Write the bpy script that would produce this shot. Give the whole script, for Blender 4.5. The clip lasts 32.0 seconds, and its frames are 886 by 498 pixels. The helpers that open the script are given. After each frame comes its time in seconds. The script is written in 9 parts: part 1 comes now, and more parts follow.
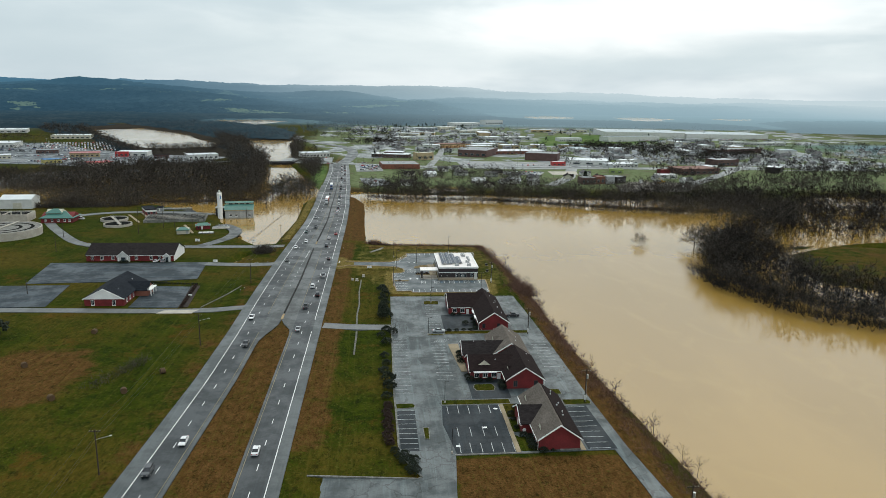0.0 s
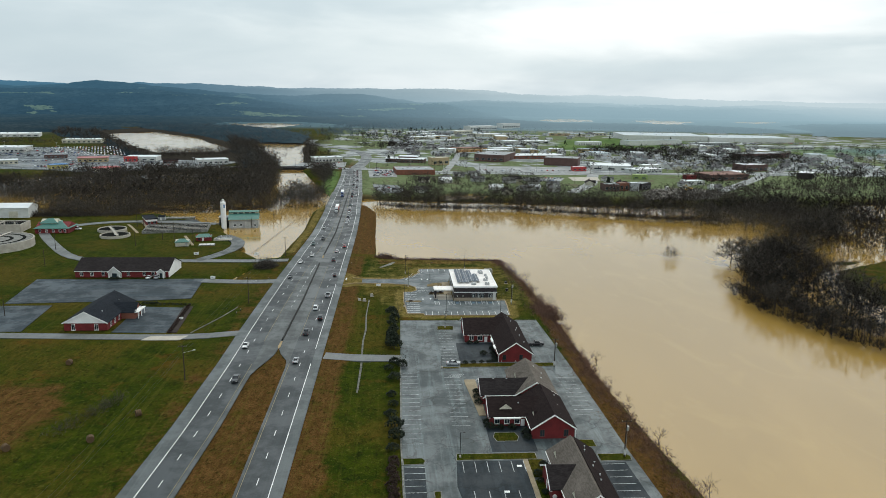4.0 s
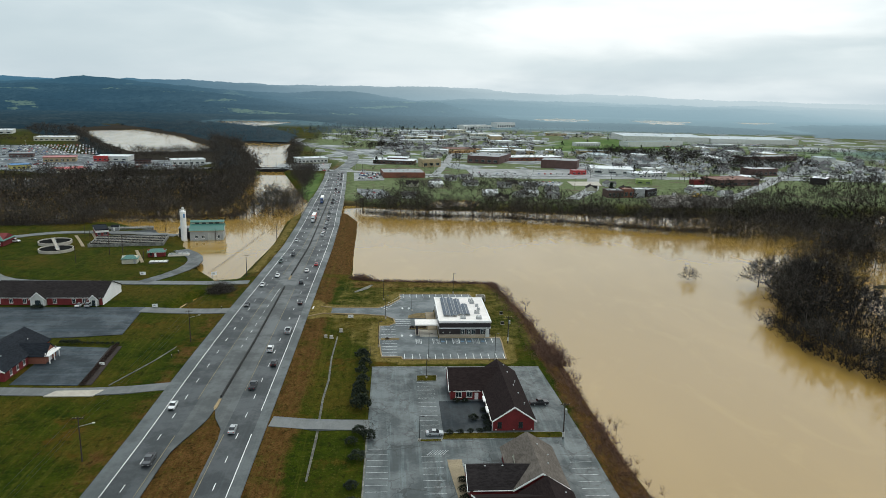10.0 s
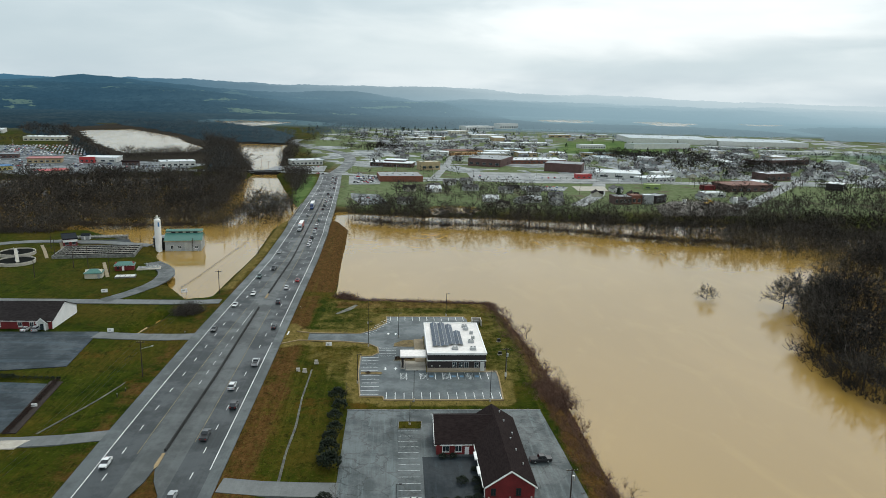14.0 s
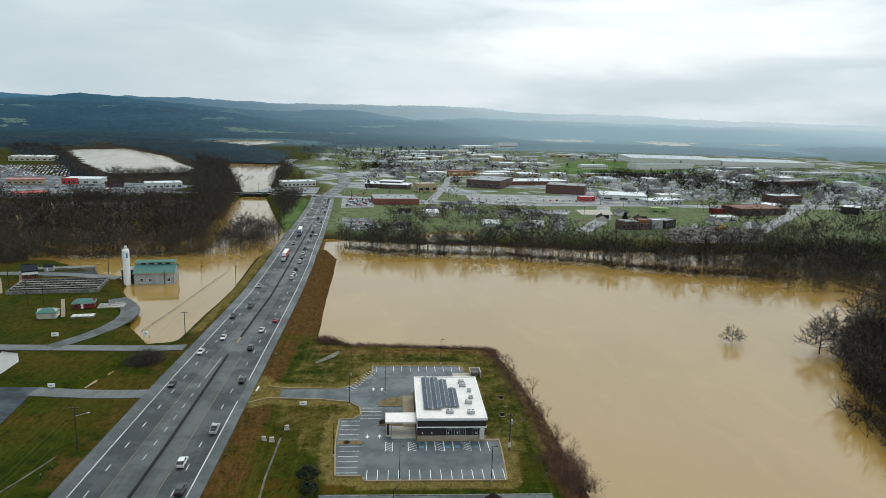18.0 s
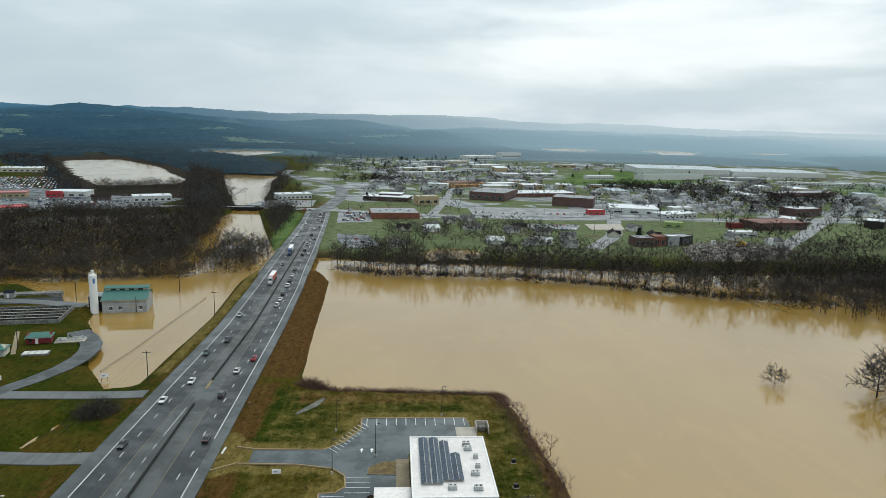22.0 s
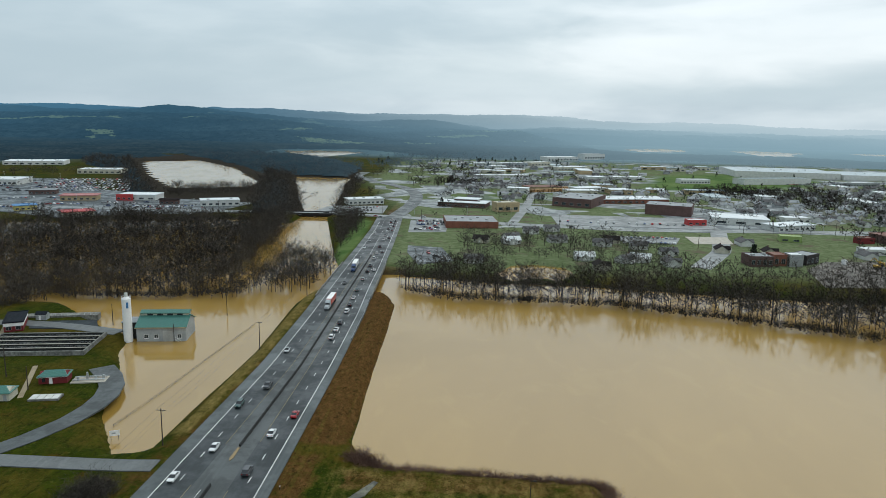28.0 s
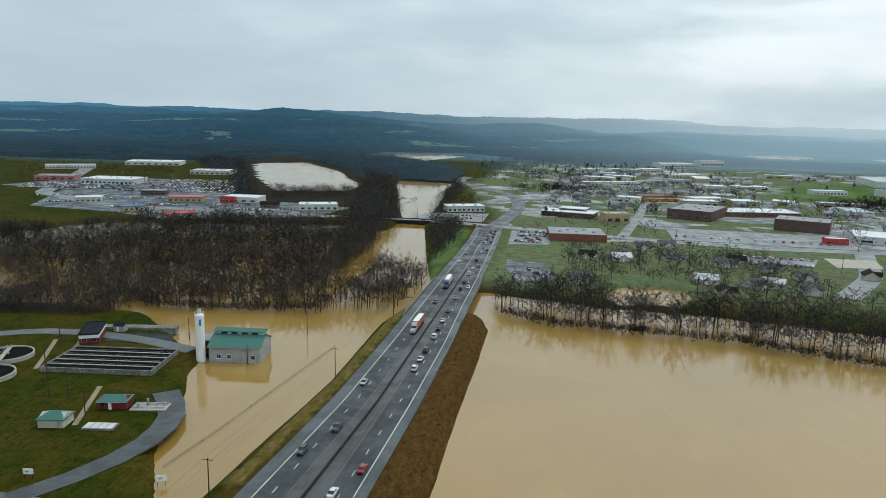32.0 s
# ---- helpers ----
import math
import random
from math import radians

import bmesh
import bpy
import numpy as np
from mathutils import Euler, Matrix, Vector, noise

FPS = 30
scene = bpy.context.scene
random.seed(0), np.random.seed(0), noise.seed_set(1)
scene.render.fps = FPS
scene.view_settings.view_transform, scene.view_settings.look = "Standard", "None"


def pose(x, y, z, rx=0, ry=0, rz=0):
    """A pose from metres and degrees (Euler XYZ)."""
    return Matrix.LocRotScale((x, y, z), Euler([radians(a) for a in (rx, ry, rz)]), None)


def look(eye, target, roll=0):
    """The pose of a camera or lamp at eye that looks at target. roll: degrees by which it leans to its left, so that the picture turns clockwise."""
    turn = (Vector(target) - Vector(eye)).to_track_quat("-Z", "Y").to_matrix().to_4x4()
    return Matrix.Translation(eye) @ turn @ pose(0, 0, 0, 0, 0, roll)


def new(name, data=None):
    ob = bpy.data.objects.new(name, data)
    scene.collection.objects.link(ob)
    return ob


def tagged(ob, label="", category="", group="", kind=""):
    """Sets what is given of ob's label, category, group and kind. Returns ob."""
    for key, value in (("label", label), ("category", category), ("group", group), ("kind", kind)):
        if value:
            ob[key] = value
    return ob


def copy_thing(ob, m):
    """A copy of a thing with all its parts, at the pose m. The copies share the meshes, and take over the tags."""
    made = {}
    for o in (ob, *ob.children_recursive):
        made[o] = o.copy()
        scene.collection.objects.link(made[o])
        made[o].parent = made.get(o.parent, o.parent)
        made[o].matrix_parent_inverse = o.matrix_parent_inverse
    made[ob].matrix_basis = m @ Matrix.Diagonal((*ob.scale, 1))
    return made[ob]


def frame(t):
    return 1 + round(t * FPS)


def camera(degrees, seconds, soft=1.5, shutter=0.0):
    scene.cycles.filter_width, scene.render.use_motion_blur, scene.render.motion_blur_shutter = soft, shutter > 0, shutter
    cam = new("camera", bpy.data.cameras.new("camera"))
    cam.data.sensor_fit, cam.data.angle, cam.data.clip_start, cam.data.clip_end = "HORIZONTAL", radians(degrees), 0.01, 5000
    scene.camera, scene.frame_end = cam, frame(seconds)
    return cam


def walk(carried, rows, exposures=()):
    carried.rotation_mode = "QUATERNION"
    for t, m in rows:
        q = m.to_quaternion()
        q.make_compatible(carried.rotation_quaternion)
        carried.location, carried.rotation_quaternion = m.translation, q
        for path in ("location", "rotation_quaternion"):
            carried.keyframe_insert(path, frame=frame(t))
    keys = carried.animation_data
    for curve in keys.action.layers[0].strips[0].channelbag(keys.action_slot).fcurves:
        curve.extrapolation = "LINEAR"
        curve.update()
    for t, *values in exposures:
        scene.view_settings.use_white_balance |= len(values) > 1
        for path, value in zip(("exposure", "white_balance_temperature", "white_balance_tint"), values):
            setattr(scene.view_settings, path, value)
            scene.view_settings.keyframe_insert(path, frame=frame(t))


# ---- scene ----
cam = camera(64.5, 32.0, soft=0.45)
PATH = [
    (0, (1.73, 5.57, 90.90), (10.46, 102.71, 68.84), 0.99),
    (0.5, (2.31, 9.30, 90.85), (9.87, 106.57, 68.92), 0.97),
    (1, (2.78, 13.03, 90.81), (9.25, 110.39, 68.90), 0.95),
    (1.5, (3.17, 16.76, 90.77), (9.34, 114.14, 68.88), 0.93),
    (2, (3.50, 20.50, 90.75), (9.74, 117.90, 68.98), 0.91),
    (2.5, (3.79, 24.29, 90.73), (10.06, 121.70, 69.01), 0.89),
    (3, (4.05, 28.13, 90.73), (10.40, 125.53, 69.03), 0.88),
    (3.5, (4.27, 32.04, 90.73), (10.68, 129.45, 69.06), 0.87),
    (5.5, (5.06, 49.00, 90.63), (11.76, 146.34, 68.73), 0.90),
    (6, (5.46, 53.54, 90.57), (12.23, 150.88, 68.68), 0.92),
    (7, (6.57, 62.75, 90.40), (13.53, 160.12, 68.71), 0.98),
    (8, (8.06, 71.94, 90.22), (15.09, 169.28, 68.42), 1.07),
    (9, (9.81, 80.65, 90.09), (16.99, 177.95, 68.15), 1.17),
    (10, (11.70, 88.89, 90.00), (19.05, 186.18, 68.08), 1.27),
    (11, (13.62, 96.87, 89.95), (21.04, 194.15, 67.99), 1.35),
    (12, (15.41, 104.83, 89.92), (22.80, 202.13, 68.02), 1.42),
    (13, (17.00, 112.95, 89.91), (24.27, 210.26, 68.06), 1.47),
    (14, (18.41, 121.26, 89.95), (25.35, 218.58, 68.05), 1.50),
    (16.5, (21.18, 142.72, 90.13), (28.09, 240.07, 68.29), 1.54),
    (17, (21.63, 147.11, 90.16), (28.63, 244.57, 68.88), 1.55),
    (17.5, (22.06, 151.53, 90.18), (29.07, 249.18, 69.80), 1.55),
    (18, (22.44, 155.99, 90.20), (29.50, 253.84, 70.83), 1.54),
    (18.5, (22.81, 160.48, 90.21), (29.88, 258.52, 71.84), 1.54),
    (19, (23.16, 165.00, 90.22), (30.33, 263.09, 72.12), 1.53),
    (19.5, (23.50, 169.54, 90.22), (30.68, 267.63, 72.12), 1.52),
    (20, (23.83, 174.10, 90.22), (31.00, 272.19, 72.16), 1.51),
    (21, (24.48, 183.21, 90.21), (31.52, 281.31, 72.10), 1.48),
    (22, (25.07, 192.30, 90.19), (31.83, 290.41, 72.08), 1.45),
    (23, (25.50, 201.39, 90.17), (31.33, 299.57, 72.08), 1.42),
    (24, (25.69, 210.60, 90.18), (30.31, 308.83, 72.04), 1.38),
    (25, (25.65, 219.97, 90.19), (29.10, 318.24, 72.02), 1.33),
    (27.5, (25.09, 243.86, 90.22), (22.92, 342.15, 71.89), 1.21),
    (28, (25.00, 248.47, 90.24), (20.93, 346.69, 71.87), 1.19),
    (29, (24.78, 257.56, 90.31), (16.92, 355.55, 72.00), 1.19),
    (30, (24.50, 266.55, 90.42), (13.10, 364.22, 72.24), 1.22),
    (31, (24.26, 275.46, 90.60), (9.21, 372.65, 72.48), 1.29),
    (32, (24.17, 284.17, 90.88), (5.55, 380.71, 72.62), 1.38),
]
EXPOSURES = [(0, 0.06, 6290, 6.0), (13, 0.02, 6230, 5.5), (25, -0.09, 6080, 5.0), (32, -0.15, 5930, 4.0)]
walk(cam, [(t, look(eye, target, roll)) for t, eye, target, roll in PATH], EXPOSURES)

# ---- sky, sun ----
SUN_AZ, SUN_EL = 22.0, 52.0   # degrees to the right of +y, above the horizon
world = bpy.data.worlds.new("overcast")
scene.world = world
world.use_nodes = True
wn, wl = world.node_tree.nodes, world.node_tree.links
wn.clear()


def wnode(kind, **values):
    n = wn.new(kind)
    for k, v in values.items():
        n.inputs[k].default_value = v
    return n


def wmath(op, a, b=None, clamp=False):
    n = wn.new("ShaderNodeMath")
    n.operation, n.use_clamp = op, clamp
    for i, v in enumerate((a, b)):
        if v is None:
            continue
        if isinstance(v, (int, float)):
            n.inputs[i].default_value = v
        else:
            wl.new(v, n.inputs[i])
    return n.outputs[0]


def wmix(f, a, b):
    n = wn.new("ShaderNodeMix")
    n.data_type = "RGBA"
    for sock, v in ((n.inputs["Factor"], f), (n.inputs["A"], a), (n.inputs["B"], b)):
        if isinstance(v, (int, float)):
            sock.default_value = v
        elif isinstance(v, tuple):
            sock.default_value = (*v, 1)
        else:
            wl.new(v, sock)
    return n.outputs["Result"]


def wsmooth(v, lo, hi):
    n = wn.new("ShaderNodeMapRange")
    n.interpolation_type = "SMOOTHSTEP"
    wl.new(v, n.inputs[0])
    n.inputs[1].default_value, n.inputs[2].default_value = lo, hi
    return n.outputs[0]


sky = wn.new("ShaderNodeTexSky")
sky.sky_type, sky.sun_disc = "NISHITA", False
sky.sun_elevation, sky.sun_rotation = radians(SUN_EL), radians(SUN_AZ)
sky.dust_density, sky.air_density = 3.0, 1.5
skyamt = wn.new("ShaderNodeVectorMath")
skyamt.operation = "SCALE"
wl.new(sky.outputs[0], skyamt.inputs[0])
skyamt.inputs[3].default_value = 0.10

coord = wn.new("ShaderNodeTexCoord")
sep = wn.new("ShaderNodeSeparateXYZ")
wl.new(coord.outputs["Generated"], sep.inputs[0])
dx, dy, dz = sep.outputs
stretch = wn.new("ShaderNodeMapping")
stretch.inputs["Scale"].default_value = (1.0, 1.0, 4.2)
stretch.inputs["Rotation"].default_value = (0, 0, 0.4)
wl.new(coord.outputs["Generated"], stretch.inputs[0])
n1 = wnode("ShaderNodeTexNoise", Scale=2.6, Detail=4.0, Roughness=0.5, Distortion=0.4)
n2 = wnode("ShaderNodeTexNoise", Scale=7.5, Detail=4.0, Roughness=0.5, Distortion=0.3)
for n in (n1, n2):
    wl.new(stretch.outputs[0], n.inputs["Vector"])
clouds = wmath("ADD", wmath("MULTIPLY", n1.outputs[0], 0.7), wmath("MULTIPLY", n2.outputs[0], 0.3))
base = wmix(wsmooth(clouds, 0.36, 0.66), (0.55, 0.62, 0.665), (0.79, 0.825, 0.84))
# a pale band just over the hills, a blue-grey one above it
band = wmath("MULTIPLY", wsmooth(dz, 0.018, 0.034), wmath("SUBTRACT", 1.0, wsmooth(dz, 0.05, 0.085)))
base = wmix(wmath("MULTIPLY", band, 0.35), base, (0.60, 0.68, 0.72))
# the thin place in the cloud before the sun
az = wmath("ARCTAN2", dx, dy)
ex = wmath("DIVIDE", wmath("SUBTRACT", az, radians(22)), radians(13.0))
ez = wmath("MAXIMUM", wmath("DIVIDE", wmath("SUBTRACT", dz, 0.092), 0.075), wmath("DIVIDE", wmath("SUBTRACT", 0.092, dz), 0.042))
r2 = wmath("ADD", wmath("MULTIPLY", ex, ex), wmath("MULTIPLY", ez, ez))
r2 = wmath("ADD", r2, wmath("MULTIPLY", wmath("SUBTRACT", clouds, 0.5), -5.0))
glow = wmath("SUBTRACT", 1.0, wsmooth(r2, 0.0, 2.0))
base = wmix(wmath("MULTIPLY", glow, 0.75), base, (1.0, 0.995, 0.995))
high = wsmooth(dz, 0.17, 0.5)
base = wmix(high, base, (1.16, 1.17, 1.16))
west = wmath("SUBTRACT", 1.0, wsmooth(az, radians(-45), radians(12)))
base = wmix(wmath("MULTIPLY", west, 0.66), base, (0.47, 0.55, 0.60))
mixed = wmix(0.9, skyamt.outputs[0], base)
bg = wnode("ShaderNodeBackground", Strength=1.15)
wl.new(mixed, bg.inputs[0])
wout = wn.new("ShaderNodeOutputWorld")
wl.new(bg.outputs[0], wout.inputs[0])

sun = new("sun", bpy.data.lights.new("sun", "SUN"))
sun.data.energy, sun.data.angle, sun.data.color = 0.9, radians(25), (1.0, 0.94, 0.84)
sx, sy = math.sin(radians(SUN_AZ)), math.cos(radians(SUN_AZ))
sun.matrix_world = look((sx * 100, sy * 100, 100 * math.tan(radians(SUN_EL))), (0, 0, 0))

# ---- materials ----
class Nodes:
    """A small writer of node materials."""

    def __init__(self, name):
        self.mat = bpy.data.materials.new(name)
        self.mat.use_nodes = True
        self.t = self.mat.node_tree
        self.t.nodes.clear()
        self.out = self.t.nodes.new("ShaderNodeOutputMaterial")
        self.bsdf = self.t.nodes.new("ShaderNodeBsdfPrincipled")
        self.t.links.new(self.bsdf.outputs[0], self.out.inputs[0])
        self.pos = self.t.nodes.new("ShaderNodeTexCoord").outputs["Object"]

    def put(self, sock, v):
        if isinstance(v, (int, float)):
            sock.default_value = v
        elif isinstance(v, tuple):
            sock.default_value = (*v, 1) if len(v) == 3 and sock.type == "RGBA" else v
        else:
            self.t.links.new(v, sock)

    def world_pos(self):
        self.pos = self.t.nodes.new("ShaderNodeNewGeometry").outputs["Position"]

    def noise(self, scale, detail=4.0, rough=0.6, stretch=None, distort=0.0):
        n = self.t.nodes.new("ShaderNodeTexNoise")
        n.inputs["Scale"].default_value, n.inputs["Detail"].default_value = scale, detail
        n.inputs["Roughness"].default_value, n.inputs["Distortion"].default_value = rough, distort
        src = self.pos
        if stretch:
            m = self.t.nodes.new("ShaderNodeMapping")
            m.inputs["Scale"].default_value = stretch
            self.t.links.new(src, m.inputs[0])
            src = m.outputs[0]
        self.t.links.new(src, n.inputs["Vector"])
        return n.outputs[0]

    def step(self, v, lo, hi):
        n = self.t.nodes.new("ShaderNodeMapRange")
        n.interpolation_type = "SMOOTHSTEP"
        self.put(n.inputs[0], v)
        n.inputs[1].default_value, n.inputs[2].default_value = lo, hi
        return n.outputs[0]

    def math(self, op, a, b=0.0):
        n = self.t.nodes.new("ShaderNodeMath")
        n.operation = op
        self.put(n.inputs[0], a)
        self.put(n.inputs[1], b)
        return n.outputs[0]

    def mix(self, f, a, b, how="MIX"):
        n = self.t.nodes.new("ShaderNodeMix")
        n.data_type, n.blend_type = "RGBA", how
        self.put(n.inputs["Factor"], f)
        self.put(n.inputs["A"], a)
        self.put(n.inputs["B"], b)
        return n.outputs["Result"]

    def attr(self, name):
        n = self.t.nodes.new("ShaderNodeAttribute")
        n.attribute_name = name
        return n.outputs["Fac"]

    def island(self):
        return self.t.nodes.new("ShaderNodeNewGeometry").outputs["Random Per Island"]

    def obrand(self):
        return self.t.nodes.new("ShaderNodeObjectInfo").outputs["Random"]

    def bump(self, height, strength=0.3, distance=0.05):
        n = self.t.nodes.new("ShaderNodeBump")
        n.inputs["Strength"].default_value, n.inputs["Distance"].default_value = strength, distance
        self.t.links.new(height, n.inputs["Height"])
        self.t.links.new(n.outputs[0], self.bsdf.inputs["Normal"])

    def done(self, color, rough=0.8, metal=0.0, spec=0.5):
        self.put(self.bsdf.inputs["Base Color"], color)
        self.put(self.bsdf.inputs["Roughness"], rough)
        self.put(self.bsdf.inputs["Metallic"], metal)
        self.put(self.bsdf.inputs["Specular IOR Level"], spec)
        return self.mat


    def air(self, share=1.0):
        """Paints haze over the backdrop as glow: it grows with the distance and is thicker and paler to the east."""
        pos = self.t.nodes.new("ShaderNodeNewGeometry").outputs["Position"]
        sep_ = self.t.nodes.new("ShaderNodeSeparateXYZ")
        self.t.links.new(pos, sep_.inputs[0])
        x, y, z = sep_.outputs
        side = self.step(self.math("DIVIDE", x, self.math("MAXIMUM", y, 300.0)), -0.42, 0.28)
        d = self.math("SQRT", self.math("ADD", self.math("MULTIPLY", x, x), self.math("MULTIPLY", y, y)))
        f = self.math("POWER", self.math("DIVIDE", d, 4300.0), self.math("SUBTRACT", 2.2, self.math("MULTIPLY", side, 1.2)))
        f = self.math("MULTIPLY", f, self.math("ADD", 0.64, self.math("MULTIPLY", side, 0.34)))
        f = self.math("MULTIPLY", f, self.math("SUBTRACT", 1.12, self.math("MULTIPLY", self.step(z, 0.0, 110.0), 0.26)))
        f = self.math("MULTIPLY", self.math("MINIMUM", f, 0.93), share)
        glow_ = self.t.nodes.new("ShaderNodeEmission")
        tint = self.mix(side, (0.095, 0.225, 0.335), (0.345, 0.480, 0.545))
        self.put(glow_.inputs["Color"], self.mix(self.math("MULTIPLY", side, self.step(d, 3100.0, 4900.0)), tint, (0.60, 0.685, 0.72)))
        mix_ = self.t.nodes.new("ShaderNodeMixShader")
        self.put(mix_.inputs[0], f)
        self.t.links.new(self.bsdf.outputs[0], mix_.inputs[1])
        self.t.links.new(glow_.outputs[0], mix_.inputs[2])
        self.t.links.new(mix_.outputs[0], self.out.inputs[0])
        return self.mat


def shade(c, k):
    return tuple(min(1.0, v * k) for v in c)


def plain(name, color, rough=0.7, metal=0.0, grain=3.0, stain=0.25, vary=0.22, spec=0.4, per_object=0.0):
    """A painted or cast surface: base colour with grain and broad stains."""
    m = Nodes(name)
    fine = m.noise(grain, 5.0, 0.65)
    broad = m.noise(stain, 4.0, 0.6)
    col = m.mix(m.step(broad, 0.3, 0.7), shade(color, 1 - vary), shade(color, 1 + vary * 0.7))
    col = m.mix(m.step(fine, 0.35, 0.8), col, shade(color, 1 - vary * 1.3))
    if per_object:
        col = m.mix(m.math("MULTIPLY", m.obrand(), per_object), col, shade(color, 0.45))
    m.bump(fine, 0.15, 0.02)
    return m.done(col, m.math("ADD", rough - 0.08, m.math("MULTIPLY", fine, 0.16)), metal, spec)


def asphalt(name, color, wet=0.0, stretch=(1.0, 0.12, 1.0), crack=0.0, patch=0.5, blotch=0.12, spec=0.5):
    """Damp asphalt: streaks along its run, soft blotches, chips of stone and dark sealed cracks."""
    m = Nodes(name)
    fine = m.noise(7.0, 5.0, 0.75)
    grit = m.noise(1.6, 5.0, 0.75)
    broad = m.noise(0.07, 6.0, 0.7)
    streak = m.noise(0.55, 5.0, 0.65, stretch)
    col = m.mix(m.step(broad, 0.34, 0.68), shade(color, 1 - blotch), shade(color, 1 + blotch))
    col = m.mix(m.step(streak, 0.46, 0.70), col, shade(color, 1 + 0.7 * patch))
    dark = m.step(m.noise(0.8, 6.0, 0.75, tuple(v * 1.4 for v in stretch)), 0.52, 0.62)
    col = m.mix(m.math("MULTIPLY", dark, 0.5 * min(1.0, patch)), col, shade(color, 0.5))
    col = m.mix(m.math("MULTIPLY", m.step(grit, 0.42, 0.68), 0.45), col, shade(color, 0.62))
    col = m.mix(m.math("MULTIPLY", fine, 0.25), col, shade(color, 0.6))
    if crack:
        v = m.t.nodes.new("ShaderNodeTexVoronoi")
        v.feature = "DISTANCE_TO_EDGE"
        v.inputs["Scale"].default_value = 0.16
        warp = m.t.nodes.new("ShaderNodeVectorMath")
        warp.operation = "MULTIPLY_ADD"
        nn = m.t.nodes.new("ShaderNodeTexNoise")
        nn.inputs["Scale"].default_value = 0.35
        nn.inputs["Detail"].default_value = 4.0
        m.t.links.new(m.pos, nn.inputs["Vector"])
        m.t.links.new(nn.outputs["Color"], warp.inputs[0])
        warp.inputs[1].default_value = (5, 5, 0)
        m.t.links.new(m.pos, warp.inputs[2])
        m.t.links.new(warp.outputs[0], v.inputs["Vector"])
        line = m.math("SUBTRACT", 1.0, m.step(v.outputs["Distance"], 0.012, 0.034))
        line = m.math("MULTIPLY", line, m.step(m.noise(0.05, 4.0, 0.7), 0.40, 0.52))
        col = m.mix(m.math("MULTIPLY", line, crack), col, shade(color, 0.35))
    m.bump(fine, 0.2, 0.01)
    rough = m.math("SUBTRACT", 0.72, m.math("MULTIPLY", m.step(broad, 0.4, 0.6), wet))
    return m.done(col, rough, 0.0, spec)


M = {}
M["lane"] = asphalt("asphalt_lanes", (0.020, 0.027, 0.030), 0.30, (2.2, 0.012, 1), patch=0.5, blotch=0.08)
M["shoulder"] = asphalt("asphalt_shoulder", (0.058, 0.070, 0.071), 0.30, (1.8, 0.02, 1), patch=0.4)
M["median"] = asphalt("asphalt_median", (0.050, 0.058, 0.058), 0.30, (1.8, 0.02, 1), patch=0.45)
M["lot_old"] = asphalt("asphalt_lot_weathered", (0.054, 0.070, 0.073), 0.35, (0.9, 0.05, 1), crack=0.85, patch=1.25, blotch=0.42, spec=0.45)
M["lot_church"] = asphalt("asphalt_lot_brushed", (0.020, 0.031, 0.039), 0.3, (0.045, 0.8, 1), crack=0.4, patch=1.9, blotch=0.2, spec=0.25)
M["mulch"] = plain("dark_bark_mulch", (0.030, 0.021, 0.016), 0.95, grain=4.0, stain=0.6, vary=0.4)
M["steel_roof"] = plain("pale_blue_steel_roof", (0.36, 0.43, 0.46), 0.5, stain=0.05, vary=0.2)
M["lot_wet"] = asphalt("wet_asphalt_lot", (0.048, 0.062, 0.068), 0.4, (0.06, 0.02, 1), patch=0.5, blotch=0.35)
M["lot_dark"] = asphalt("asphalt_lot_sealed", (0.017, 0.024, 0.029), 0.2, (0.9, 0.12, 1), crack=0.5, patch=0.9, blotch=0.2, spec=0.15)
M["lot_bank"] = asphalt("asphalt_lot_fresh", (0.058, 0.076, 0.082), 0.35, (0.5, 0.3, 1), patch=0.22, blotch=0.16)
M["drive"] = asphalt("asphalt_drive", (0.105, 0.114, 0.112), 0.2, patch=0.4)
M["street"] = asphalt("asphalt_street", (0.185, 0.200, 0.200), 0.25, (0.08, 0.08, 1), patch=0.4, blotch=0.2)
M["concrete"] = plain("concrete", (0.42, 0.39, 0.33), 0.85, grain=2.0)
M["concrete_dark"] = plain("stained_concrete", (0.20, 0.20, 0.18), 0.85, grain=1.2, stain=0.5, vary=0.5)
M["straw"] = plain("dry_straw_turf", (0.17, 0.125, 0.050), 0.95, grain=2.5, stain=0.4, vary=0.45)
M["rubble"] = plain("broken_masonry", (0.16, 0.145, 0.125), 0.9, grain=1.0, stain=0.12, vary=0.6)
M["ditch"] = plain("wet_ditch_gravel", (0.095, 0.095, 0.062), 0.5, grain=0.8, stain=0.25, vary=0.7)
M["barrier"] = plain("barrier_concrete", (0.020, 0.021, 0.021), 0.7, grain=1.5, stain=0.3, vary=0.5)
M["path"] = plain("tan_concrete_walk", (0.27, 0.22, 0.14), 0.85)
M["kerb"] = plain("kerb_concrete", (0.30, 0.225, 0.12), 0.85, grain=2.0)
M["paint_white"] = plain("road_paint_white", (0.76, 0.77, 0.76), 0.6, grain=5.0, vary=0.25)
M["paint_worn"] = plain("worn_bay_paint", (0.42, 0.45, 0.45), 0.7, grain=1.2, stain=0.5, vary=0.5)
M["paint_bay"] = plain("bay_paint", (0.74, 0.77, 0.76), 0.6, grain=2.0, vary=0.2)
M["paint_yellow"] = plain("road_paint_yellow", (0.24, 0.20, 0.11), 0.6, grain=5.0, vary=0.45)
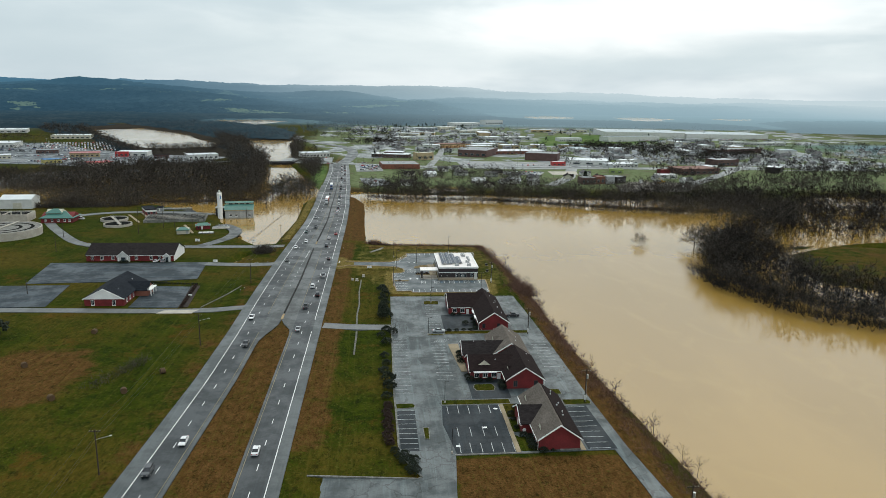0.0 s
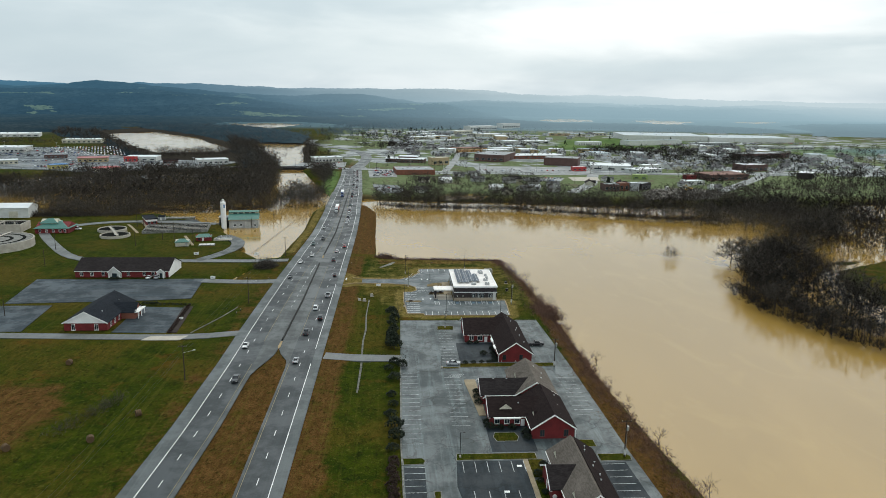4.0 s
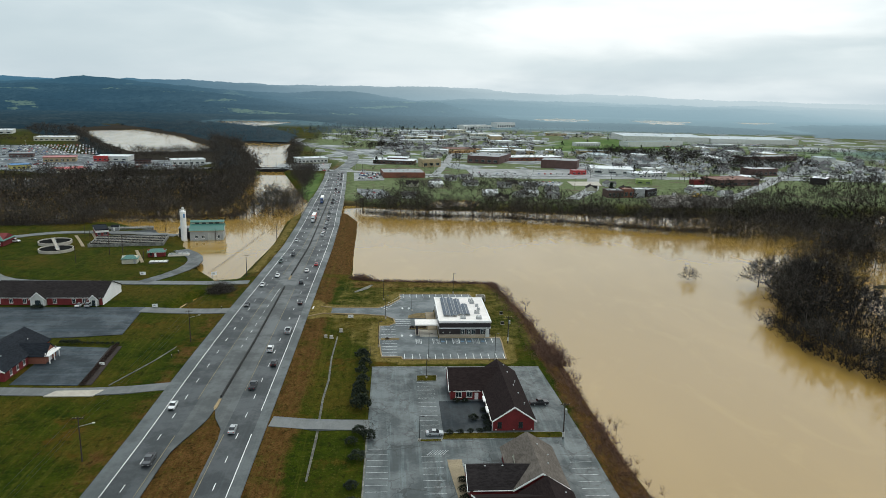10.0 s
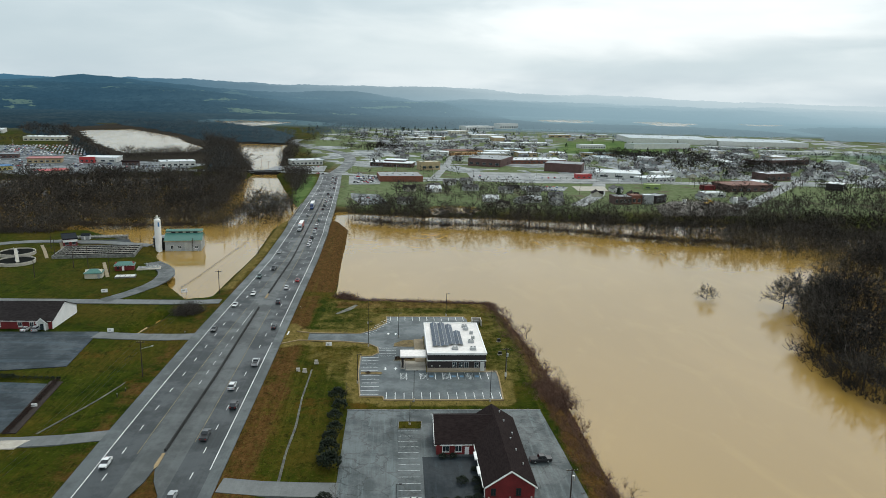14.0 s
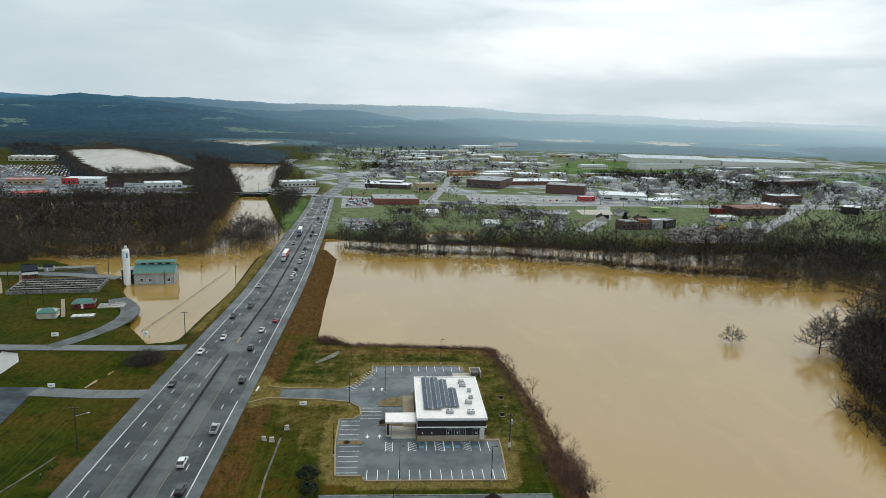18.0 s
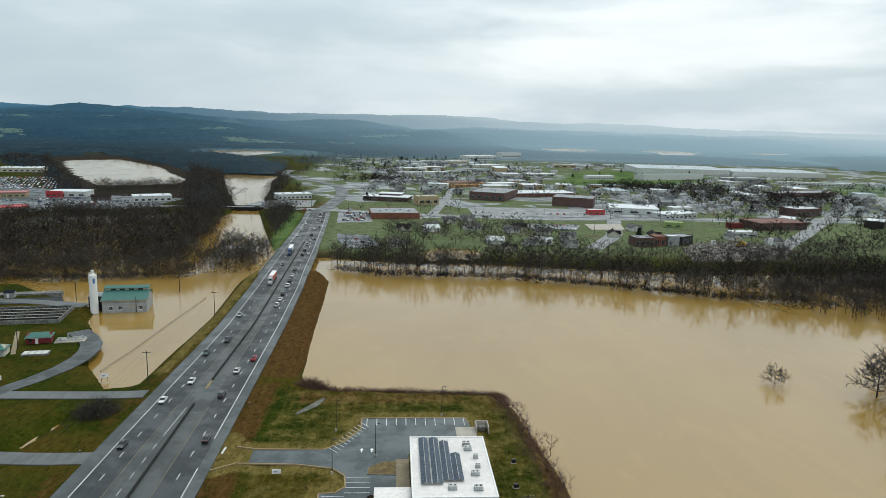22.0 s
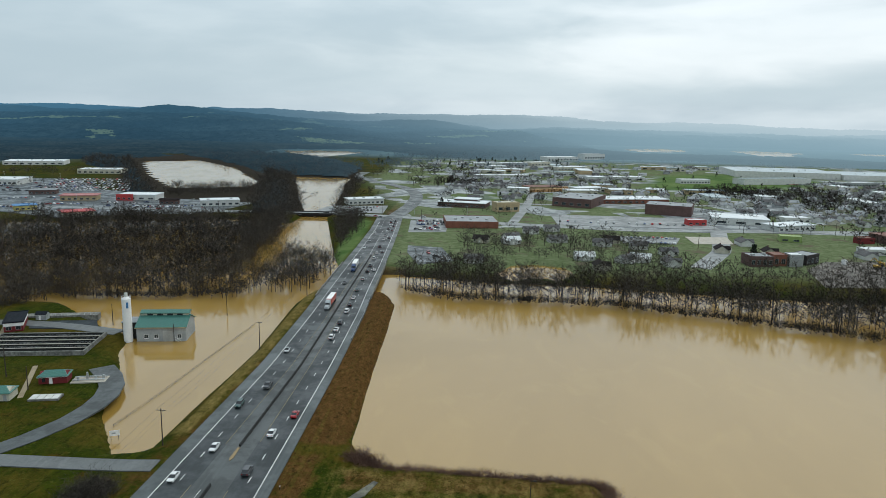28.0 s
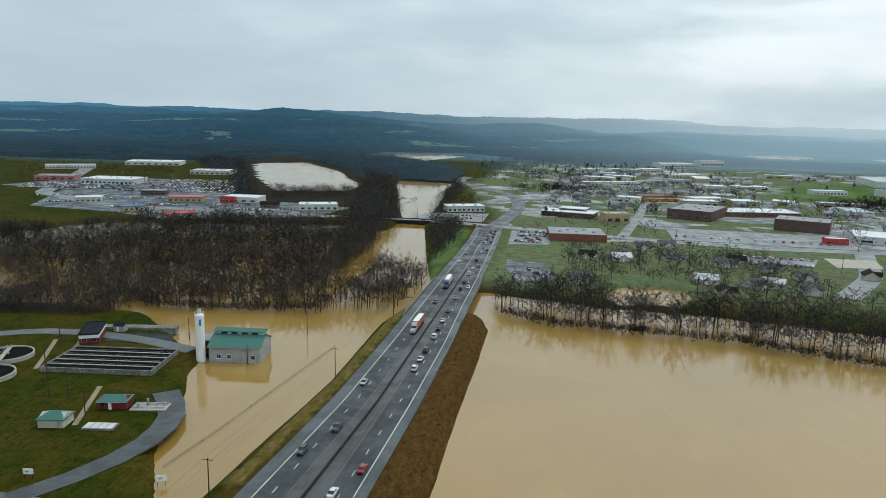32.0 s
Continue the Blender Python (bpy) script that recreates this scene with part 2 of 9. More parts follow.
M["paint_blue"] = plain("road_paint_blue", (0.10, 0.19, 0.28), 0.6)
M["brick_red"] = plain("painted_red_brick", (0.155, 0.017, 0.018), 0.75, grain=6.0, stain=0.4, vary=0.25)
M["brick_brown"] = plain("brown_brick", (0.115, 0.068, 0.060), 0.85, grain=4.0, stain=0.2)
M["brick_orange"] = plain("orange_brick", (0.20, 0.078, 0.050), 0.85, grain=4.0, stain=0.2)
M["white"] = plain("white_trim", (0.78, 0.78, 0.76), 0.55, vary=0.08)
M["offwhite"] = plain("weathered_white_siding", (0.56, 0.57, 0.54), 0.7, vary=0.15)
M["grey"] = plain("grey_siding", (0.33, 0.35, 0.35), 0.7)
M["tan"] = plain("tan_stucco", (0.42, 0.33, 0.19), 0.8)
M["cream"] = plain("cream_block", (0.50, 0.48, 0.38), 0.8)
M["membrane"] = plain("white_roof_membrane", (0.74, 0.71, 0.68), 0.6, grain=0.9, stain=0.12, vary=0.14)
M["white_roof"] = plain("white_metal_roof", (0.64, 0.68, 0.69), 0.5, stain=0.06, vary=0.15)
M["grey_roof"] = plain("grey_roof", (0.26, 0.28, 0.29), 0.7, stain=0.1)
M["dark_brick"] = plain("near_black_brick", (0.028, 0.022, 0.022), 0.6, grain=5.0)
M["stone_base"] = plain("buff_stone", (0.36, 0.31, 0.24), 0.8)
M["metal"] = plain("galvanised_steel", (0.45, 0.47, 0.47), 0.45, 0.7)
M["black_metal"] = plain("black_steel", (0.02, 0.02, 0.022), 0.45, 0.3)
M["pole_wood"] = plain("weathered_pole_wood", (0.045, 0.034, 0.026), 0.9, grain=4.0)
M["wire"] = plain("black_cable", (0.02, 0.02, 0.02), 0.6)
M["rubber"] = plain("tyre_rubber", (0.018, 0.018, 0.018), 0.85)
M["teal_roof"] = plain("teal_metal_roof", (0.055, 0.115, 0.120), 0.5, stain=0.05, vary=0.25)
M["lumber"] = plain("fresh_sawn_lumber", (0.42, 0.25, 0.11), 0.85, grain=1.5, stain=0.2, vary=0.4)
M["excavator"] = plain("yellow_machine_paint", (0.55, 0.34, 0.03), 0.5)
M["red_roof"] = plain("bright_red_roof", (0.42, 0.04, 0.04), 0.5, vary=0.12)
M["pink_roof"] = plain("faded_red_roof", (0.40, 0.16, 0.15), 0.6)
M["rust_roof"] = plain("rusty_roof", (0.20, 0.10, 0.075), 0.8, stain=0.1, vary=0.4)
M["lime"] = plain("lime_paint", (0.24, 0.32, 0.10), 0.6)
M["yellow_wall"] = plain("yellow_wall", (0.55, 0.47, 0.16), 0.7)
M["blue_roof"] = plain("blue_roof", (0.06, 0.2, 0.42), 0.5)
M["lamp_glass"] = plain("lamp_lens", (0.6, 0.6, 0.55), 0.3)
M["shrub_twig"] = plain("bramble_twigs", (0.125, 0.068, 0.045), 0.95, grain=0.6, stain=0.06, vary=0.4)


def shingle(name, a, b, wear):
    m = Nodes(name)
    row = m.noise(1.0, 3.0, 0.7, (0.9, 0.9, 5.0))
    fine = m.noise(7.0, 4.0, 0.7)
    stain = m.noise(0.22, 5.0, 0.65, (1, 1, 0.35))
    col = m.mix(m.step(row, 0.35, 0.65), a, b)
    col = m.mix(m.math("MULTIPLY", m.step(stain, 0.45, 0.75), wear), col, shade(b, 1.7))
    col = m.mix(m.math("MULTIPLY", fine, 0.4), col, shade(a, 0.6))
    m.bump(row, 0.4, 0.03)
    return m.done(col, 0.95, 0.0, 0.08)


M["shingle_dark"] = shingle("dark_shingles", (0.012, 0.008, 0.008), (0.024, 0.017, 0.016), 0.25)
M["shingle_brown"] = shingle("weathered_brown_shingles", (0.085, 0.075, 0.064), (0.14, 0.122, 0.105), 0.5)
M["shingle_slate"] = shingle("slate_grey_shingles", (0.012, 0.015, 0.019), (0.024, 0.028, 0.035), 0.25)
M["shingle_black"] = shingle("aged_black_shingles", (0.014, 0.012, 0.012), (0.030, 0.026, 0.026), 0.35)
M["shingle_house"] = shingle("house_shingles", (0.07, 0.07, 0.072), (0.15, 0.15, 0.15), 0.5)


def green_metal():
    m = Nodes("green_standing_seam_roof")
    w = m.t.nodes.new("ShaderNodeTexWave")
    w.inputs["Scale"].default_value, w.inputs["Distortion"].default_value = 0.9, 0.0
    m.t.links.new(m.pos, w.inputs["Vector"])
    fine = m.noise(1.2, 4.0, 0.6)
    col = m.mix(m.step(w.outputs["Fac"], 0.75, 0.98), (0.030, 0.125, 0.100), (0.065, 0.20, 0.165))
    col = m.mix(m.math("MULTIPLY", fine, 0.35), col, (0.03, 0.09, 0.075))
    m.bump(w.outputs["Fac"], 0.3, 0.05)
    return m.done(col, 0.45, 0.0, 0.5)


M["green_roof"] = green_metal()


def glass(name, color=(0.02, 0.03, 0.035)):
    m = Nodes(name)
    n = m.noise(0.8, 2.0)
    return m.done(m.mix(n, shade(color, 0.6), shade(color, 1.6)), 0.06, 0.0, 0.8)


M["glass"] = glass("window_glass")
# Matte near-black water: the shade inside deep tanks is put into the colour.
M["tank_dark"] = plain("black_tank_water", (0.010, 0.011, 0.010), 0.9, spec=0.02)
M["car_glass"] = glass("car_glass", (0.012, 0.014, 0.016))
M["solar"] = plain("solar_cells", (0.026, 0.050, 0.088), 0.3, spec=0.4, per_object=0.5)


def paint(name, color):
    m = Nodes(name)
    n = m.noise(2.0, 3.0)
    m.bsdf.inputs["Coat Weight"].default_value = 0.5
    return m.done(m.mix(m.math("MULTIPLY", n, 0.3), color, shade(color, 0.75)), 0.35, 0.1, 0.5)


CAR_COLORS = {"white": (0.70, 0.71, 0.71), "silver": (0.38, 0.40, 0.41), "dark_grey": (0.05, 0.055, 0.06),
              "black": (0.012, 0.012, 0.014), "dark_green": (0.03, 0.075, 0.07), "red": (0.32, 0.015, 0.02),
              "blue": (0.03, 0.06, 0.16), "orange": (0.55, 0.075, 0.03)}
for k, v in CAR_COLORS.items():
    M["car_" + k] = paint(k + "_car_paint", v)


def ground_material():
    """Winter turf, dry brown grass and bare soil; the masks say which grows where, and where haze is painted."""
    m = Nodes("winter_ground")
    fine = m.noise(1.7, 7.0, 0.8)
    blade = m.noise(5.0, 4.0, 0.75)
    mid = m.noise(0.16, 7.0, 0.72)
    broad = m.noise(0.022, 6.0, 0.66)
    tuft = m.noise(0.6, 6.0, 0.75, (1.0, 0.4, 1.0))
    green = m.mix(m.step(mid, 0.34, 0.66), (0.013, 0.026, 0.001), (0.042, 0.056, 0.003))
    green = m.mix(m.math("MULTIPLY", m.step(fine, 0.40, 0.66), 0.62), green, (0.007, 0.013, 0.002))
    olive = m.mix(m.step(tuft, 0.38, 0.64), (0.042, 0.036, 0.004), (0.080, 0.060, 0.009))
    turf = m.mix(m.step(m.math("ADD", broad, m.math("MULTIPLY", m.math("SUBTRACT", fine, 0.5), 0.5)), 0.42, 0.64), green, olive)
    turf = m.mix(m.math("MULTIPLY", m.step(m.noise(0.05, 6.0, 0.75), 0.55, 0.68), 0.65), turf, (0.088, 0.042, 0.008))
    dry = m.mix(m.step(tuft, 0.34, 0.66), (0.070, 0.033, 0.010), (0.134, 0.067, 0.023))
    dry = m.mix(m.step(fine, 0.42, 0.7), dry, (0.030, 0.017, 0.004))
    k = m.math("ADD", m.attr("dry"), m.math("ADD", m.math("MULTIPLY", m.math("SUBTRACT", mid, 0.5), 1.6), m.math("MULTIPLY", m.math("SUBTRACT", m.noise(0.07, 6.0, 0.7), 0.5), 1.5)))
    k = m.math("ADD", k, m.math("MULTIPLY", m.math("SUBTRACT", fine, 0.5), 0.9))
    col = m.mix(m.math("MULTIPLY", m.step(k, 0.30, 0.85), 0.92), turf, dry)
    col = m.mix(m.math("MULTIPLY", m.step(blade, 0.46, 0.62), 0.45), col, (0.012, 0.012, 0.004))
    straw = m.mix(m.step(tuft, 0.36, 0.66), (0.115, 0.090, 0.024), (0.215, 0.160, 0.055))
    straw = m.mix(m.math("MULTIPLY", m.step(fine, 0.44, 0.7), 0.7), straw, (0.045, 0.048, 0.010))
    ks = m.math("ADD", m.attr("straw"), m.math("MULTIPLY", m.math("SUBTRACT", mid, 0.5), 1.4))
    col = m.mix(m.math("MULTIPLY", m.step(ks, 0.35, 0.85), 0.85), col, straw)
    speck = m.step(m.noise(0.9, 6.0, 0.85), 0.55, 0.62)
    col = m.mix(m.math("MULTIPLY", speck, 0.50), col, (0.092, 0.095, 0.018))
    track = m.step(m.noise(0.9, 4.0, 0.6, (1.0, 0.012, 1.0)), 0.55, 0.66)
    col = m.mix(m.math("MULTIPLY", track, 0.20), col, (0.100, 0.088, 0.016))
    dark = m.step(m.noise(0.45, 6.0, 0.85, (1.0, 0.6, 1.0)), 0.53, 0.62)
    col = m.mix(m.math("MULTIPLY", dark, 0.62), col, (0.008, 0.010, 0.002))
    # wood-floor mud, its colour also darkened for the depth under the trees
    mud = m.mix(m.step(fine, 0.35, 0.7), (0.018, 0.016, 0.012), (0.036, 0.030, 0.022))
    col = m.mix(m.attr("woods"), col, mud)
    v = m.t.nodes.new("ShaderNodeTexVoronoi")
    v.inputs["Scale"].default_value = 0.022
    m.t.links.new(m.pos, v.inputs["Vector"])
    blocks = m.t.nodes.new("ShaderNodeSeparateXYZ")
    m.t.links.new(v.outputs["Color"], blocks.inputs[0])
    paved = m.mix(m.step(m.noise(0.04, 5.0, 0.7), 0.4, 0.62), (0.16, 0.175, 0.178), (0.38, 0.40, 0.40))
    lawn = m.mix(m.step(mid, 0.3, 0.7), (0.068, 0.096, 0.038), (0.155, 0.180, 0.095))
    lawn = m.mix(m.step(m.noise(0.035, 5.0, 0.7), 0.54, 0.64), lawn, (0.110, 0.098, 0.066))
    town = m.mix(m.step(m.math("ADD", blocks.outputs[0], m.math("MULTIPLY", m.math("SUBTRACT", m.attr("paved"), 1.0), 0.6)), 0.60, 0.64), lawn, paved)
    col = m.mix(m.attr("town"), col, town)
    meadow = m.mix(m.step(m.noise(0.02, 6.0, 0.7), 0.35, 0.65), (0.050, 0.095, 0.024), (0.115, 0.160, 0.056))
    col = m.mix(m.attr("meadow"), col, meadow)
    # far ground: the blue-grey of haze put into the base colour
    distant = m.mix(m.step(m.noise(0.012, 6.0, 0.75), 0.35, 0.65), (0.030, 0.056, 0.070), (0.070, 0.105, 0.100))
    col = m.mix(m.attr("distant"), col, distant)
    m.bump(fine, 0.8, 0.15)
    m.done(col, 1.0, 0.0, 0.03)
    # painted haze as glow, only where the distant mask lies
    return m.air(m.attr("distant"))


M["ground"] = ground_material()


def water_material():
    m = Nodes("muddy_flood_water")
    broad = m.noise(0.010, 4.0, 0.55, (1.0, 0.45, 1.0), 0.5)
    swirl = m.noise(0.05, 5.0, 0.6, (1.0, 0.5, 1.0), 1.2)
    col = m.mix(m.step(broad, 0.35, 0.65), (0.268, 0.166, 0.036), (0.316, 0.199, 0.048))
    col = m.mix(m.math("MULTIPLY", m.step(swirl, 0.5, 0.72), 0.22), col, (0.360, 0.240, 0.060))
    ripple = m.noise(0.45, 4.0, 0.6, (0.35, 1.0, 1.0))
    m.bump(ripple, 0.05, 0.12)
    m.bsdf.inputs["IOR"].default_value = 1.45
    return m.done(col, m.math("ADD", 0.07, m.math("MULTIPLY", m.step(swirl, 0.4, 0.7), 0.08)), 0.0, 1.0)


M["water"] = water_material()


def bark_material(name, a, b, far=False):
    m = Nodes(name)
    n = m.noise(0.05, 3.0)
    col = m.mix(m.math("POWER", m.island(), 1.6), a, b)
    m.done(m.mix(m.math("MULTIPLY", n, 0.35), col, shade(b, 0.5)), 0.95, 0.0, 0.15)
    return m.air() if far else m.mat


def leaf_material(name, a, b):
    m = Nodes(name)
    col = m.mix(m.island(), a, b)
    n = m.noise(1.5, 3.0)
    return m.done(m.mix(m.math("MULTIPLY", n, 0.5), col, shade(a, 0.6)), 0.8, 0.0, 0.25)


M["bark"] = bark_material("bare_branches", (0.013, 0.012, 0.011), (0.104, 0.090, 0.072))
# Dark thicket bark; inner trees use it too, as painted interior shade.
M["bark_dark"] = bark_material("dark_and_shaded_branches", (0.008, 0.008, 0.007), (0.046, 0.038, 0.030))
# Bark of the far trees, with haze painted over it as glow.
M["bark_far"] = bark_material("distant_branches", (0.012, 0.012, 0.012), (0.080, 0.068, 0.054), True)


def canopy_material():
    """Closed leafless crowns far off; cool base colours and added glow paint haze on them."""
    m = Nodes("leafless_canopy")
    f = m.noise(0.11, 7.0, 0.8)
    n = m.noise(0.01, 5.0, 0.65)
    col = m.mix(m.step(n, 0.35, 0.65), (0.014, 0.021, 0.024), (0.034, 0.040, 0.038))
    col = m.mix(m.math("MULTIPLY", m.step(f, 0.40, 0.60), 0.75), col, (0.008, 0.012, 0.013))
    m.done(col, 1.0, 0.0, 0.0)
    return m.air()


M["far_canopy"] = canopy_material()
M["evergreen"] = leaf_material("evergreen_leaves", (0.010, 0.017, 0.010), (0.030, 0.042, 0.022))
M["bronze_leaf"] = leaf_material("bronze_leaves", (0.022, 0.012, 0.010), (0.055, 0.030, 0.020))
M["hay"] = leaf_material("old_hay", (0.06, 0.035, 0.018), (0.11, 0.07, 0.035))


def hill_material(name, a, b, c, fields):
    """Wooded ridges kilometres off, with pale fields between; haze is painted over them as glow."""
    m = Nodes(name)
    n = m.noise(0.004, 7.0, 0.7, (1, 1, 3))
    f = m.noise(0.035, 7.0, 0.8, (1, 0.6, 2))
    col = m.mix(m.step(n, 0.36, 0.64), a, b)
    col = m.mix(m.math("MULTIPLY", m.step(f, 0.42, 0.58), 0.75), col, shade(a, 0.45))
    open_ = m.step(m.noise(0.0042, 5.0, 0.6, (0.7, 1.3, 1), 0.8), 0.60, 0.63)
    col = m.mix(m.math("MULTIPLY", open_, fields), col, c)
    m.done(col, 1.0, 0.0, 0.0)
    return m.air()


# Bluish base colours put the tint of distance haze into the woods.
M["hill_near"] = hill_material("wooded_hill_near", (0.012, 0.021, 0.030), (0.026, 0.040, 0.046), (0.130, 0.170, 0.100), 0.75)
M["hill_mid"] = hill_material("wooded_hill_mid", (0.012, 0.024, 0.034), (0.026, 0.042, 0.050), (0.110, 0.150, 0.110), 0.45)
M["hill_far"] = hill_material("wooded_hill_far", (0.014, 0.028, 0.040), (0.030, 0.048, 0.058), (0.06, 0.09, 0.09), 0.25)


def mixed_paint():
    m = Nodes("mixed_car_paint")
    r = m.t.nodes.new("ShaderNodeValToRGB")
    r.color_ramp.interpolation = "CONSTANT"
    els = r.color_ramp.elements
    els[0].position, els[0].color = 0.0, (0.50, 0.52, 0.53, 1)
    els[1].position, els[1].color = 0.24, (0.28, 0.30, 0.31, 1)
    for at, c in ((0.38, (0.02, 0.022, 0.025, 1)), (0.72, (0.09, 0.10, 0.11, 1)), (0.86, (0.28, 0.02, 0.02, 1)), (0.92, (0.03, 0.07, 0.18, 1))):
        e = els.new(at)
        e.color = c
    m.t.links.new(m.island(), r.inputs[0])
    return m.done(r.outputs[0], 0.35, 0.1, 0.5)


M["mixed_car_paint"] = mixed_paint()

# ---- mesh helpers ----
def link_mesh(name, bm, material, smooth=False):
    me = bpy.data.meshes.new(name)
    bm.normal_update()
    bm.to_mesh(me)
    bm.free()
    if smooth:
        me.shade_smooth()
    me.materials.append(material)
    return new(name, me)


def part(name, bm, material, parent=None, label="", smooth=False):
    ob = link_mesh(name, bm, material, smooth)
    ob.parent = parent
    return tagged(ob, label)


def thing(name, label, category, at=(0, 0, 0), turn=0.0, group=""):
    ob = new(name)
    ob.empty_display_size = 0.5
    ob.matrix_basis = pose(*at, 0, 0, turn)
    return tagged(ob, label, category, group)


def add_box(bm, x0, x1, y0, y1, z0, z1):
    v = [bm.verts.new((x, y, z)) for z in (z0, z1) for x, y in ((x0, y0), (x1, y0), (x1, y1), (x0, y1))]
    for f in ((3, 2, 1, 0), (4, 5, 6, 7), (0, 1, 5, 4), (1, 2, 6, 5), (2, 3, 7, 6), (3, 0, 4, 7)):
        bm.faces.new([v[i] for i in f])
    return bm


def box(x0, x1, y0, y1, z0, z1, bevel=0.0):
    bm = add_box(bmesh.new(), x0, x1, y0, y1, z0, z1)
    if bevel:
        bmesh.ops.bevel(bm, geom=bm.edges[:], offset=bevel, segments=1, affect="EDGES")
    return bm


def add_prism(bm, pts, z0, z1):
    """An upright prism over a plan polygon; z0 and z1 may be functions of the place."""
    f0 = z0 if callable(z0) else (lambda x, y: z0)
    f1 = z1 if callable(z1) else (lambda x, y: z1)
    area = sum(a[0] * b[1] - b[0] * a[1] for a, b in zip(pts, pts[1:] + pts[:1]))
    if area < 0:
        pts = pts[::-1]
    lo = [bm.verts.new((x, y, f0(x, y))) for x, y in pts]
    hi = [bm.verts.new((x, y, f1(x, y))) for x, y in pts]
    bm.faces.new(hi)
    bm.faces.new(lo[::-1])
    n = len(pts)
    for i in range(n):
        j = (i + 1) % n
        bm.faces.new((lo[i], lo[j], hi[j], hi[i]))
    return bm


def prism(pts, z0, z1):
    return add_prism(bmesh.new(), pts, z0, z1)


def add_rod(bm, a, b, r0, r1, n=6):
    a, b = Vector(a), Vector(b)
    q = (b - a).to_track_quat("Z", "Y")
    ring = [[bm.verts.new(p + q @ Vector((r * math.cos(2 * math.pi * i / n), r * math.sin(2 * math.pi * i / n), 0)))
             for i in range(n)] for p, r in ((a, r0), (b, r1))]
    for i in range(n):
        j = (i + 1) % n
        bm.faces.new((ring[0][i], ring[0][j], ring[1][j], ring[1][i]))
    bm.faces.new(ring[0][::-1])
    bm.faces.new(ring[1])
    return bm


def rod(a, b, r0, r1, n=6):
    return add_rod(bmesh.new(), a, b, r0, r1, n)


def arrays_mesh(name, verts, tris, material, smooth=False):
    """A mesh from arrays of corners and triangles."""
    me = bpy.data.meshes.new(name)
    me.vertices.add(len(verts))
    me.vertices.foreach_set("co", np.ascontiguousarray(verts, dtype=np.float32).ravel())
    me.loops.add(3 * len(tris))
    me.loops.foreach_set("vertex_index", np.ascontiguousarray(tris, dtype=np.int32).ravel())
    me.polygons.add(len(tris))
    me.polygons.foreach_set("loop_start", np.arange(0, 3 * len(tris), 3, dtype=np.int32))
    me.update(calc_edges=True)
    me.validate()
    me.materials.append(material)
    return me


# ---- the plan ----
WATER_Z = -2.5
LAKE = [(-22, 612), (-13.6, 586), (-12.3, 549), (-11.2, 500), (-10, 465), (-9, 436), (-4, 424), (5, 420), (17, 419.7),
        (42, 417.5), (58.5, 416.5), (63.2, 407), (66.4, 380), (68.9, 357), (70.3, 322), (70.8, 278), (71.8, 246), (73.2, 220),
        (75, 200), (77.4, 174), (78.8, 150), (81, 100), (84, 0), (84, -300), (900, -300), (900, 120), (330, 205), (250, 238),
        (206, 259), (185, 276), (175.5, 300), (166, 323), (172, 361), (186, 397), (202, 416), (220, 440), (250, 478), (288, 502), (282, 520), (252, 541),
        (234, 534), (216.5, 543), (201, 553), (181.7, 563), (155, 574), (127, 585), (97.6, 596), (49.6, 601), (17.5, 602),
        (-9.6, 619), (-24, 655)]
RIVER = [(-62, 424.5), (-60, 473), (-58, 510), (-60, 560), (-60.5, 585), (-56, 612), (-53, 640), (-54, 668), (-64, 700), (-80, 765),
         (-95, 830), (-107, 880), (-113, 931), (-128, 1050), (-135, 1110), (-150, 1200), (-156, 1297), (-261, 1303), (-215, 1190),
         (-170, 1020), (-142, 930), (-135, 885), (-131, 836), (-120, 760), (-108, 700), (-100, 640), (-94, 612), (-128, 592), (-175, 590),
         (-200, 600), (-248, 580), (-250, 570), (-172, 568), (-150, 548), (-134, 534), (-117, 524), (-112, 503), (-103, 487),
         (-98, 470), (-88, 446), (-72, 421.5)]
UNDER_BRIDGE = [(-62, 603), (-16, 603), (-16, 655), (-62, 655)]
PONDS = [[(-603, 1560), (-470, 1290), (-347, 1093), (-263, 1125), (-266, 1205), (-377, 1432), (-522, 1644)],
         [(-474, 2068), (-400, 1900), (-318, 1781), (-248, 2056), (-350, 2150)],
         [(504, 2640), (560, 2470), (680, 2520), (760, 2710), (640, 2780)],
         [(880, 2690), (860, 2330), (960, 2400), (1115, 2620), (1000, 2760)],
         [(1300, 2720), (1310, 2540), (1490, 2700)],
         [(-399, 752), (-371, 818), (-333, 824), (-290, 836), (-300, 806), (-357, 738)],
         [(38, 664), (50, 692), (66, 698), (86, 690), (89, 674), (77, 648), (60, 652), (49, 646)],
         [(226, 338), (250, 318), (330, 270), (332, 262), (245, 308), (222, 330)],
         [(250, 398), (285, 416), (330, 404), (330, 412), (285, 424), (246, 404)],
         [(-79, 372), (-75.5, 385), (-73, 398), (-76, 398), (-79, 385), (-82, 372)]]
WOODS_FLOODED = [(-400, 700), (-360, 640), (-250, 580), (-200, 600), (-128, 592), (-95, 606), (-104, 640), (-110, 700), (-122, 760),
                 (-134, 840), (-165, 860), (-280, 832), (-400, 745)]
WOODS_RIGHT = [(166, 322), (176, 300), (186, 276), (207, 260), (250, 240), (340, 206), (600, 150), (600, 330), (330, 300), (250, 312),
               (225, 332), (238, 380), (262, 420), (330, 430), (500, 440), (520, 620), (420, 640), (330, 560), (290, 520), (288, 502), (250, 478), (220, 440), (202, 416), (186, 397), (172, 361)]
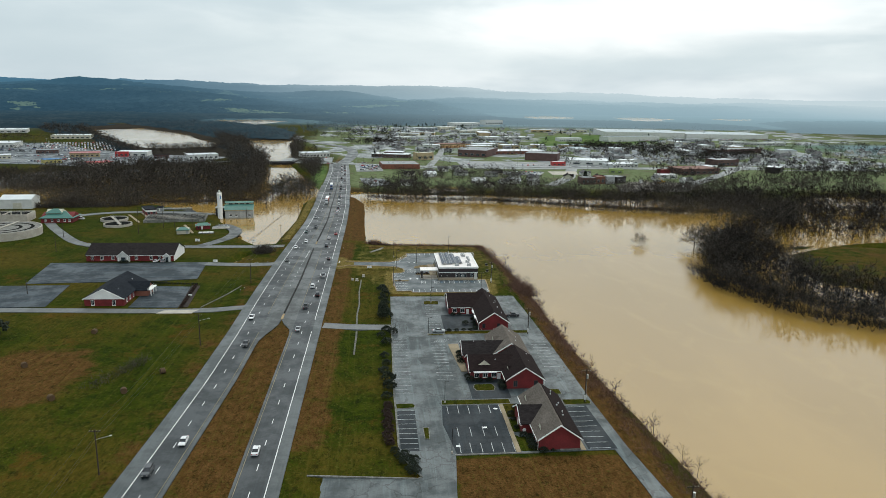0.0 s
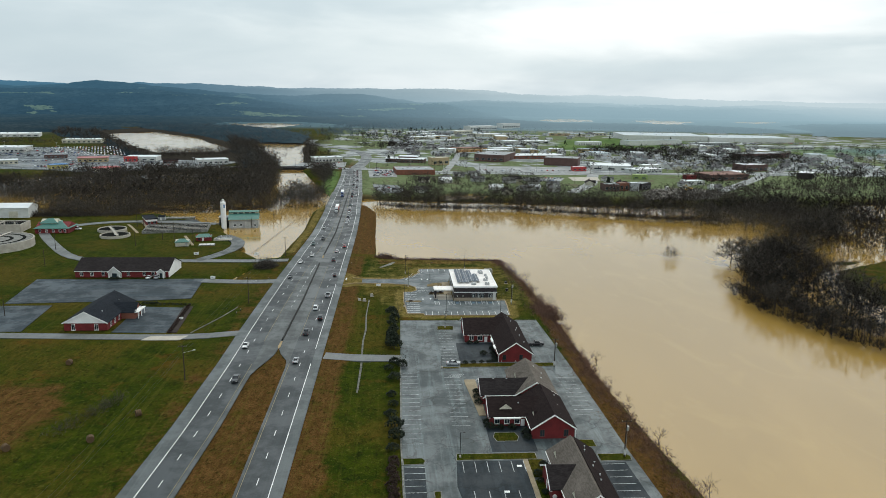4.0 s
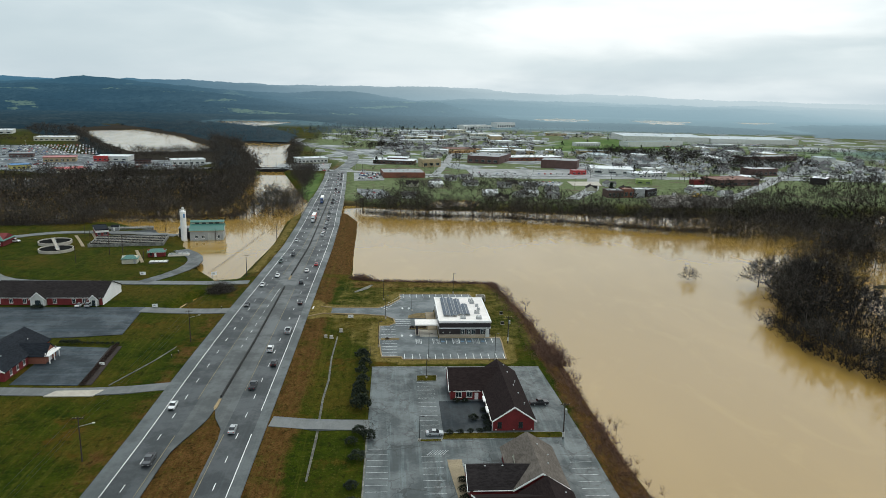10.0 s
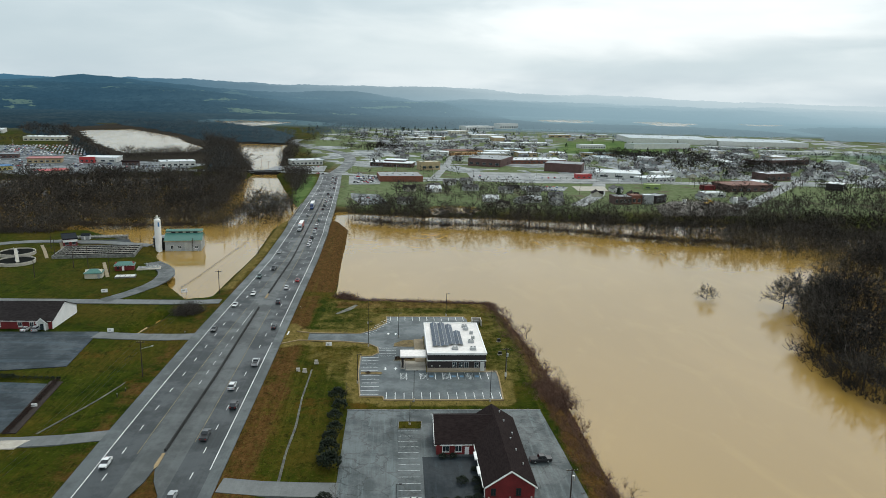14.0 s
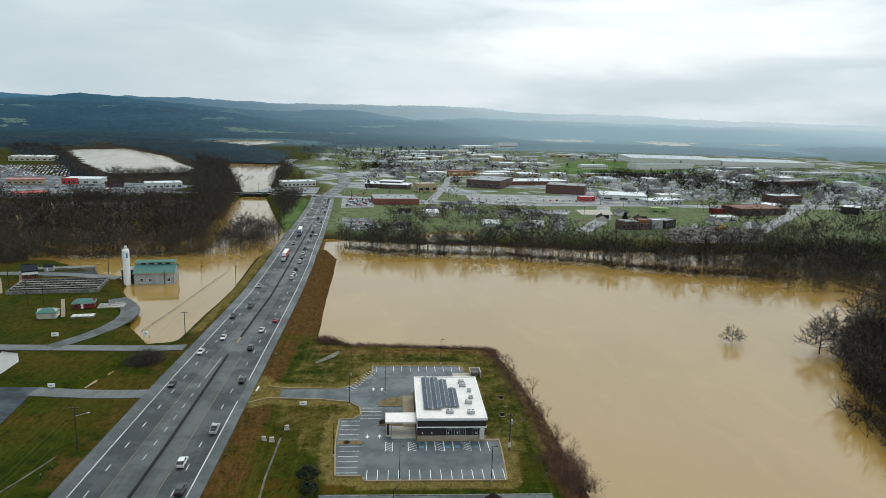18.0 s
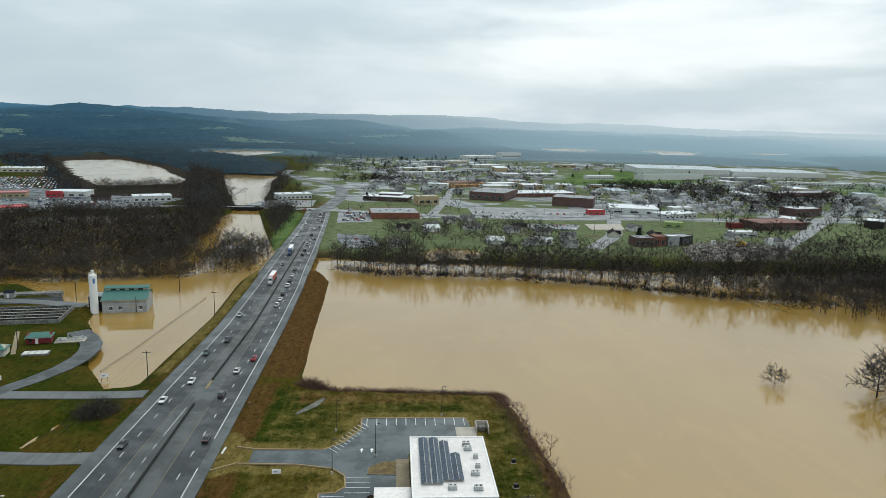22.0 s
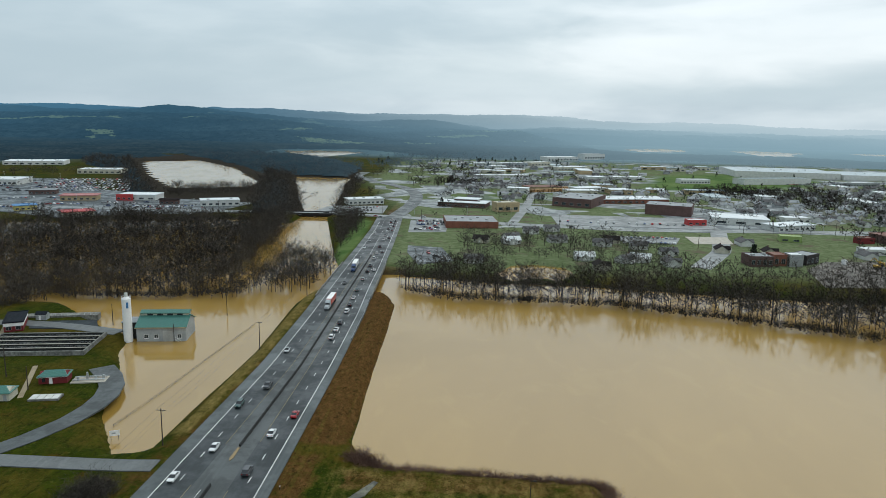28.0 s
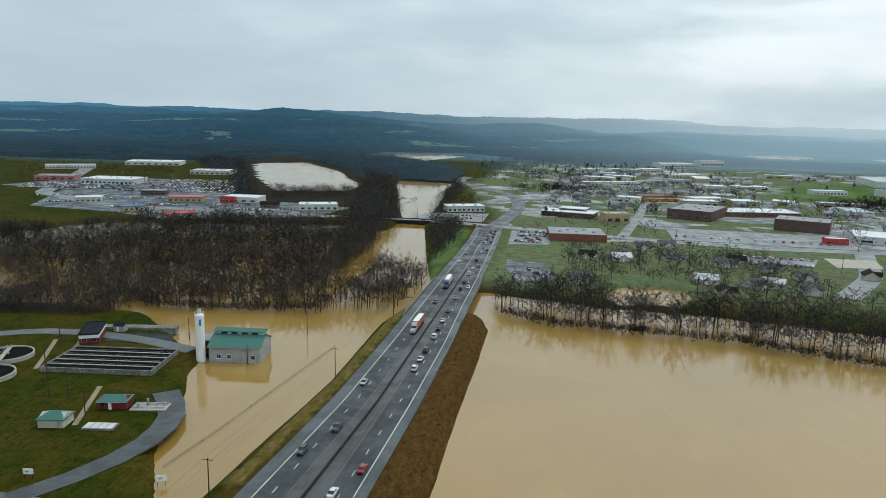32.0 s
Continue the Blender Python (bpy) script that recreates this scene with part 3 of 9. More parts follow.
WOODS_SHORE = [(-24, 655), (-9.6, 619), (17.5, 602), (49.6, 601), (97.6, 596), (155, 574), (201, 553), (252, 546), (330, 560), (330, 620), (250, 618),
               (190, 622), (130, 632), (90, 640), (40, 642), (0, 650)]


BANK_LOT = [(-21.4, 381), (-17.5, 375.2), (-12, 374.2), (6, 374.0), (11, 378), (15.6, 387), (15.6, 394.5), (47, 394.6), (48, 391), (48.3, 372), (29.3, 371), (29.3, 336.5),
            (52.6, 336.4), (52.6, 332), (51.6, 315.3), (15.9, 315.6), (15.4, 318), (8.6, 318), (7.2, 337), (7.2, 350.8), (11, 351), (13.4, 354), (12.8, 359.5), (9.3, 363.4), (0, 365.6), (-16, 365.8), (-21.4, 362)]


def cut_distance(poly, x, y):
    """Signed distance to a polygon, negative inside."""
    p = np.array(poly, float)
    q = np.roll(p, -1, 0)
    best = np.full(x.shape, 1e18)
    inside = np.zeros(x.shape, bool)
    for (ax, ay), (bx, by) in zip(p, q):
        ex, ey = bx - ax, by - ay
        t = np.clip(((x - ax) * ex + (y - ay) * ey) / (ex * ex + ey * ey + 1e-12), 0, 1)
        best = np.minimum(best, (x - ax - t * ex) ** 2 + (y - ay - t * ey) ** 2)
        if ay != by:
            inside ^= ((ay > y) != (by > y)) & (x < ex * (y - ay) / (by - ay) + ax)
    return np.where(inside, -1, 1) * np.sqrt(best)


def ease(v, lo, hi):
    t = np.clip((v - lo) / (hi - lo), 0, 1)
    return t * t * (3 - 2 * t)


# The road's lines: distance along y, then the west white line, the east white line and the barrier.
ROAD_Y = [0, 152, 190, 218, 265, 293, 324, 377, 408, 490, 556, 608, 665, 728, 808, 880]
ROAD_W = [-63, -56.4, -54.4, -52.9, -51.9, -51.9, -51.5, -50.4, -49.3, -46.6, -46.9, -48.2, -49.4, -50.6, -53.2, -57.2]
ROAD_E = [-24.6, -24.8, -24.8, -24.8, -24.8, -24.8, -24.8, -24.9, -25.0, -25.2, -26.2, -28.6, -30.4, -33.3, -37.4, -41.6]
MID_Y = [0, 270, 284, 332, 404, 424, 488, 549, 600, 694, 800, 880]
MID_X = [-38, -38, -38, -37.2, -37.2, -36.9, -35.8, -36.8, -37.9, -40.1, -45.0, -48.5]
W_LINE = lambda y: float(np.interp(y, ROAD_Y, ROAD_W))
E_LINE = lambda y: float(np.interp(y, ROAD_Y, ROAD_E))
MID = lambda y: float(np.interp(y, MID_Y, MID_X))
W_IN = lambda y: W_LINE(y) + 7.5
E_IN = lambda y: E_LINE(y) - 7.2
ROAD_Z = 0.6
# deck height: the road climbs a little to the bridge and drops to the crossing
DECK = lambda y: 0.6 + 0.8 * float(ease(y, 470, 590)) - 0.9 * float(ease(y, 680, 820))


def lie_np(x, y):
    """The height of dry ground before the water cuts into it."""
    mid = 0.5 * (np.interp(y, ROAD_Y, ROAD_W) + np.interp(y, ROAD_Y, ROAD_E))
    half = 0.5 * (np.interp(y, ROAD_Y, ROAD_E) - np.interp(y, ROAD_Y, ROAD_W)) + 4.0
    off = np.abs(x - mid) - half
    deck = 0.6 + 0.8 * ease(y, 470, 590) - 0.9 * ease(y, 680, 820)
    z = (deck - 0.12) * (1 - ease(off, 0.5, 14.0)) * (1 - ease(y, 870, 900))
    # a shallow ditch beside the east shoulder
    z = z - 0.35 * np.exp(-((x + 8.0) / 3.0) ** 2) * ease(y, 165, 190) * (1 - ease(y, 345, 362))
    return z


def lie(x, y):
    return float(lie_np(np.array([float(x)]), np.array([float(y)]))[0])


def graded(lo, hi, step, reach_lo, reach_hi, grow=1.14):
    mid = list(np.arange(lo, hi + 0.01, step))
    out, d, v = [], step, lo
    while v > reach_lo:
        d *= grow
        v -= d
        out.append(max(v, reach_lo))
    hi_side, d, v = [], step, hi
    while v < reach_hi:
        d *= grow
        v += d
        hi_side.append(min(v, reach_hi))
    return np.array(out[::-1] + mid + hi_side)


def build_ground():
    gx = graded(-130, 110, 2.5, -4700, 4700, 1.05)
    gy = graded(130, 680, 2.5, -700, 4850, 1.03)
    x, y = np.meshgrid(gx, gy)
    d = np.minimum(cut_distance(LAKE, x, y), cut_distance(RIVER, x, y))
    d = np.minimum(d, cut_distance(UNDER_BRIDGE, x, y))
    for p in PONDS:
        d = np.minimum(d, cut_distance(p, x, y))
    wob = np.array([noise.noise((a * 0.08, b * 0.08, 0.0)) for a, b in zip(x.ravel(), y.ravel())]).reshape(x.shape)
    wob2 = np.array([noise.noise((a * 0.35, b * 0.35, 4.0)) for a, b in zip(x.ravel(), y.ravel())]).reshape(x.shape)
    d = d + (wob2 * 0.7 + wob * 0.6) * ease(np.abs(d), -1, 6)
    woods = np.maximum(0, 1 - ease(cut_distance(WOODS_FLOODED, x, y), 3, 14) * np.where(y > 700, 1.0, ease(cut_distance(WOODS_FLOODED, x, y), 10, 22)))
    woods = np.maximum(woods, 1 - ease(cut_distance(WOODS_RIGHT, x, y), -2, 8))
    woods = np.maximum(woods, 1 - ease(cut_distance(WOODS_SHORE, x, y), -2, 8))
    woods = np.maximum(woods, 1 - ease(cut_distance([(222, 536), (250, 512), (296, 494), (340, 520), (340, 572), (246, 562)], x, y), 2, 10))
    woods = np.maximum(woods, 1 - ease(cut_distance([(186, 562), (222, 526), (264, 532), (266, 562), (200, 578)], x, y), 0, 6))
    z = lie_np(x, y) + 0.10 * wob + 0.05 * wob2 - 0.1
    keep = [(4, 66, 140, 402), (-170, -84, 292, 400), (-22, 8, 360, 382), (-60, -20, 60, 880)]
    flat = np.zeros(x.shape)
    for a, b, e, f in keep:
        flat = np.maximum(flat, (1 - ease(np.abs(x - (a + b) / 2) - (b - a) / 2, 0, 6)) * (1 - ease(np.abs(y - (e + f) / 2) - (f - e) / 2, 0, 6)))
    z = z - flat * (0.10 * wob + 0.05 * wob2) - 0.03
    # the median hollow between the carriageways
    mh = (1 - ease(np.abs(x + 40), 2, 8)) * (1 - ease(y, 255, 275))
    z = z - 0.25 * mh
    low = WATER_Z - 0.32 + 0.6 * wob + 0.15 * wob2
    low = np.where(cut_distance([(226, 336), (250, 318), (330, 282), (330, 400), (285, 414), (256, 394)], x, y) < 0, -1.6, low)
    z = z * (1 - woods) + low * woods
    bed = WATER_Z - 1.6
    z = bed + (z - bed) * np.where(d > 0, ease(d, -3.2, 3.2), ease(d, -6, 6))
    ny, nx = x.shape
    i = np.arange(nx * ny).reshape(ny, nx)
    a, b, c, e = i[:-1, :-1].ravel(), i[:-1, 1:].ravel(), i[1:, 1:].ravel(), i[1:, :-1].ravel()
    tris = np.concatenate([np.stack([a, b, c], 1), np.stack([a, c, e], 1)])
    me = arrays_mesh("ground", np.stack([x.ravel(), y.ravel(), z.ravel()], 1), tris, M["ground"], True)
    me.shade_smooth()
    wline, eline = np.interp(y, ROAD_Y, ROAD_W), np.interp(y, ROAD_Y, ROAD_E)
    dry = np.zeros(x.shape)
    dry = np.maximum(dry, (1 - ease(x - eline, 9, 15)) * (x > eline) * ease(y, 165, 180) * (1 - ease(y, 420, 428)) * 0.8)
    dry = np.maximum(dry, (1 - ease(x - eline, 14, 18)) * (x > eline) * ease(y, 424, 434) * (1 - ease(y, 640, 680)) * 1.35)
    dry = np.maximum(dry, (1 - ease(wline - x, 9, 13)) * (x < wline) * 0.5 * (1 - ease(y, 640, 690)))
    dry = np.maximum(dry, ((x > wline) & (x < eline)) * 0.85)
    dry = np.maximum(dry, (1 - ease(np.abs(x - 42), 20, 25)) * (1 - ease(y, 166, 168)) * 1.1)
    dry = np.maximum(dry, (1 - ease(np.hypot((x + 112) / 26, (y - 225) / 34), 0.5, 1.0)) * 1.05)
    dry = np.maximum(dry, (1 - ease(np.abs(x - 68.5), 3, 7)) * ((y < 410) & (y > 60)) * 1.0)
    dry = np.maximum(dry, (1 - ease(np.abs(y - 411), 3, 7)) * ((x < 66) & (x > -6)) * 0.7)
    dry = np.maximum(dry, (1 - ease(cut_distance([(226, 336), (250, 318), (330, 282), (600, 250), (600, 420), (330, 410), (285, 414), (256, 394)], x, y), -4, 6)) * 0.5)
    straw = (1 - ease(np.abs(x - 34), 36, 40)) * ease(y, 322, 332) * (1 - ease(y, 420, 424)) * 0.52
    bank = cut_distance(BANK_LOT, x, y)
    straw = np.maximum(straw, (1 - ease(bank, 2.0, 6.0)) * 1.0)
    straw = np.maximum(straw, (1 - ease(np.abs(x - (wline - 8.5)), 2, 5)) * ease(y, 425, 435) * (1 - ease(y, 640, 690)) * 0.8)
    straw = np.maximum(straw, 0.5 * (1 - ease(np.abs(x + 2), 8, 14)) * ease(y, 330, 350) * (1 - ease(y, 416, 424)))
    town = ease(y, 640, 690) * (1 - ease(y, 1850, 2300)) * ease(x, -60 - 0.25 * np.maximum(0, np.minimum(y, 1250) - 900), -20 - 0.25 * np.maximum(0, np.minimum(y, 1250) - 900)) * (1 - ease(x, 900, 1300))
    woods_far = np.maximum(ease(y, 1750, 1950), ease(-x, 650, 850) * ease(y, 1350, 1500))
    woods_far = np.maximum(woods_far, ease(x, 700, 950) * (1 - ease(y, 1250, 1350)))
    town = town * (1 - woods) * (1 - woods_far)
    # where haze is painted on the ground
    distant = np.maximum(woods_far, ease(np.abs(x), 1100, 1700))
    muddy = np.maximum(woods, (1 - ease(cut_distance([(-160, 880), (-100, 930), (-150, 1300), (-170, 1480), (-300, 1780), (-640, 1780), (-720, 1570), (-500, 1272), (-420, 1100), (-350, 985), (-300, 972), (-200, 955)], x, y), -10, 15)))
    meadow = 1 - ease(cut_distance([(246, 1200), (340, 1480), (560, 1580), (600, 1400), (420, 1210)], x, y), -20, 10)
    meadow = np.maximum(meadow, 1 - ease(cut_distance([(-56, 664), (-56, 740), (-62, 850), (-78, 880), (-72, 782), (-66, 700)], x, y), -2, 3))
    meadow = np.maximum(meadow, (1 - ease(cut_distance([(620, 1120), (1100, 1150), (1200, 1320), (700, 1290)], x, y), -30, 10)) * 0.8)
    meadow = np.maximum(meadow, (1 - ease(cut_distance([(-20, 1010), (150, 1075), (140, 1130), (0, 1090)], x, y), -10, 10)) * 0.5)
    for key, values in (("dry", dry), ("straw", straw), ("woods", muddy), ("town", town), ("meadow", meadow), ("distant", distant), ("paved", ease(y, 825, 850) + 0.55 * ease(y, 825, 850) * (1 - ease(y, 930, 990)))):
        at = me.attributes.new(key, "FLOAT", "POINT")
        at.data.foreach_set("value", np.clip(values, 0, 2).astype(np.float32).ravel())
    ob = new("ground", me)
    return tagged(ob, "winter grass, brown turf and muddy flooded wood floor", "ground", kind="structure")


build_ground()
bm = bmesh.new()
bmesh.ops.create_grid(bm, x_segments=8, y_segments=8, size=1.0)
bmesh.ops.transform(bm, matrix=Matrix.Translation((0, 2050, WATER_Z)) @ Matrix.Diagonal((4700, 2750, 1, 1)), verts=bm.verts)
tagged(link_mesh("water", bm, M["water"]), "opaque tan flood water, calm and faintly shining", "flood water", kind="structure")


# ---- hills ----
def ridge(name, near, far, x0, x1, top, seed, material, label, bumps=1.0):
    """A wooded ridge: rises from near to its crest at far, then falls behind; top gives the crest's height along x."""
    xs, ys = np.linspace(x0, x1, 760), np.linspace(0, 0.92, 36)
    rng = np.random.default_rng(int(seed))
    verts = []
    for t in ys:
        for x in xs:
            crest = float(np.interp(x, *top))
            h = crest * math.sin(math.pi * min(1.0, t * 0.62)) ** 1.2
            r = noise.fractal((x * 0.0016, t * 2.2, seed), 0.9, 2.1, 6)
            h = h * (0.97 + 0.15 * r) + bumps * (8 * r + 3 * noise.noise((x * 0.012, t * 9, seed))) * min(1, t * 4)
            h += rng.uniform(-2.6, 2.6) * min(1, t * 6)
            verts.append((x + rng.uniform(-4, 4), near + (far - near) * t * 1.6, max(h, 0) - 3.0 * (t == 0)))
    n = len(xs)
    i = np.arange(n * len(ys)).reshape(len(ys), n)
    a, b, c, e = i[:-1, :-1].ravel(), i[:-1, 1:].ravel(), i[1:, 1:].ravel(), i[1:, :-1].ravel()
    me = arrays_mesh(name, np.array(verts), np.concatenate([np.stack([a, b, c], 1), np.stack([a, c, e], 1)]), material)
    me.shade_smooth()
    tagged(new(name, me), label, "hill", kind="structure")


ridge("backdrop_far", 3700, 4300, -4600, 4600, ([-4600, -2500, -1200, -300, 500, 1200, 2200, 4600], [128, 122, 116, 110, 106, 90, 70, 60]), 3.0, M["hill_far"], "long wooded ridge on the horizon with painted blue haze", 0.8)
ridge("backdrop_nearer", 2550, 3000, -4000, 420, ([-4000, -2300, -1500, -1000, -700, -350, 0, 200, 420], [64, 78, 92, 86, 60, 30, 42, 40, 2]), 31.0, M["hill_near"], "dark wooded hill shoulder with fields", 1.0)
ridge("backdrop_middle", 2950, 3500, -4300, 3600, ([-4300, -2600, -2000, -1500, -900, -500, -200, 100, 400, 900, 1600, 3600], [104, 108, 90, 112, 88, 60, 74, 50, 62, 44, 50, 34]), 11.0, M["hill_mid"], "dark blue-green wooded hills with painted haze", 1.0)
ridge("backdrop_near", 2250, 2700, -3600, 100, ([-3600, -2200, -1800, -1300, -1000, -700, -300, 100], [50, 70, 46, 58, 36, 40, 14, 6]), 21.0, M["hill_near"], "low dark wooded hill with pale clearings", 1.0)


# ---- roads ----
def ribbon(name, left, right, y0, y1, z, material, label, step=6.0, thick=0.25, category="road"):
    """A paved strip between two lines given along y."""
    n = max(2, int((y1 - y0) / step) + 1)
    bm, rows = bmesh.new(), []
    for y in np.linspace(y0, y1, n):
        top = z(y)
        rows.append([bm.verts.new(p) for p in ((left(y), y, top), (right(y), y, top), (right(y), y, top - thick), (left(y), y, top - thick))])
    for a, b in zip(rows, rows[1:]):
        for i in range(4):
            j = (i + 1) % 4
            bm.faces.new((a[i], a[j], b[j], b[i]))
    bm.faces.new(rows[0][::-1])
    bm.faces.new(rows[-1])
    return tagged(link_mesh(name, bm, material), label, category, kind="structure")


def gore_w(y):
    return W_IN(y) + 1.4 + (MID(y) - W_IN(y) - 1.4) * float(ease(y, 250, 276))


def gore_e(y):
    return E_IN(y) - 0.9 + (MID(y) - E_IN(y) + 0.9) * float(ease(y, 262, 277))


ribbon("road_west_lanes", lambda y: W_LINE(y) - 0.2, lambda y: W_IN(y) + 0.3, 0, 880, DECK, M["lane"], "dark grey asphalt traffic lanes, slightly worn")
ribbon("road_east_lanes", lambda y: E_IN(y) - 0.3, lambda y: E_LINE(y) + 0.2, 0, 880, DECK, M["lane"], "dark grey asphalt traffic lanes, slightly worn")
ribbon("shoulder_west", lambda y: W_LINE(y) - 4.2, lambda y: W_LINE(y) - 0.2, 0, 880, DECK, M["shoulder"], "pale grey paved road shoulder")
ribbon("shoulder_east", lambda y: E_LINE(y) + 0.2, lambda y: E_LINE(y) + 3.2, 0, 880, DECK, M["shoulder"], "pale grey paved road shoulder")
ribbon("median_west", lambda y: W_IN(y) + 0.3, gore_w, 0, 880, DECK, M["median"], "grey paved median strip")
ribbon("median_east", gore_e, lambda y: E_IN(y) - 0.3, 0, 880, DECK, M["median"], "grey paved median strip")


def marking(name, lines, material, label, width=0.15):
    """Painted lines: each a function of y, with stretches of y."""
    bm = bmesh.new()
    for fx, stretches in lines:
        for y0, y1 in stretches:
            ys = np.linspace(y0, y1, max(2, int((y1 - y0) / 12) + 1))
            rows = [[bm.verts.new((fx(y) + s * width / 2, y, DECK(y) + 0.012)) for s in (-1, 1)] for y in ys]
            for a, b in zip(rows, rows[1:]):
                bm.faces.new((a[0], a[1], b[1], b[0]))
    tagged(link_mesh(name, bm, material), label, "road marking", kind="structure")


DASH = [(150.0 + 12.19 * k, 153.05 + 12.19 * k) for k in range(-8, 59)]
marking("marking_edges", [(W_LINE, [(20, 850)]), (E_LINE, [(20, 262), (276, 363), (380, 850)])], M["paint_white"], "continuous white edge lines", 0.22)
marking("marking_dashes", [(lambda y: 0.5 * (W_LINE(y) + W_IN(y)), DASH), (lambda y: 0.5 * (E_LINE(y) + E_IN(y)), DASH)], M["paint_white"], "broken white lane lines", 0.20)
marking("marking_yellow", [(W_IN, [(20, 262), (284, 404), (426, 700)]), (E_IN, [(20, 262), (290, 402), (428, 700)])], M["paint_yellow"], "faded yellow inner edge lines", 0.18)
marking("marking_turn", [(lambda y: W_IN(y) + 3.2, [(326 + 8 * k, 329 + 8 * k) for k in range(8)] + [(384, 402)]), (lambda y: MID(y) - 1.2, [(700, 800)])], M["paint_white"], "short white turn lane dashes", 0.16)
bm = bmesh.new()
add_prism(bm, [(-21.0, 371.0), (-20.5, 371.0), (-20.3, 374.6), (-20.8, 374.6)], 0.55, 0.618)
tagged(link_mesh("marking_stop", bm, M["paint_white"]), "white stop bar at the drive", "road marking", kind="structure")


def barrier_run(y0, y1):
    """One run of median barrier, cast in sections with a battered face."""
    ob = thing("median_barrier", "dark stained concrete median barrier in sections", "barrier", group="median barriers")
    y = y0
    while y < y1 - 1:
        e = min(y + 6.0, y1)
        bm = bmesh.new()
        rows = []
        for yy in (y, e - 0.06):
            x, z = MID(yy), DECK(yy)
            rows.append([bm.verts.new((x + a, yy, z + b)) for a, b in ((-0.32, -0.02), (-0.26, 0.2), (-0.12, 0.82), (0.12, 0.82), (0.26, 0.2), (0.32, -0.02))])
        for i in range(5):
            bm.faces.new((rows[0][i], rows[0][i + 1], rows[1][i + 1], rows[1][i]))
        bm.faces.new(rows[0][::-1])
        bm.faces.new(rows[1])
        part("section", bm, M["barrier"], ob)
        y = e
    return ob


barrier_run(285, 404)
barrier_run(425, 694)
for y in (284, 424.2):
    nose = prism([(MID(y) - 0.35, y), (MID(y) + 0.35, y), (MID(y) + 0.5, y - 6), (MID(y), y - 7.5), (MID(y) - 0.5, y - 6)], DECK(y) - 0.02, DECK(y) + 0.14)
    tagged(link_mesh("kerb_nose", nose, M["kerb"]), "pale concrete nose of the median kerb", "kerb", kind="structure")


def lane(name, points, width, material, label, lift=0.07, base=None):
    """A paved way of one width along a polyline, laid on the ground."""
    pts = [Vector(p) for p in points]
    fine = []
    for a, b in zip(pts, pts[1:]):
        k = max(1, int((b - a).length / 8))
        fine += [a.lerp(b, i / k) for i in range(k)]
    fine.append(pts[-1])
    for _ in range(3):
        fine = [fine[0]] + [(fine[i - 1] + fine[i] * 2 + fine[i + 1]) / 4 for i in range(1, len(fine) - 1)] + [fine[-1]]
    bm, rows = bmesh.new(), []
    for i, p in enumerate(fine):
        d = (fine[min(i + 1, len(fine) - 1)] - fine[max(i - 1, 0)]).normalized()
        w = width(i / (len(fine) - 1)) if callable(width) else width
        s = Vector((d.y, -d.x)) * (w / 2)
        z = lie(p.x, p.y) + lift if base is None else base
        rows.append([bm.verts.new(v) for v in ((*(p - s), z), (*(p + s), z), (*(p + s), z - 0.5), (*(p - s), z - 0.5))])
    for a, b in zip(rows, rows[1:]):
        for i in range(4):
            j = (i + 1) % 4
            bm.faces.new((a[i], a[j], b[j], b[i]))
    bm.faces.new(rows[0][::-1])
    bm.faces.new(rows[-1])
    return tagged(link_mesh(name, bm, material), label, "road", kind="structure")


def slab(name, pts, material, label, z=0.08, thick=0.3, kind="structure", category="pavement"):
    return tagged(link_mesh(name, prism(list(pts), z - thick, z), material), label, category, kind=kind)


# Beyond the crossing the highway bends west over the river's bank.
lane("road_beyond", [(-47, 872), (-39, 975), (-39, 1044), (-46, 1104), (-62, 1154), (-83, 1191), (-111, 1230), (-137, 1274), (-154, 1323), (-152, 1397)], 15, M["shoulder"], "wet grey four-lane road bending away", 0.20)
lane("cross_street", [(-430, 888), (-300, 892), (-200, 893), (-147, 893), (-106, 897), (-79, 892), (-48, 884), (0, 874), (60, 858), (160, 842), (250, 850), (420, 868), (620, 900)], lambda t: 15, M["street"], "pale wet asphalt cross street", 0.16)
lane("town_street", [(170, 690), (205, 752), (232, 842)], 13, M["street"], "pale asphalt town street", 0.12)
lane("town_street", [(318, 700), (372, 763), (440, 846), (520, 942), (602, 1038), (700, 1150)], 13, M["street"], "pale asphalt town street", 0.12)
lane("town_street", [(60, 862), (80, 980), (96, 1100), (130, 1240)], 9, M["street"], "pale asphalt town street", 0.12)
lane("town_street", [(-20, 1010), (120, 1010), (300, 1040), (520, 1090)], 9, M["street"], "pale asphalt town street", 0.13)
lane("town_street", [(-430, 893), (-560, 960), (-640, 1100), (-760, 1300)], 18, M["street"], "wide pale asphalt shopping road", 0.12)
slab("forecourt", [(-60, 905), (-62, 965), (-120, 952), (-128, 906)], M["street"], "wet grey asphalt forecourt", 0.10)
slab("forecourt", [(-26, 800), (4, 806), (4, 866), (-30, 868)], M["street"], "grey asphalt parking lot", 0.10)
slab("forecourt", [(-8, 676), (-20, 720), (-24, 742), (4, 736), (14, 690)], M["lot_wet"], "wet dark asphalt riverside lot", 0.12)
slab("forecourt", [(100, 862), (240, 858), (240, 925), (100, 930)], M["street"], "grey asphalt parking lot", 0.10)
slab("forecourt", [(140, 780), (180, 780), (190, 806), (138, 806)], M["street"], "grey asphalt lot", 0.10)
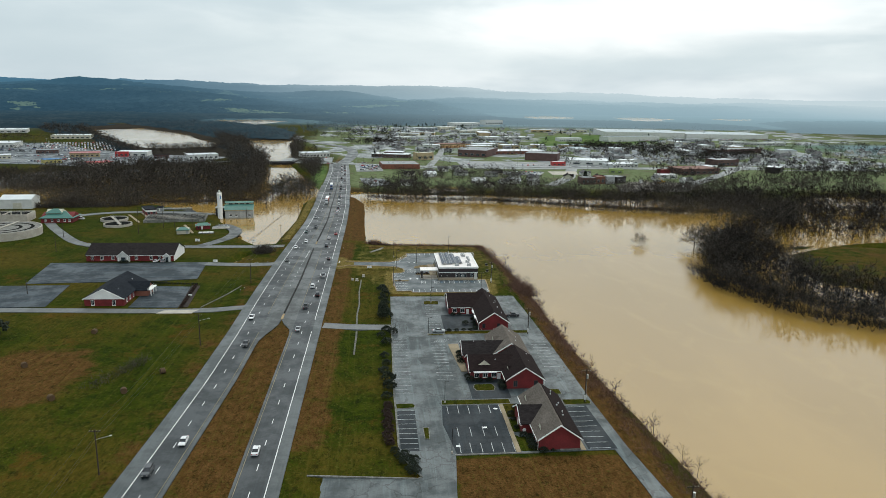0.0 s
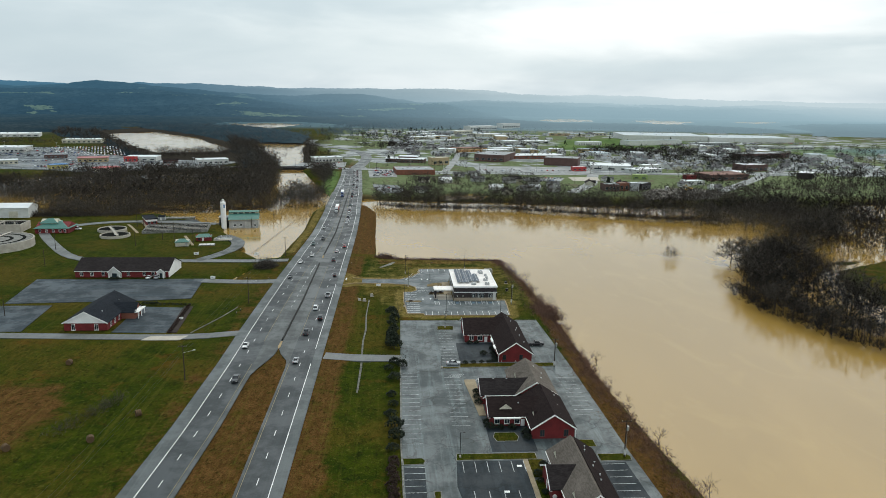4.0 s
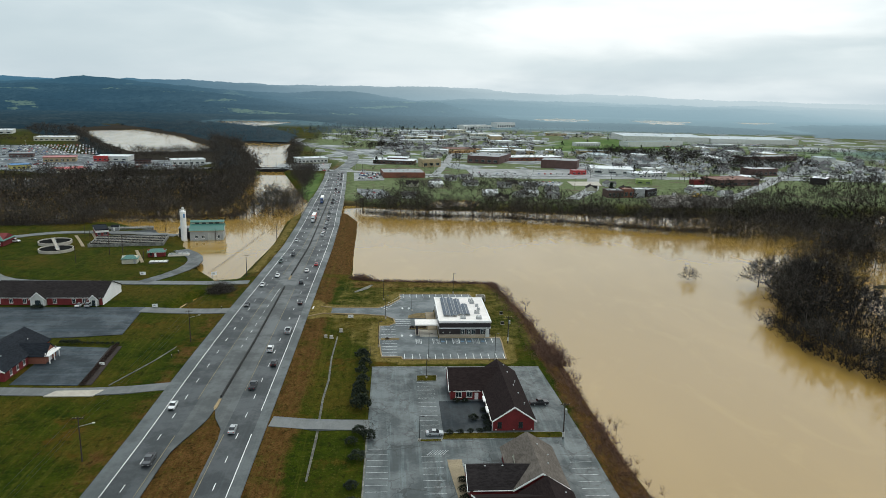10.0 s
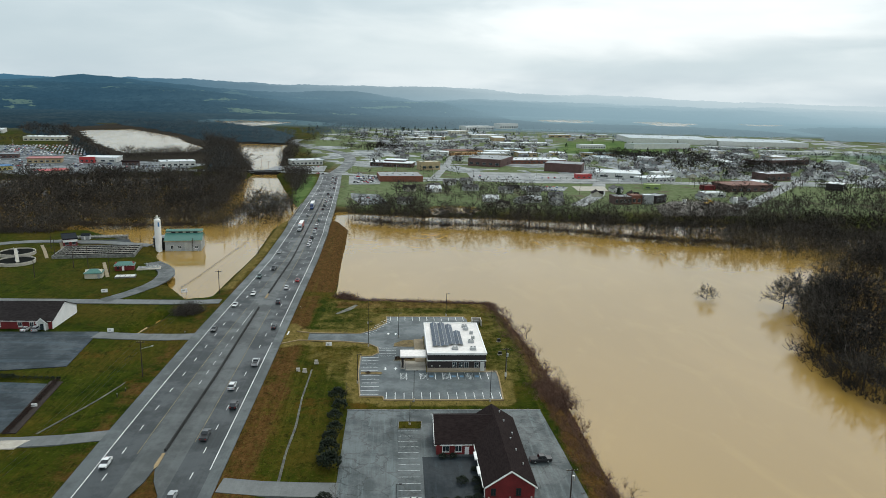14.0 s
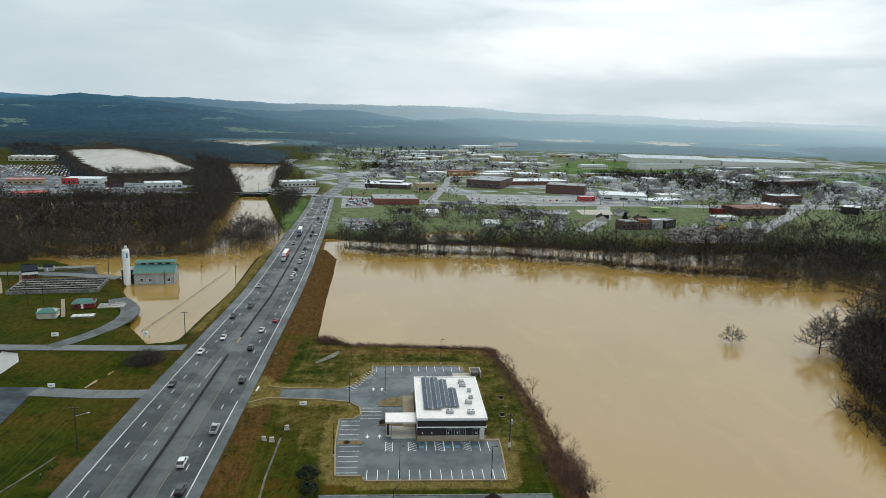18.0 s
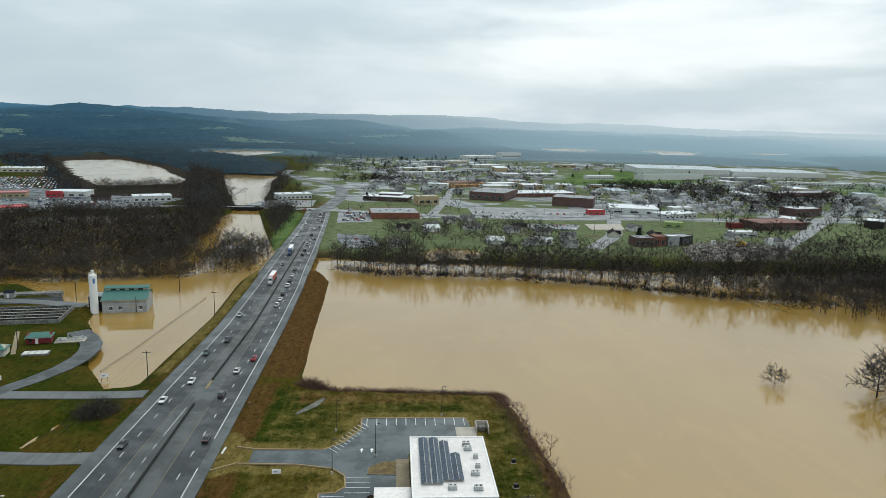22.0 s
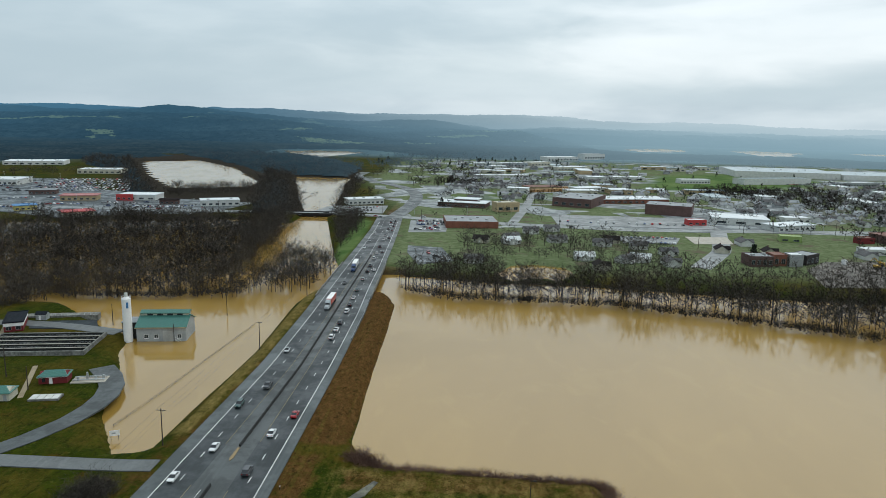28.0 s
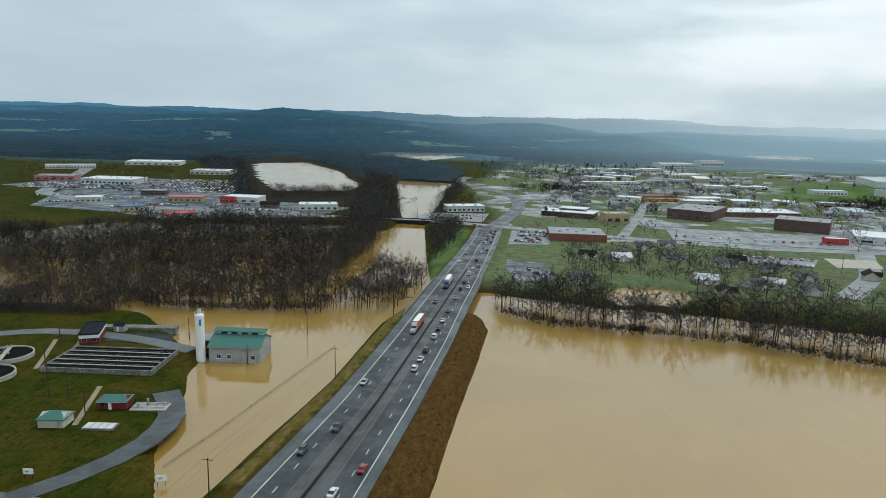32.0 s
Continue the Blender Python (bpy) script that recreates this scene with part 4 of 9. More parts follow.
slab("forecourt", [(-490, 862), (-390, 850), (-320, 822), (-296, 846), (-215, 880), (-200, 960), (-300, 980), (-390, 1040), (-460, 1060), (-560, 990)], M["lot_wet"], "wet grey asphalt shopping lot", 0.10)
slab("forecourt", [(-660, 1010), (-560, 996), (-458, 1064), (-400, 1000), (-395, 1030), (-500, 1160), (-640, 1160)], M["lot_wet"], "grey asphalt car lot", 0.14)

# Plant roads and drives west of the highway
lane("plant_road", [(-55, 413), (-88, 413.2), (-166, 414), (-180, 428), (-195, 450), (-212, 475), (-225, 498), (-235, 520)], 6.0, M["drive"], "pale worn asphalt plant road", 0.12)
lane("plant_branch", [(-104, 414), (-93, 425), (-90, 440), (-90, 458), (-95, 474), (-106, 482)], lambda t: 6.5 + 2 * t, M["median"], "grey asphalt plant drive at the water's edge", 0.13)
lane("plant_back_road", [(-225, 500), (-200, 528), (-170, 532), (-140, 528), (-120, 522)], 7.0, M["drive"], "grey asphalt plant road", 0.12)
lane("church_drive", [(-54, 369), (-72, 369.5), (-90, 372)], 6.5, M["drive"], "grey asphalt drive", 0.12)
lane("south_drive", [(-55, 294), (-70, 291), (-86, 291), (-120, 293), (-156, 295), (-190, 296)], 5.5, M["drive"], "grey asphalt drive", 0.10)
lane("east_drive", [(-21, 269.5), (-10, 268), (6, 267.5)], 6.0, M["drive"], "grey asphalt drive", 0.10)
slab("pad", [(-88, 292), (-74, 292.5), (-76, 288), (-90, 288)], M["concrete"], "pale concrete culvert pad", 0.14)
slab("church_lot", [(-169, 375), (-90, 375.5), (-87, 342), (-104, 339), (-163, 335)], M["lot_church"], "weathered streaked asphalt parking lot", 0.06)
slab("office_lot", [(-105, 330), (-86, 328), (-83.5, 296), (-104, 297)], M["lot_church"], "weathered asphalt parking lot", 0.06)
slab("west_lot", [(-200, 331), (-142, 332), (-138, 298.5), (-200, 298)], M["lot_church"], "weathered asphalt parking lot", 0.06)

# East lots
RED_LOT = [(5.6, 309), (61.3, 308.5), (62.5, 285), (63.6, 258), (64.8, 202), (66.2, 170), (68.6, 146), (72, 60), (66, 60), (63.8, 150), (62.4, 168.5),
           (20.6, 168), (19, 150), (18.5, 120), (-21.4, 120), (-21.4, 161.5), (-16, 159.5), (10.3, 157.3), (11.3, 158), (6.1, 170), (5.7, 195), (5.4, 205)]
slab("red_lot", RED_LOT, M["lot_old"], "old patchy wet asphalt parking lot", 0.05)
slab("sealed_lot", [(20.9, 168.4), (36.6, 168.4), (36.8, 196.6), (19.4, 196.6), (18.6, 185)], M["lot_dark"], "darker sealed asphalt parking bay", 0.062)
slab("sealed_lot", [(55.5, 168.9), (63.3, 168.9), (62.2, 194.8), (55.5, 194.8)], M["lot_dark"], "darker sealed asphalt parking bay", 0.062)
slab("sealed_lot", [(6.6, 170.5), (11.4, 170.5), (11.2, 194.5), (6.1, 194.5)], M["lot_dark"], "darker sealed asphalt parking bay", 0.062)
slab("bank_lot", BANK_LOT, M["lot_bank"], "smooth blue-grey asphalt bank parking lot", 0.07)


def kerb(points, closed=False, width=0.4, top=0.2, label="tan concrete kerb", mat=None):
    ob = thing("kerb", label, "kerb")
    ob["kind"] = "structure"
    pts = points + ([points[0]] if closed else [])
    for a, b in zip(pts, pts[1:]):
        d = (Vector(b) - Vector(a))
        if d.length < 0.01:
            continue
        d.normalize()
        s = Vector((d.y, -d.x)) * width / 2
        e = d * width * 0.4
        quad = [tuple(Vector(a) - e - s), tuple(Vector(b) + e - s), tuple(Vector(b) + e + s), tuple(Vector(a) - e + s)]
        part("kerbstone", prism(quad, lambda x, y: lie(x, y) - 0.2, lambda x, y: lie(x, y) + top), mat or M["kerb"], ob)
    return ob


kerb(BANK_LOT[1:9])
kerb(BANK_LOT[12:27])
kerb([(20.6, 168), (42, 168.2)], top=0.15, mat=M["concrete_dark"])
kerb([(-16, 159.5), (10.3, 157.3), (11.3, 158), (6.1, 170), (5.7, 195), (5.4, 205), (5.5, 260)], top=0.15, mat=M["concrete_dark"])
kerb([(5.6, 309), (61.3, 308.5)], top=0.15, mat=M["concrete_dark"])


def island(pts, label="grass island with a kerb", mat="ground", z=0.16, kerbed=True):
    slab("grass_island", pts, M[mat], label, z, 0.2, category="grass")
    if kerbed:
        kerb(list(pts), True, 0.18, z + 0.03, "worn concrete kerb", M["concrete_dark"])


island([(19.4, 197), (36.6, 197), (40, 197), (40, 200.2), (19.6, 200.2)])
island([(56, 195.4), (64, 195.6), (64.4, 197.5), (63.4, 199), (56, 199)])
island([(6, 195.2), (11, 195.5), (11.5, 197), (10.8, 198.4), (5.8, 198.4)])
island([(25.5, 258.6), (39, 258.6), (58, 258.8), (58.8, 260.5), (58, 262.0), (26, 262.0)])
island([(19, 257.6), (25.2, 257.6), (25.2, 258.8), (19, 258.8)])
island([(20, 297), (26.2, 297), (26.6, 301.5), (20.2, 301.5)])
island([(37.2, 169), (42, 169), (42, 176.5), (38.5, 176.5), (37.2, 178)], kerbed=False)
island([(37.4, 179.5), (41, 179.5), (41, 187), (37.6, 187)], kerbed=False)
island([(37.4, 188.5), (41.3, 188.5), (41.3, 196.8), (37.4, 196.8)], kerbed=False)
island([(31, 211.5), (36.5, 211.5), (37.2, 209), (36.5, 206.6), (31, 206.6), (30.3, 209)])
island([(53, 202.6), (57, 203), (57, 206.6), (53, 206.8)])
island([(13.2, 176.5), (14.4, 176.5), (14.6, 183), (13.0, 183)], z=0.2)
slab("walk", [(36.4, 168.4), (37.6, 168.4), (37.5, 197), (36.3, 197)], M["path"], "tan concrete walk", 0.18)
slab("walk", [(28.0, 222), (30, 222), (29.6, 248), (26.0, 248), (26.0, 245)], M["path"], "tan concrete walk", 0.18)
slab("walk", [(53.6, 168.6), (54.8, 168.6), (54.4, 196), (53.6, 196)], M["path"], "tan concrete walk", 0.18)
slab("mulch_bed", [(-86.6, 330.4), (-82.6, 329.6), (-79.6, 296.4), (-83.2, 296.2)], M["mulch"], "dark mulch bed along the lot", 0.10)
slab("court", [(26, 263), (39.5, 263), (39.5, 282), (26, 282)], M["lot_dark"], "dark asphalt court with planting", 0.12)
slab("court", [(29, 201), (41, 201), (41, 216), (29, 216)], M["lot_dark"], "dark asphalt court with planting", 0.11)
slab("walk", [(29.6, 336.5), (52.8, 336.5), (52.8, 337.6), (29.6, 337.6)], M["path"], "tan concrete walk before the bank", 0.17)
slab("walk", [(26, 345.5), (29.4, 345.5), (29.4, 368), (26, 368)], M["path"], "tan concrete walk beside the bank", 0.17)
island([(18.5, 360), (26, 359.5), (26, 367), (22, 366.5), (18.8, 363.5)], "straw-covered island with a kerb", "straw", z=0.18)
island([(18.5, 346.5), (26, 346.2), (26, 350), (19.5, 349.8)], "straw-covered island with a kerb", "straw", z=0.18)
island([(8, 334.6), (14.5, 334.6), (15.2, 335.6), (14.5, 336.8), (8, 336.8)], "straw-covered island with a kerb", "straw", z=0.18)
slab("ditch_bed", [(-8.3, 240), (-7.8, 240), (-7.5, 262), (-8.1, 285), (-7.6, 300), (-8.3, 318), (-7.9, 340), (-8.4, 340), (-8.8, 318), (-8.2, 300), (-8.7, 285), (-8.2, 262)], M["ditch"], "pale wet gravel ditch bed", -0.34, 0.2)
slab("culvert_bed", [(-4.4, 397.6), (0.8, 403.4), (3.2, 410), (2.0, 410.6), (-1.6, 404.6), (-5.2, 398.4)], M["ditch"], "shallow wet rubble spillway", 0.03, 0.3)
slab("ditch_bed", [(-74.5, 296), (-73.9, 296), (-66.8, 316), (-63.0, 330), (-63.6, 330), (-67.4, 316)], M["ditch"], "pale worn ditch", 0.06, 0.3)


def stalls(name, x0, y0, x1, y1, count, depth, label, mat="paint_worn", z=0.088, slant=0.0):
    """Bay lines: count of them from one point to another, each going depth to the left of that way."""
    a, b = Vector((x0, y0)), Vector((x1, y1))
    d = (b - a).normalized()
    s = Vector((-d.y, d.x)) * depth + d * slant
    w = d * 0.085
    bm = bmesh.new()
    for i in range(count):
        p = a.lerp(b, i / max(1, count - 1))
        bm.faces.new([bm.verts.new((*q, z)) for q in (p - w, p + w, p + w + s, p - w + s)])
    bmesh.ops.recalc_face_normals(bm, faces=bm.faces)
    if bm.faces[:] and bm.faces[:][0].normal.z < 0:
        bmesh.ops.reverse_faces(bm, faces=bm.faces)
    tagged(link_mesh(name, bm, M[mat]), label, "parking marking", kind="structure")


BAY = "white painted parking bay lines"
stalls("bay_lines", 46.5, 394.4, 17.2, 394.4, 11, 5.0, BAY, "paint_bay")
stalls("bay_lines", 16.5, 315.8, 51.2, 315.6, 14, 5.0, BAY, "paint_bay")
stalls("bay_lines", 29.7, 330.7, 49.2, 330.7, 9, 5.5, BAY, "paint_bay")
stalls("bay_lines", 8.6, 333.8, 8.6, 319.5, 6, 5.5, BAY, "paint_bay")
stalls("bay_lines", 8.0, 349.5, 8.0, 338, 5, 5.5, BAY, "paint_bay")
stalls("bay_lines", 19.5, 358.6, 19.5, 351, 4, -6.2, BAY, "paint_bay")
stalls("bay_lines", 15.2, 391.5, 7.4, 375.0, 11, 3.6, "white hatching at the kerb", "paint_bay", slant=1.6)
for x, w_ in ((21.0, 1.9), (27.2, 2.5), (34.5, 2.4), (41.9, 2.4)):
    stalls("bay_hatching", x, 330.8, x + w_, 330.8, 2, 5.2, "white hatched access aisle outline", "paint_bay")
    stalls("bay_hatching", x, 336.0, x, 332.0, 5, w_, "white hatched access aisle", "paint_bay", slant=1.4)
for x in (30.2, 37.4, 40.0, 45.0):
    slab("bay_sign", [(x, 332.4), (x + 1.3, 332.4), (x + 1.3, 333.8), (x, 333.8)], M["paint_blue"], "blue painted parking symbol", 0.09, 0.01)
for x, y, s_ in ((16.5, 373.4, 1), (19.3, 373.4, 1), (15.9, 339.6, -1), (19.3, 339.5, 1)):
    slab("lane_arrow", [(x - 0.15, y - 1.2 * s_), (x + 0.15, y - 1.2 * s_), (x + 0.15, y), (x + 0.6, y), (x, y + 1.3 * s_), (x - 0.6, y), (x - 0.15, y)], M["paint_bay"], "white painted lane arrow", 0.09, 0.01)
stalls("bay_lines", 20.8, 191.2, 36.2, 191.2, 6, 5.2, BAY, z=0.078)
stalls("bay_lines", 22.4, 177.5, 36.4, 177.5, 5, 5.4, BAY, z=0.078)
stalls("bay_lines", 22.0, 168.8, 36.2, 168.8, 6, 5.0, BAY, z=0.078)
stalls("bay_lines", 11.3, 171.6, 11.3, 194, 9, 5.2, BAY, z=0.078)
stalls("bay_lines", 56, 194, 56, 169.5, 9, 5.6, BAY, z=0.078)
stalls("bay_lines", 56.5, 249, 56.5, 222, 10, 5.6, BAY, z=0.078)
stalls("bay_lines", 24.8, 250, 24.8, 216, 13, -5.2, BAY, z=0.078)
stalls("bay_lines", 11.2, 206, 11.2, 254, 18, 5.2, BAY, z=0.078)
stalls("bay_lines", 25.2, 264, 25.2, 296, 12, 5.2, BAY, z=0.078)
stalls("bay_hatching", 21.0, 250.5, 25.0, 250.5, 7, 2.4, "white hatched bay", z=0.078, slant=1.6)
for x, y in ((41 - 20, 170 + 2), (29.5, 182), (34.3, 193.5)):
    slab("patch", [(x, y), (x + 1.2, y), (x + 1.2, y + 0.9), (x, y + 0.9)], M["paint_white"], "pale painted patch", 0.08, 0.01)

# ---- buildings ----
def add_gable_roof(bm, x0, x1, y0, y1, eave, top, along="y", over=0.5, thick=0.22, hip0=0.0, hip1=0.0):
    """Two sloping slabs over a rectangle; along is the ridge's way. hip0 and hip1 pull the ridge's ends in."""
    if along == "x":
        c = (y0 + y1) / 2
        half = (y1 - y0) / 2
        drop = (top - eave) / half * over
        prof = lambda s: (c + s * (half + over), eave - drop)
        for s in (-1, 1):
            a = (x0 - over, *prof(s)), (x1 + over, *prof(s)), (x1 + over - hip1, c, top), (x0 - over + hip0, c, top)
            quad_slab(bm, a, thick)
    else:
        c = (x0 + x1) / 2
        half = (x1 - x0) / 2
        drop = (top - eave) / half * over
        for s in (-1, 1):
            x = c + s * (half + over)
            a = (x, y0 - over, eave - drop), (x, y1 + over, eave - drop), (c, y1 + over - hip1, top), (c, y0 - over + hip0, top)
            quad_slab(bm, a, thick)
    if hip0 or hip1:
        for on, pick in ((hip0, 0), (hip1, 1)):
            if not on:
                continue
            if along == "y":
                y = y0 - over if pick == 0 else y1 + over
                t = y0 - over + hip0 if pick == 0 else y1 + over - hip1
                tri = (x0 - over, y, eave - drop), (x1 + over, y, eave - drop), (c, t, top)
            else:
                x = x0 - over if pick == 0 else x1 + over
                t = x0 - over + hip0 if pick == 0 else x1 + over - hip1
                tri = (x, y0 - over, eave - drop), (x, y1 + over, eave - drop), (t, c, top)
            quad_slab(bm, tri, thick)
    return bm


def quad_slab(bm, pts, thick):
    hi = [bm.verts.new((x, y, z + thick)) for x, y, z in pts]
    lo = [bm.verts.new((x, y, z)) for x, y, z in pts]
    n = len(pts)
    faces = [bm.faces.new(hi), bm.faces.new(lo[::-1])]
    for i in range(n):
        j = (i + 1) % n
        faces.append(bm.faces.new((lo[i], lo[j], hi[j], hi[i])))
    a, b, c = (Vector(p) for p in pts[:3])
    if (b - a).cross(c - a).z < 0:
        bmesh.ops.reverse_faces(bm, faces=faces)


def gable_body(x0, x1, y0, y1, eave, top, along="y", base=0.0):
    """Walls with gable ends, as one solid."""
    bm = bmesh.new()
    if along == "y":
        c = (x0 + x1) / 2
        prof = [(x0, base), (x1, base), (x1, eave), (c, top), (x0, eave)]
        ends = [[bm.verts.new((x, y, z)) for x, z in prof] for y in (y0, y1)]
    else:
        c = (y0 + y1) / 2
        prof = [(y1, base), (y0, base), (y0, eave), (c, top), (y1, eave)]
        ends = [[bm.verts.new((x, y, z)) for y, z in prof] for x in (x0, x1)]
    bm.faces.new(ends[0])
    bm.faces.new(ends[1][::-1])
    for i in range(5):
        j = (i + 1) % 5
        bm.faces.new((ends[0][j], ends[0][i], ends[1][i], ends[1][j]))
    bmesh.ops.recalc_face_normals(bm, faces=bm.faces)
    return bm


def window(parent, x, y, z, w, h, face="s", frame="white", glass_mat="glass", sill=True):
    """A framed window on a wall that faces s, n, e or w."""
    turn = {"s": 0, "e": 90, "n": 180, "w": -90}[face]
    t = Matrix.Translation((x, y, z)) @ pose(0, 0, 0, 0, 0, turn)
    bm = bmesh.new()
    for a in ((-w / 2 - 0.1, -w / 2, -0.1, h + 0.1), (w / 2, w / 2 + 0.1, -0.1, h + 0.1), (-w / 2, w / 2, h, h + 0.1), (-w / 2, w / 2, -0.1, 0), (-0.03, 0.03, 0, h)):
        add_box(bm, a[0], a[1], -0.09, 0.02, a[2], a[3])
    bm.transform(t)
    fr = part("window", bm, M[frame], parent, "")
    bm = box(-w / 2, w / 2, -0.03, 0.02, 0, h)
    bm.transform(t)
    part("pane", bm, M[glass_mat], fr)
    if sill:
        bm = box(-w / 2 - 0.15, w / 2 + 0.15, -0.18, 0.02, -0.2, -0.102)
        bm.transform(t)
        part("sill", bm, M[frame], fr)
    return fr


def door(parent, x, y, z, w, h, face="s", mat="white"):
    turn = {"s": 0, "e": 90, "n": 180, "w": -90}[face]
    t = Matrix.Translation((x, y, z)) @ pose(0, 0, 0, 0, 0, turn)
    bm = box(-w / 2, w / 2, -0.08, 0.02, 0, h)
    bm.transform(t)
    d = part("door", bm, M[mat], parent)
    bm = box(w * 0.3, w * 0.36, -0.14, -0.08, h * 0.45, h * 0.52)
    bm.transform(t)
    part("handle", bm, M["metal"], d)
    return d


def gable_trim(parent, x0, x1, y, eave, top, over=0.5, mat="white", face=-1):
    """White barge boards along a gable's slopes."""
    c, half = (x0 + x1) / 2, (x1 - x0) / 2
    drop = (top - eave) / half * over
    for s in (-1, 1):
        bm = bmesh.new()
        a, b = (c + s * (half + over), eave - drop), (c, top)
        pts = [(a[0], y, a[1] - 0.16), (b[0], y, b[1] - 0.16), (b[0], y, b[1] + 0.25), (a[0], y, a[1] + 0.25)]
        front = [bm.verts.new((x, yy + face * 0.1, z)) for x, yy, z in pts]
        back = [bm.verts.new((x, yy - face * 0.02, z)) for x, yy, z in pts]
        bm.faces.new(front), bm.faces.new(back[::-1])
        for i in range(4):
            j = (i + 1) % 4
            bm.faces.new((front[i], front[j], back[j], back[i]))
        bmesh.ops.recalc_face_normals(bm, faces=bm.faces)
        part("barge_board", bm, M[mat], parent)


def roof_bits(parent, spots, mat="metal"):
    """Small vents standing on a roof."""
    for x, y, z in spots:
        v = part("roof_vent", rod((x, y, z - 0.3), (x, y, z + 0.45), 0.14, 0.14, 8), M[mat], parent)
        part("cap", rod((x, y, z + 0.451), (x, y, z + 0.58), 0.24, 0.1, 8), M[mat], v)


def wing_end(parent, x, y0, y1, eave, top, mat="white"):
    """The white boxed soffit at the west end of a wing."""
    c = (y0 + y1) / 2
    bm = bmesh.new()
    for ya, za, yb, zb in ((y0 - 0.5, eave - 0.25, c, top + 0.1), (y1 + 0.5, eave - 0.25, c, top + 0.1)):
        pts = [(x - 0.65, ya, za - 0.2), (x - 0.65, yb, zb - 0.2), (x - 0.65, yb, zb + 0.22), (x - 0.65, ya, za + 0.22)]
        f = [bm.verts.new(p) for p in pts]
        b = [bm.verts.new((p[0] + 0.12, p[1], p[2])) for p in pts]
        bm.faces.new(f), bm.faces.new(b[::-1])
        for i in range(4):
            j = (i + 1) % 4
            bm.faces.new((f[i], f[j], b[j], b[i]))
    bmesh.ops.recalc_face_normals(bm, faces=bm.faces)
    part("barge_board", bm, M[mat], parent)
    part("soffit", box(x - 0.6, x + 0.0, y0 - 0.45, y0 + 0.3, eave - 0.55, eave - 0.32), M[mat], parent)


def block(parent, x0, x1, y0, y1, eave, top, along, wall, roof_mat, over=0.55, base=0.0, hip0=0.0, hip1=0.0, roof_label=""):
    part("wall", gable_body(x0, x1, y0, y1, eave, top - 0.05, along, base), M[wall], parent)
    r = add_gable_roof(bmesh.new(), x0, x1, y0, y1, eave, top, along, over, 0.2, hip0, hip1)
    return part("roof", r, M[roof_mat], parent, roof_label)


def gutter(parent, x0, x1, y, z, along="x", mat="white"):
    if along == "x":
        part("gutter", box(x0, x1, y - 0.14, y, z - 0.1, z + 0.06), M[mat], parent)
    else:
        part("gutter", box(y - 0.14, y, x0, x1, z - 0.1, z + 0.06), M[mat], parent)


def dormer(parent, x, y, z, w, roof_mat, face="s"):
    """A small gabled vent dormer on a south or west slope."""
    bm = bmesh.new()
    d, h = 2.6, w * 0.42
    if face == "s":
        f = [bm.verts.new(p) for p in ((x - w / 2, y, z), (x + w / 2, y, z), (x, y, z + h))]
        b = [bm.verts.new(p) for p in ((x - w / 2, y + 0.05, z), (x + w / 2, y + 0.05, z), (x, y + d, z + h))]
    else:
        f = [bm.verts.new(p) for p in ((x, y + w / 2, z), (x, y - w / 2, z), (x, y, z + h))]
        b = [bm.verts.new(p) for p in ((x + 0.05, y + w / 2, z), (x + 0.05, y - w / 2, z), (x + d, y, z + h))]
    bm.faces.new(f)
    for i in range(3):
        j = (i + 1) % 3
        bm.faces.new((f[j], f[i], b[i], b[j]))
    bmesh.ops.recalc_face_normals(bm, faces=bm.faces)
    dm = part("dormer", bm, M[roof_mat], parent)
    k = 0.94
    bm = bmesh.new()
    o = -0.06
    if face == "s":
        t = [bm.verts.new(p) for p in ((x - w / 2 * k, y + o, z), (x + w / 2 * k, y + o, z), (x, y + o, z + h * k))]
        u = [bm.verts.new((v.co.x, v.co.y + 0.05, v.co.z)) for v in t]
    else:
        t = [bm.verts.new(p) for p in ((x + o, y + w / 2 * k, z), (x + o, y - w / 2 * k, z), (x + o, y, z + h * k))]
        u = [bm.verts.new((v.co.x + 0.05, v.co.y, v.co.z)) for v in t]
    bm.faces.new(t), bm.faces.new(u[::-1])
    for i in range(3):
        j = (i + 1) % 3
        bm.faces.new((t[i], t[j], u[j], u[i]))
    bmesh.ops.recalc_face_normals(bm, faces=bm.faces)
    part("vent_face", bm, M["cream"], dm)


G = 0.05
# -- three red offices beside the flood
a = thing("office_building", "dark red brick office with dark shingled gable roof and west wing", "building", group="red offices")
block(a, 39.7, 50.9, 263.2, 297, 3.2, 7.0, "y", "brick_red", "shingle_dark", base=G)
block(a, 29.6, 45.2, 283.2, 299.5, 3.2, 6.8, "x", "brick_red", "shingle_dark", base=G)
gable_trim(a, 39.7, 50.9, 262.66, 3.2, 7.0)
wing_end(a, 29.6, 283.2, 299.5, 3.2, 6.8)
gutter(a, 30.4, 38.6, 282.6, 3.0)
gutter(a, 263, 283, 39.1, 3.0, "y")
for y in (268.5, 275.5):
    part("soffit", box(38.5, 39.2, y, y + 3.4, 2.7, 3.15), M["white"], a)
for x in (41.4, 47.2):
    window(a, x, 263.2, 0.9, 1.0, 1.6, frame="black_metal")
for x in (32.0, 35.2):
    window(a, x, 283.2, 0.9, 1.6, 1.5)
for y in (267, 273, 279, 286, 292):
    window(a, 50.9, y, 0.9, 1.2, 1.5, "e")
door(a, 37.4, 283.2, G, 1.1, 2.1)
for x in (40.4, 45.3, 50.2):
    part("wall_lamp", box(x - 0.16, x + 0.16, 262.95, 263.2, 0.25, 0.5), M["lamp_glass"], a)
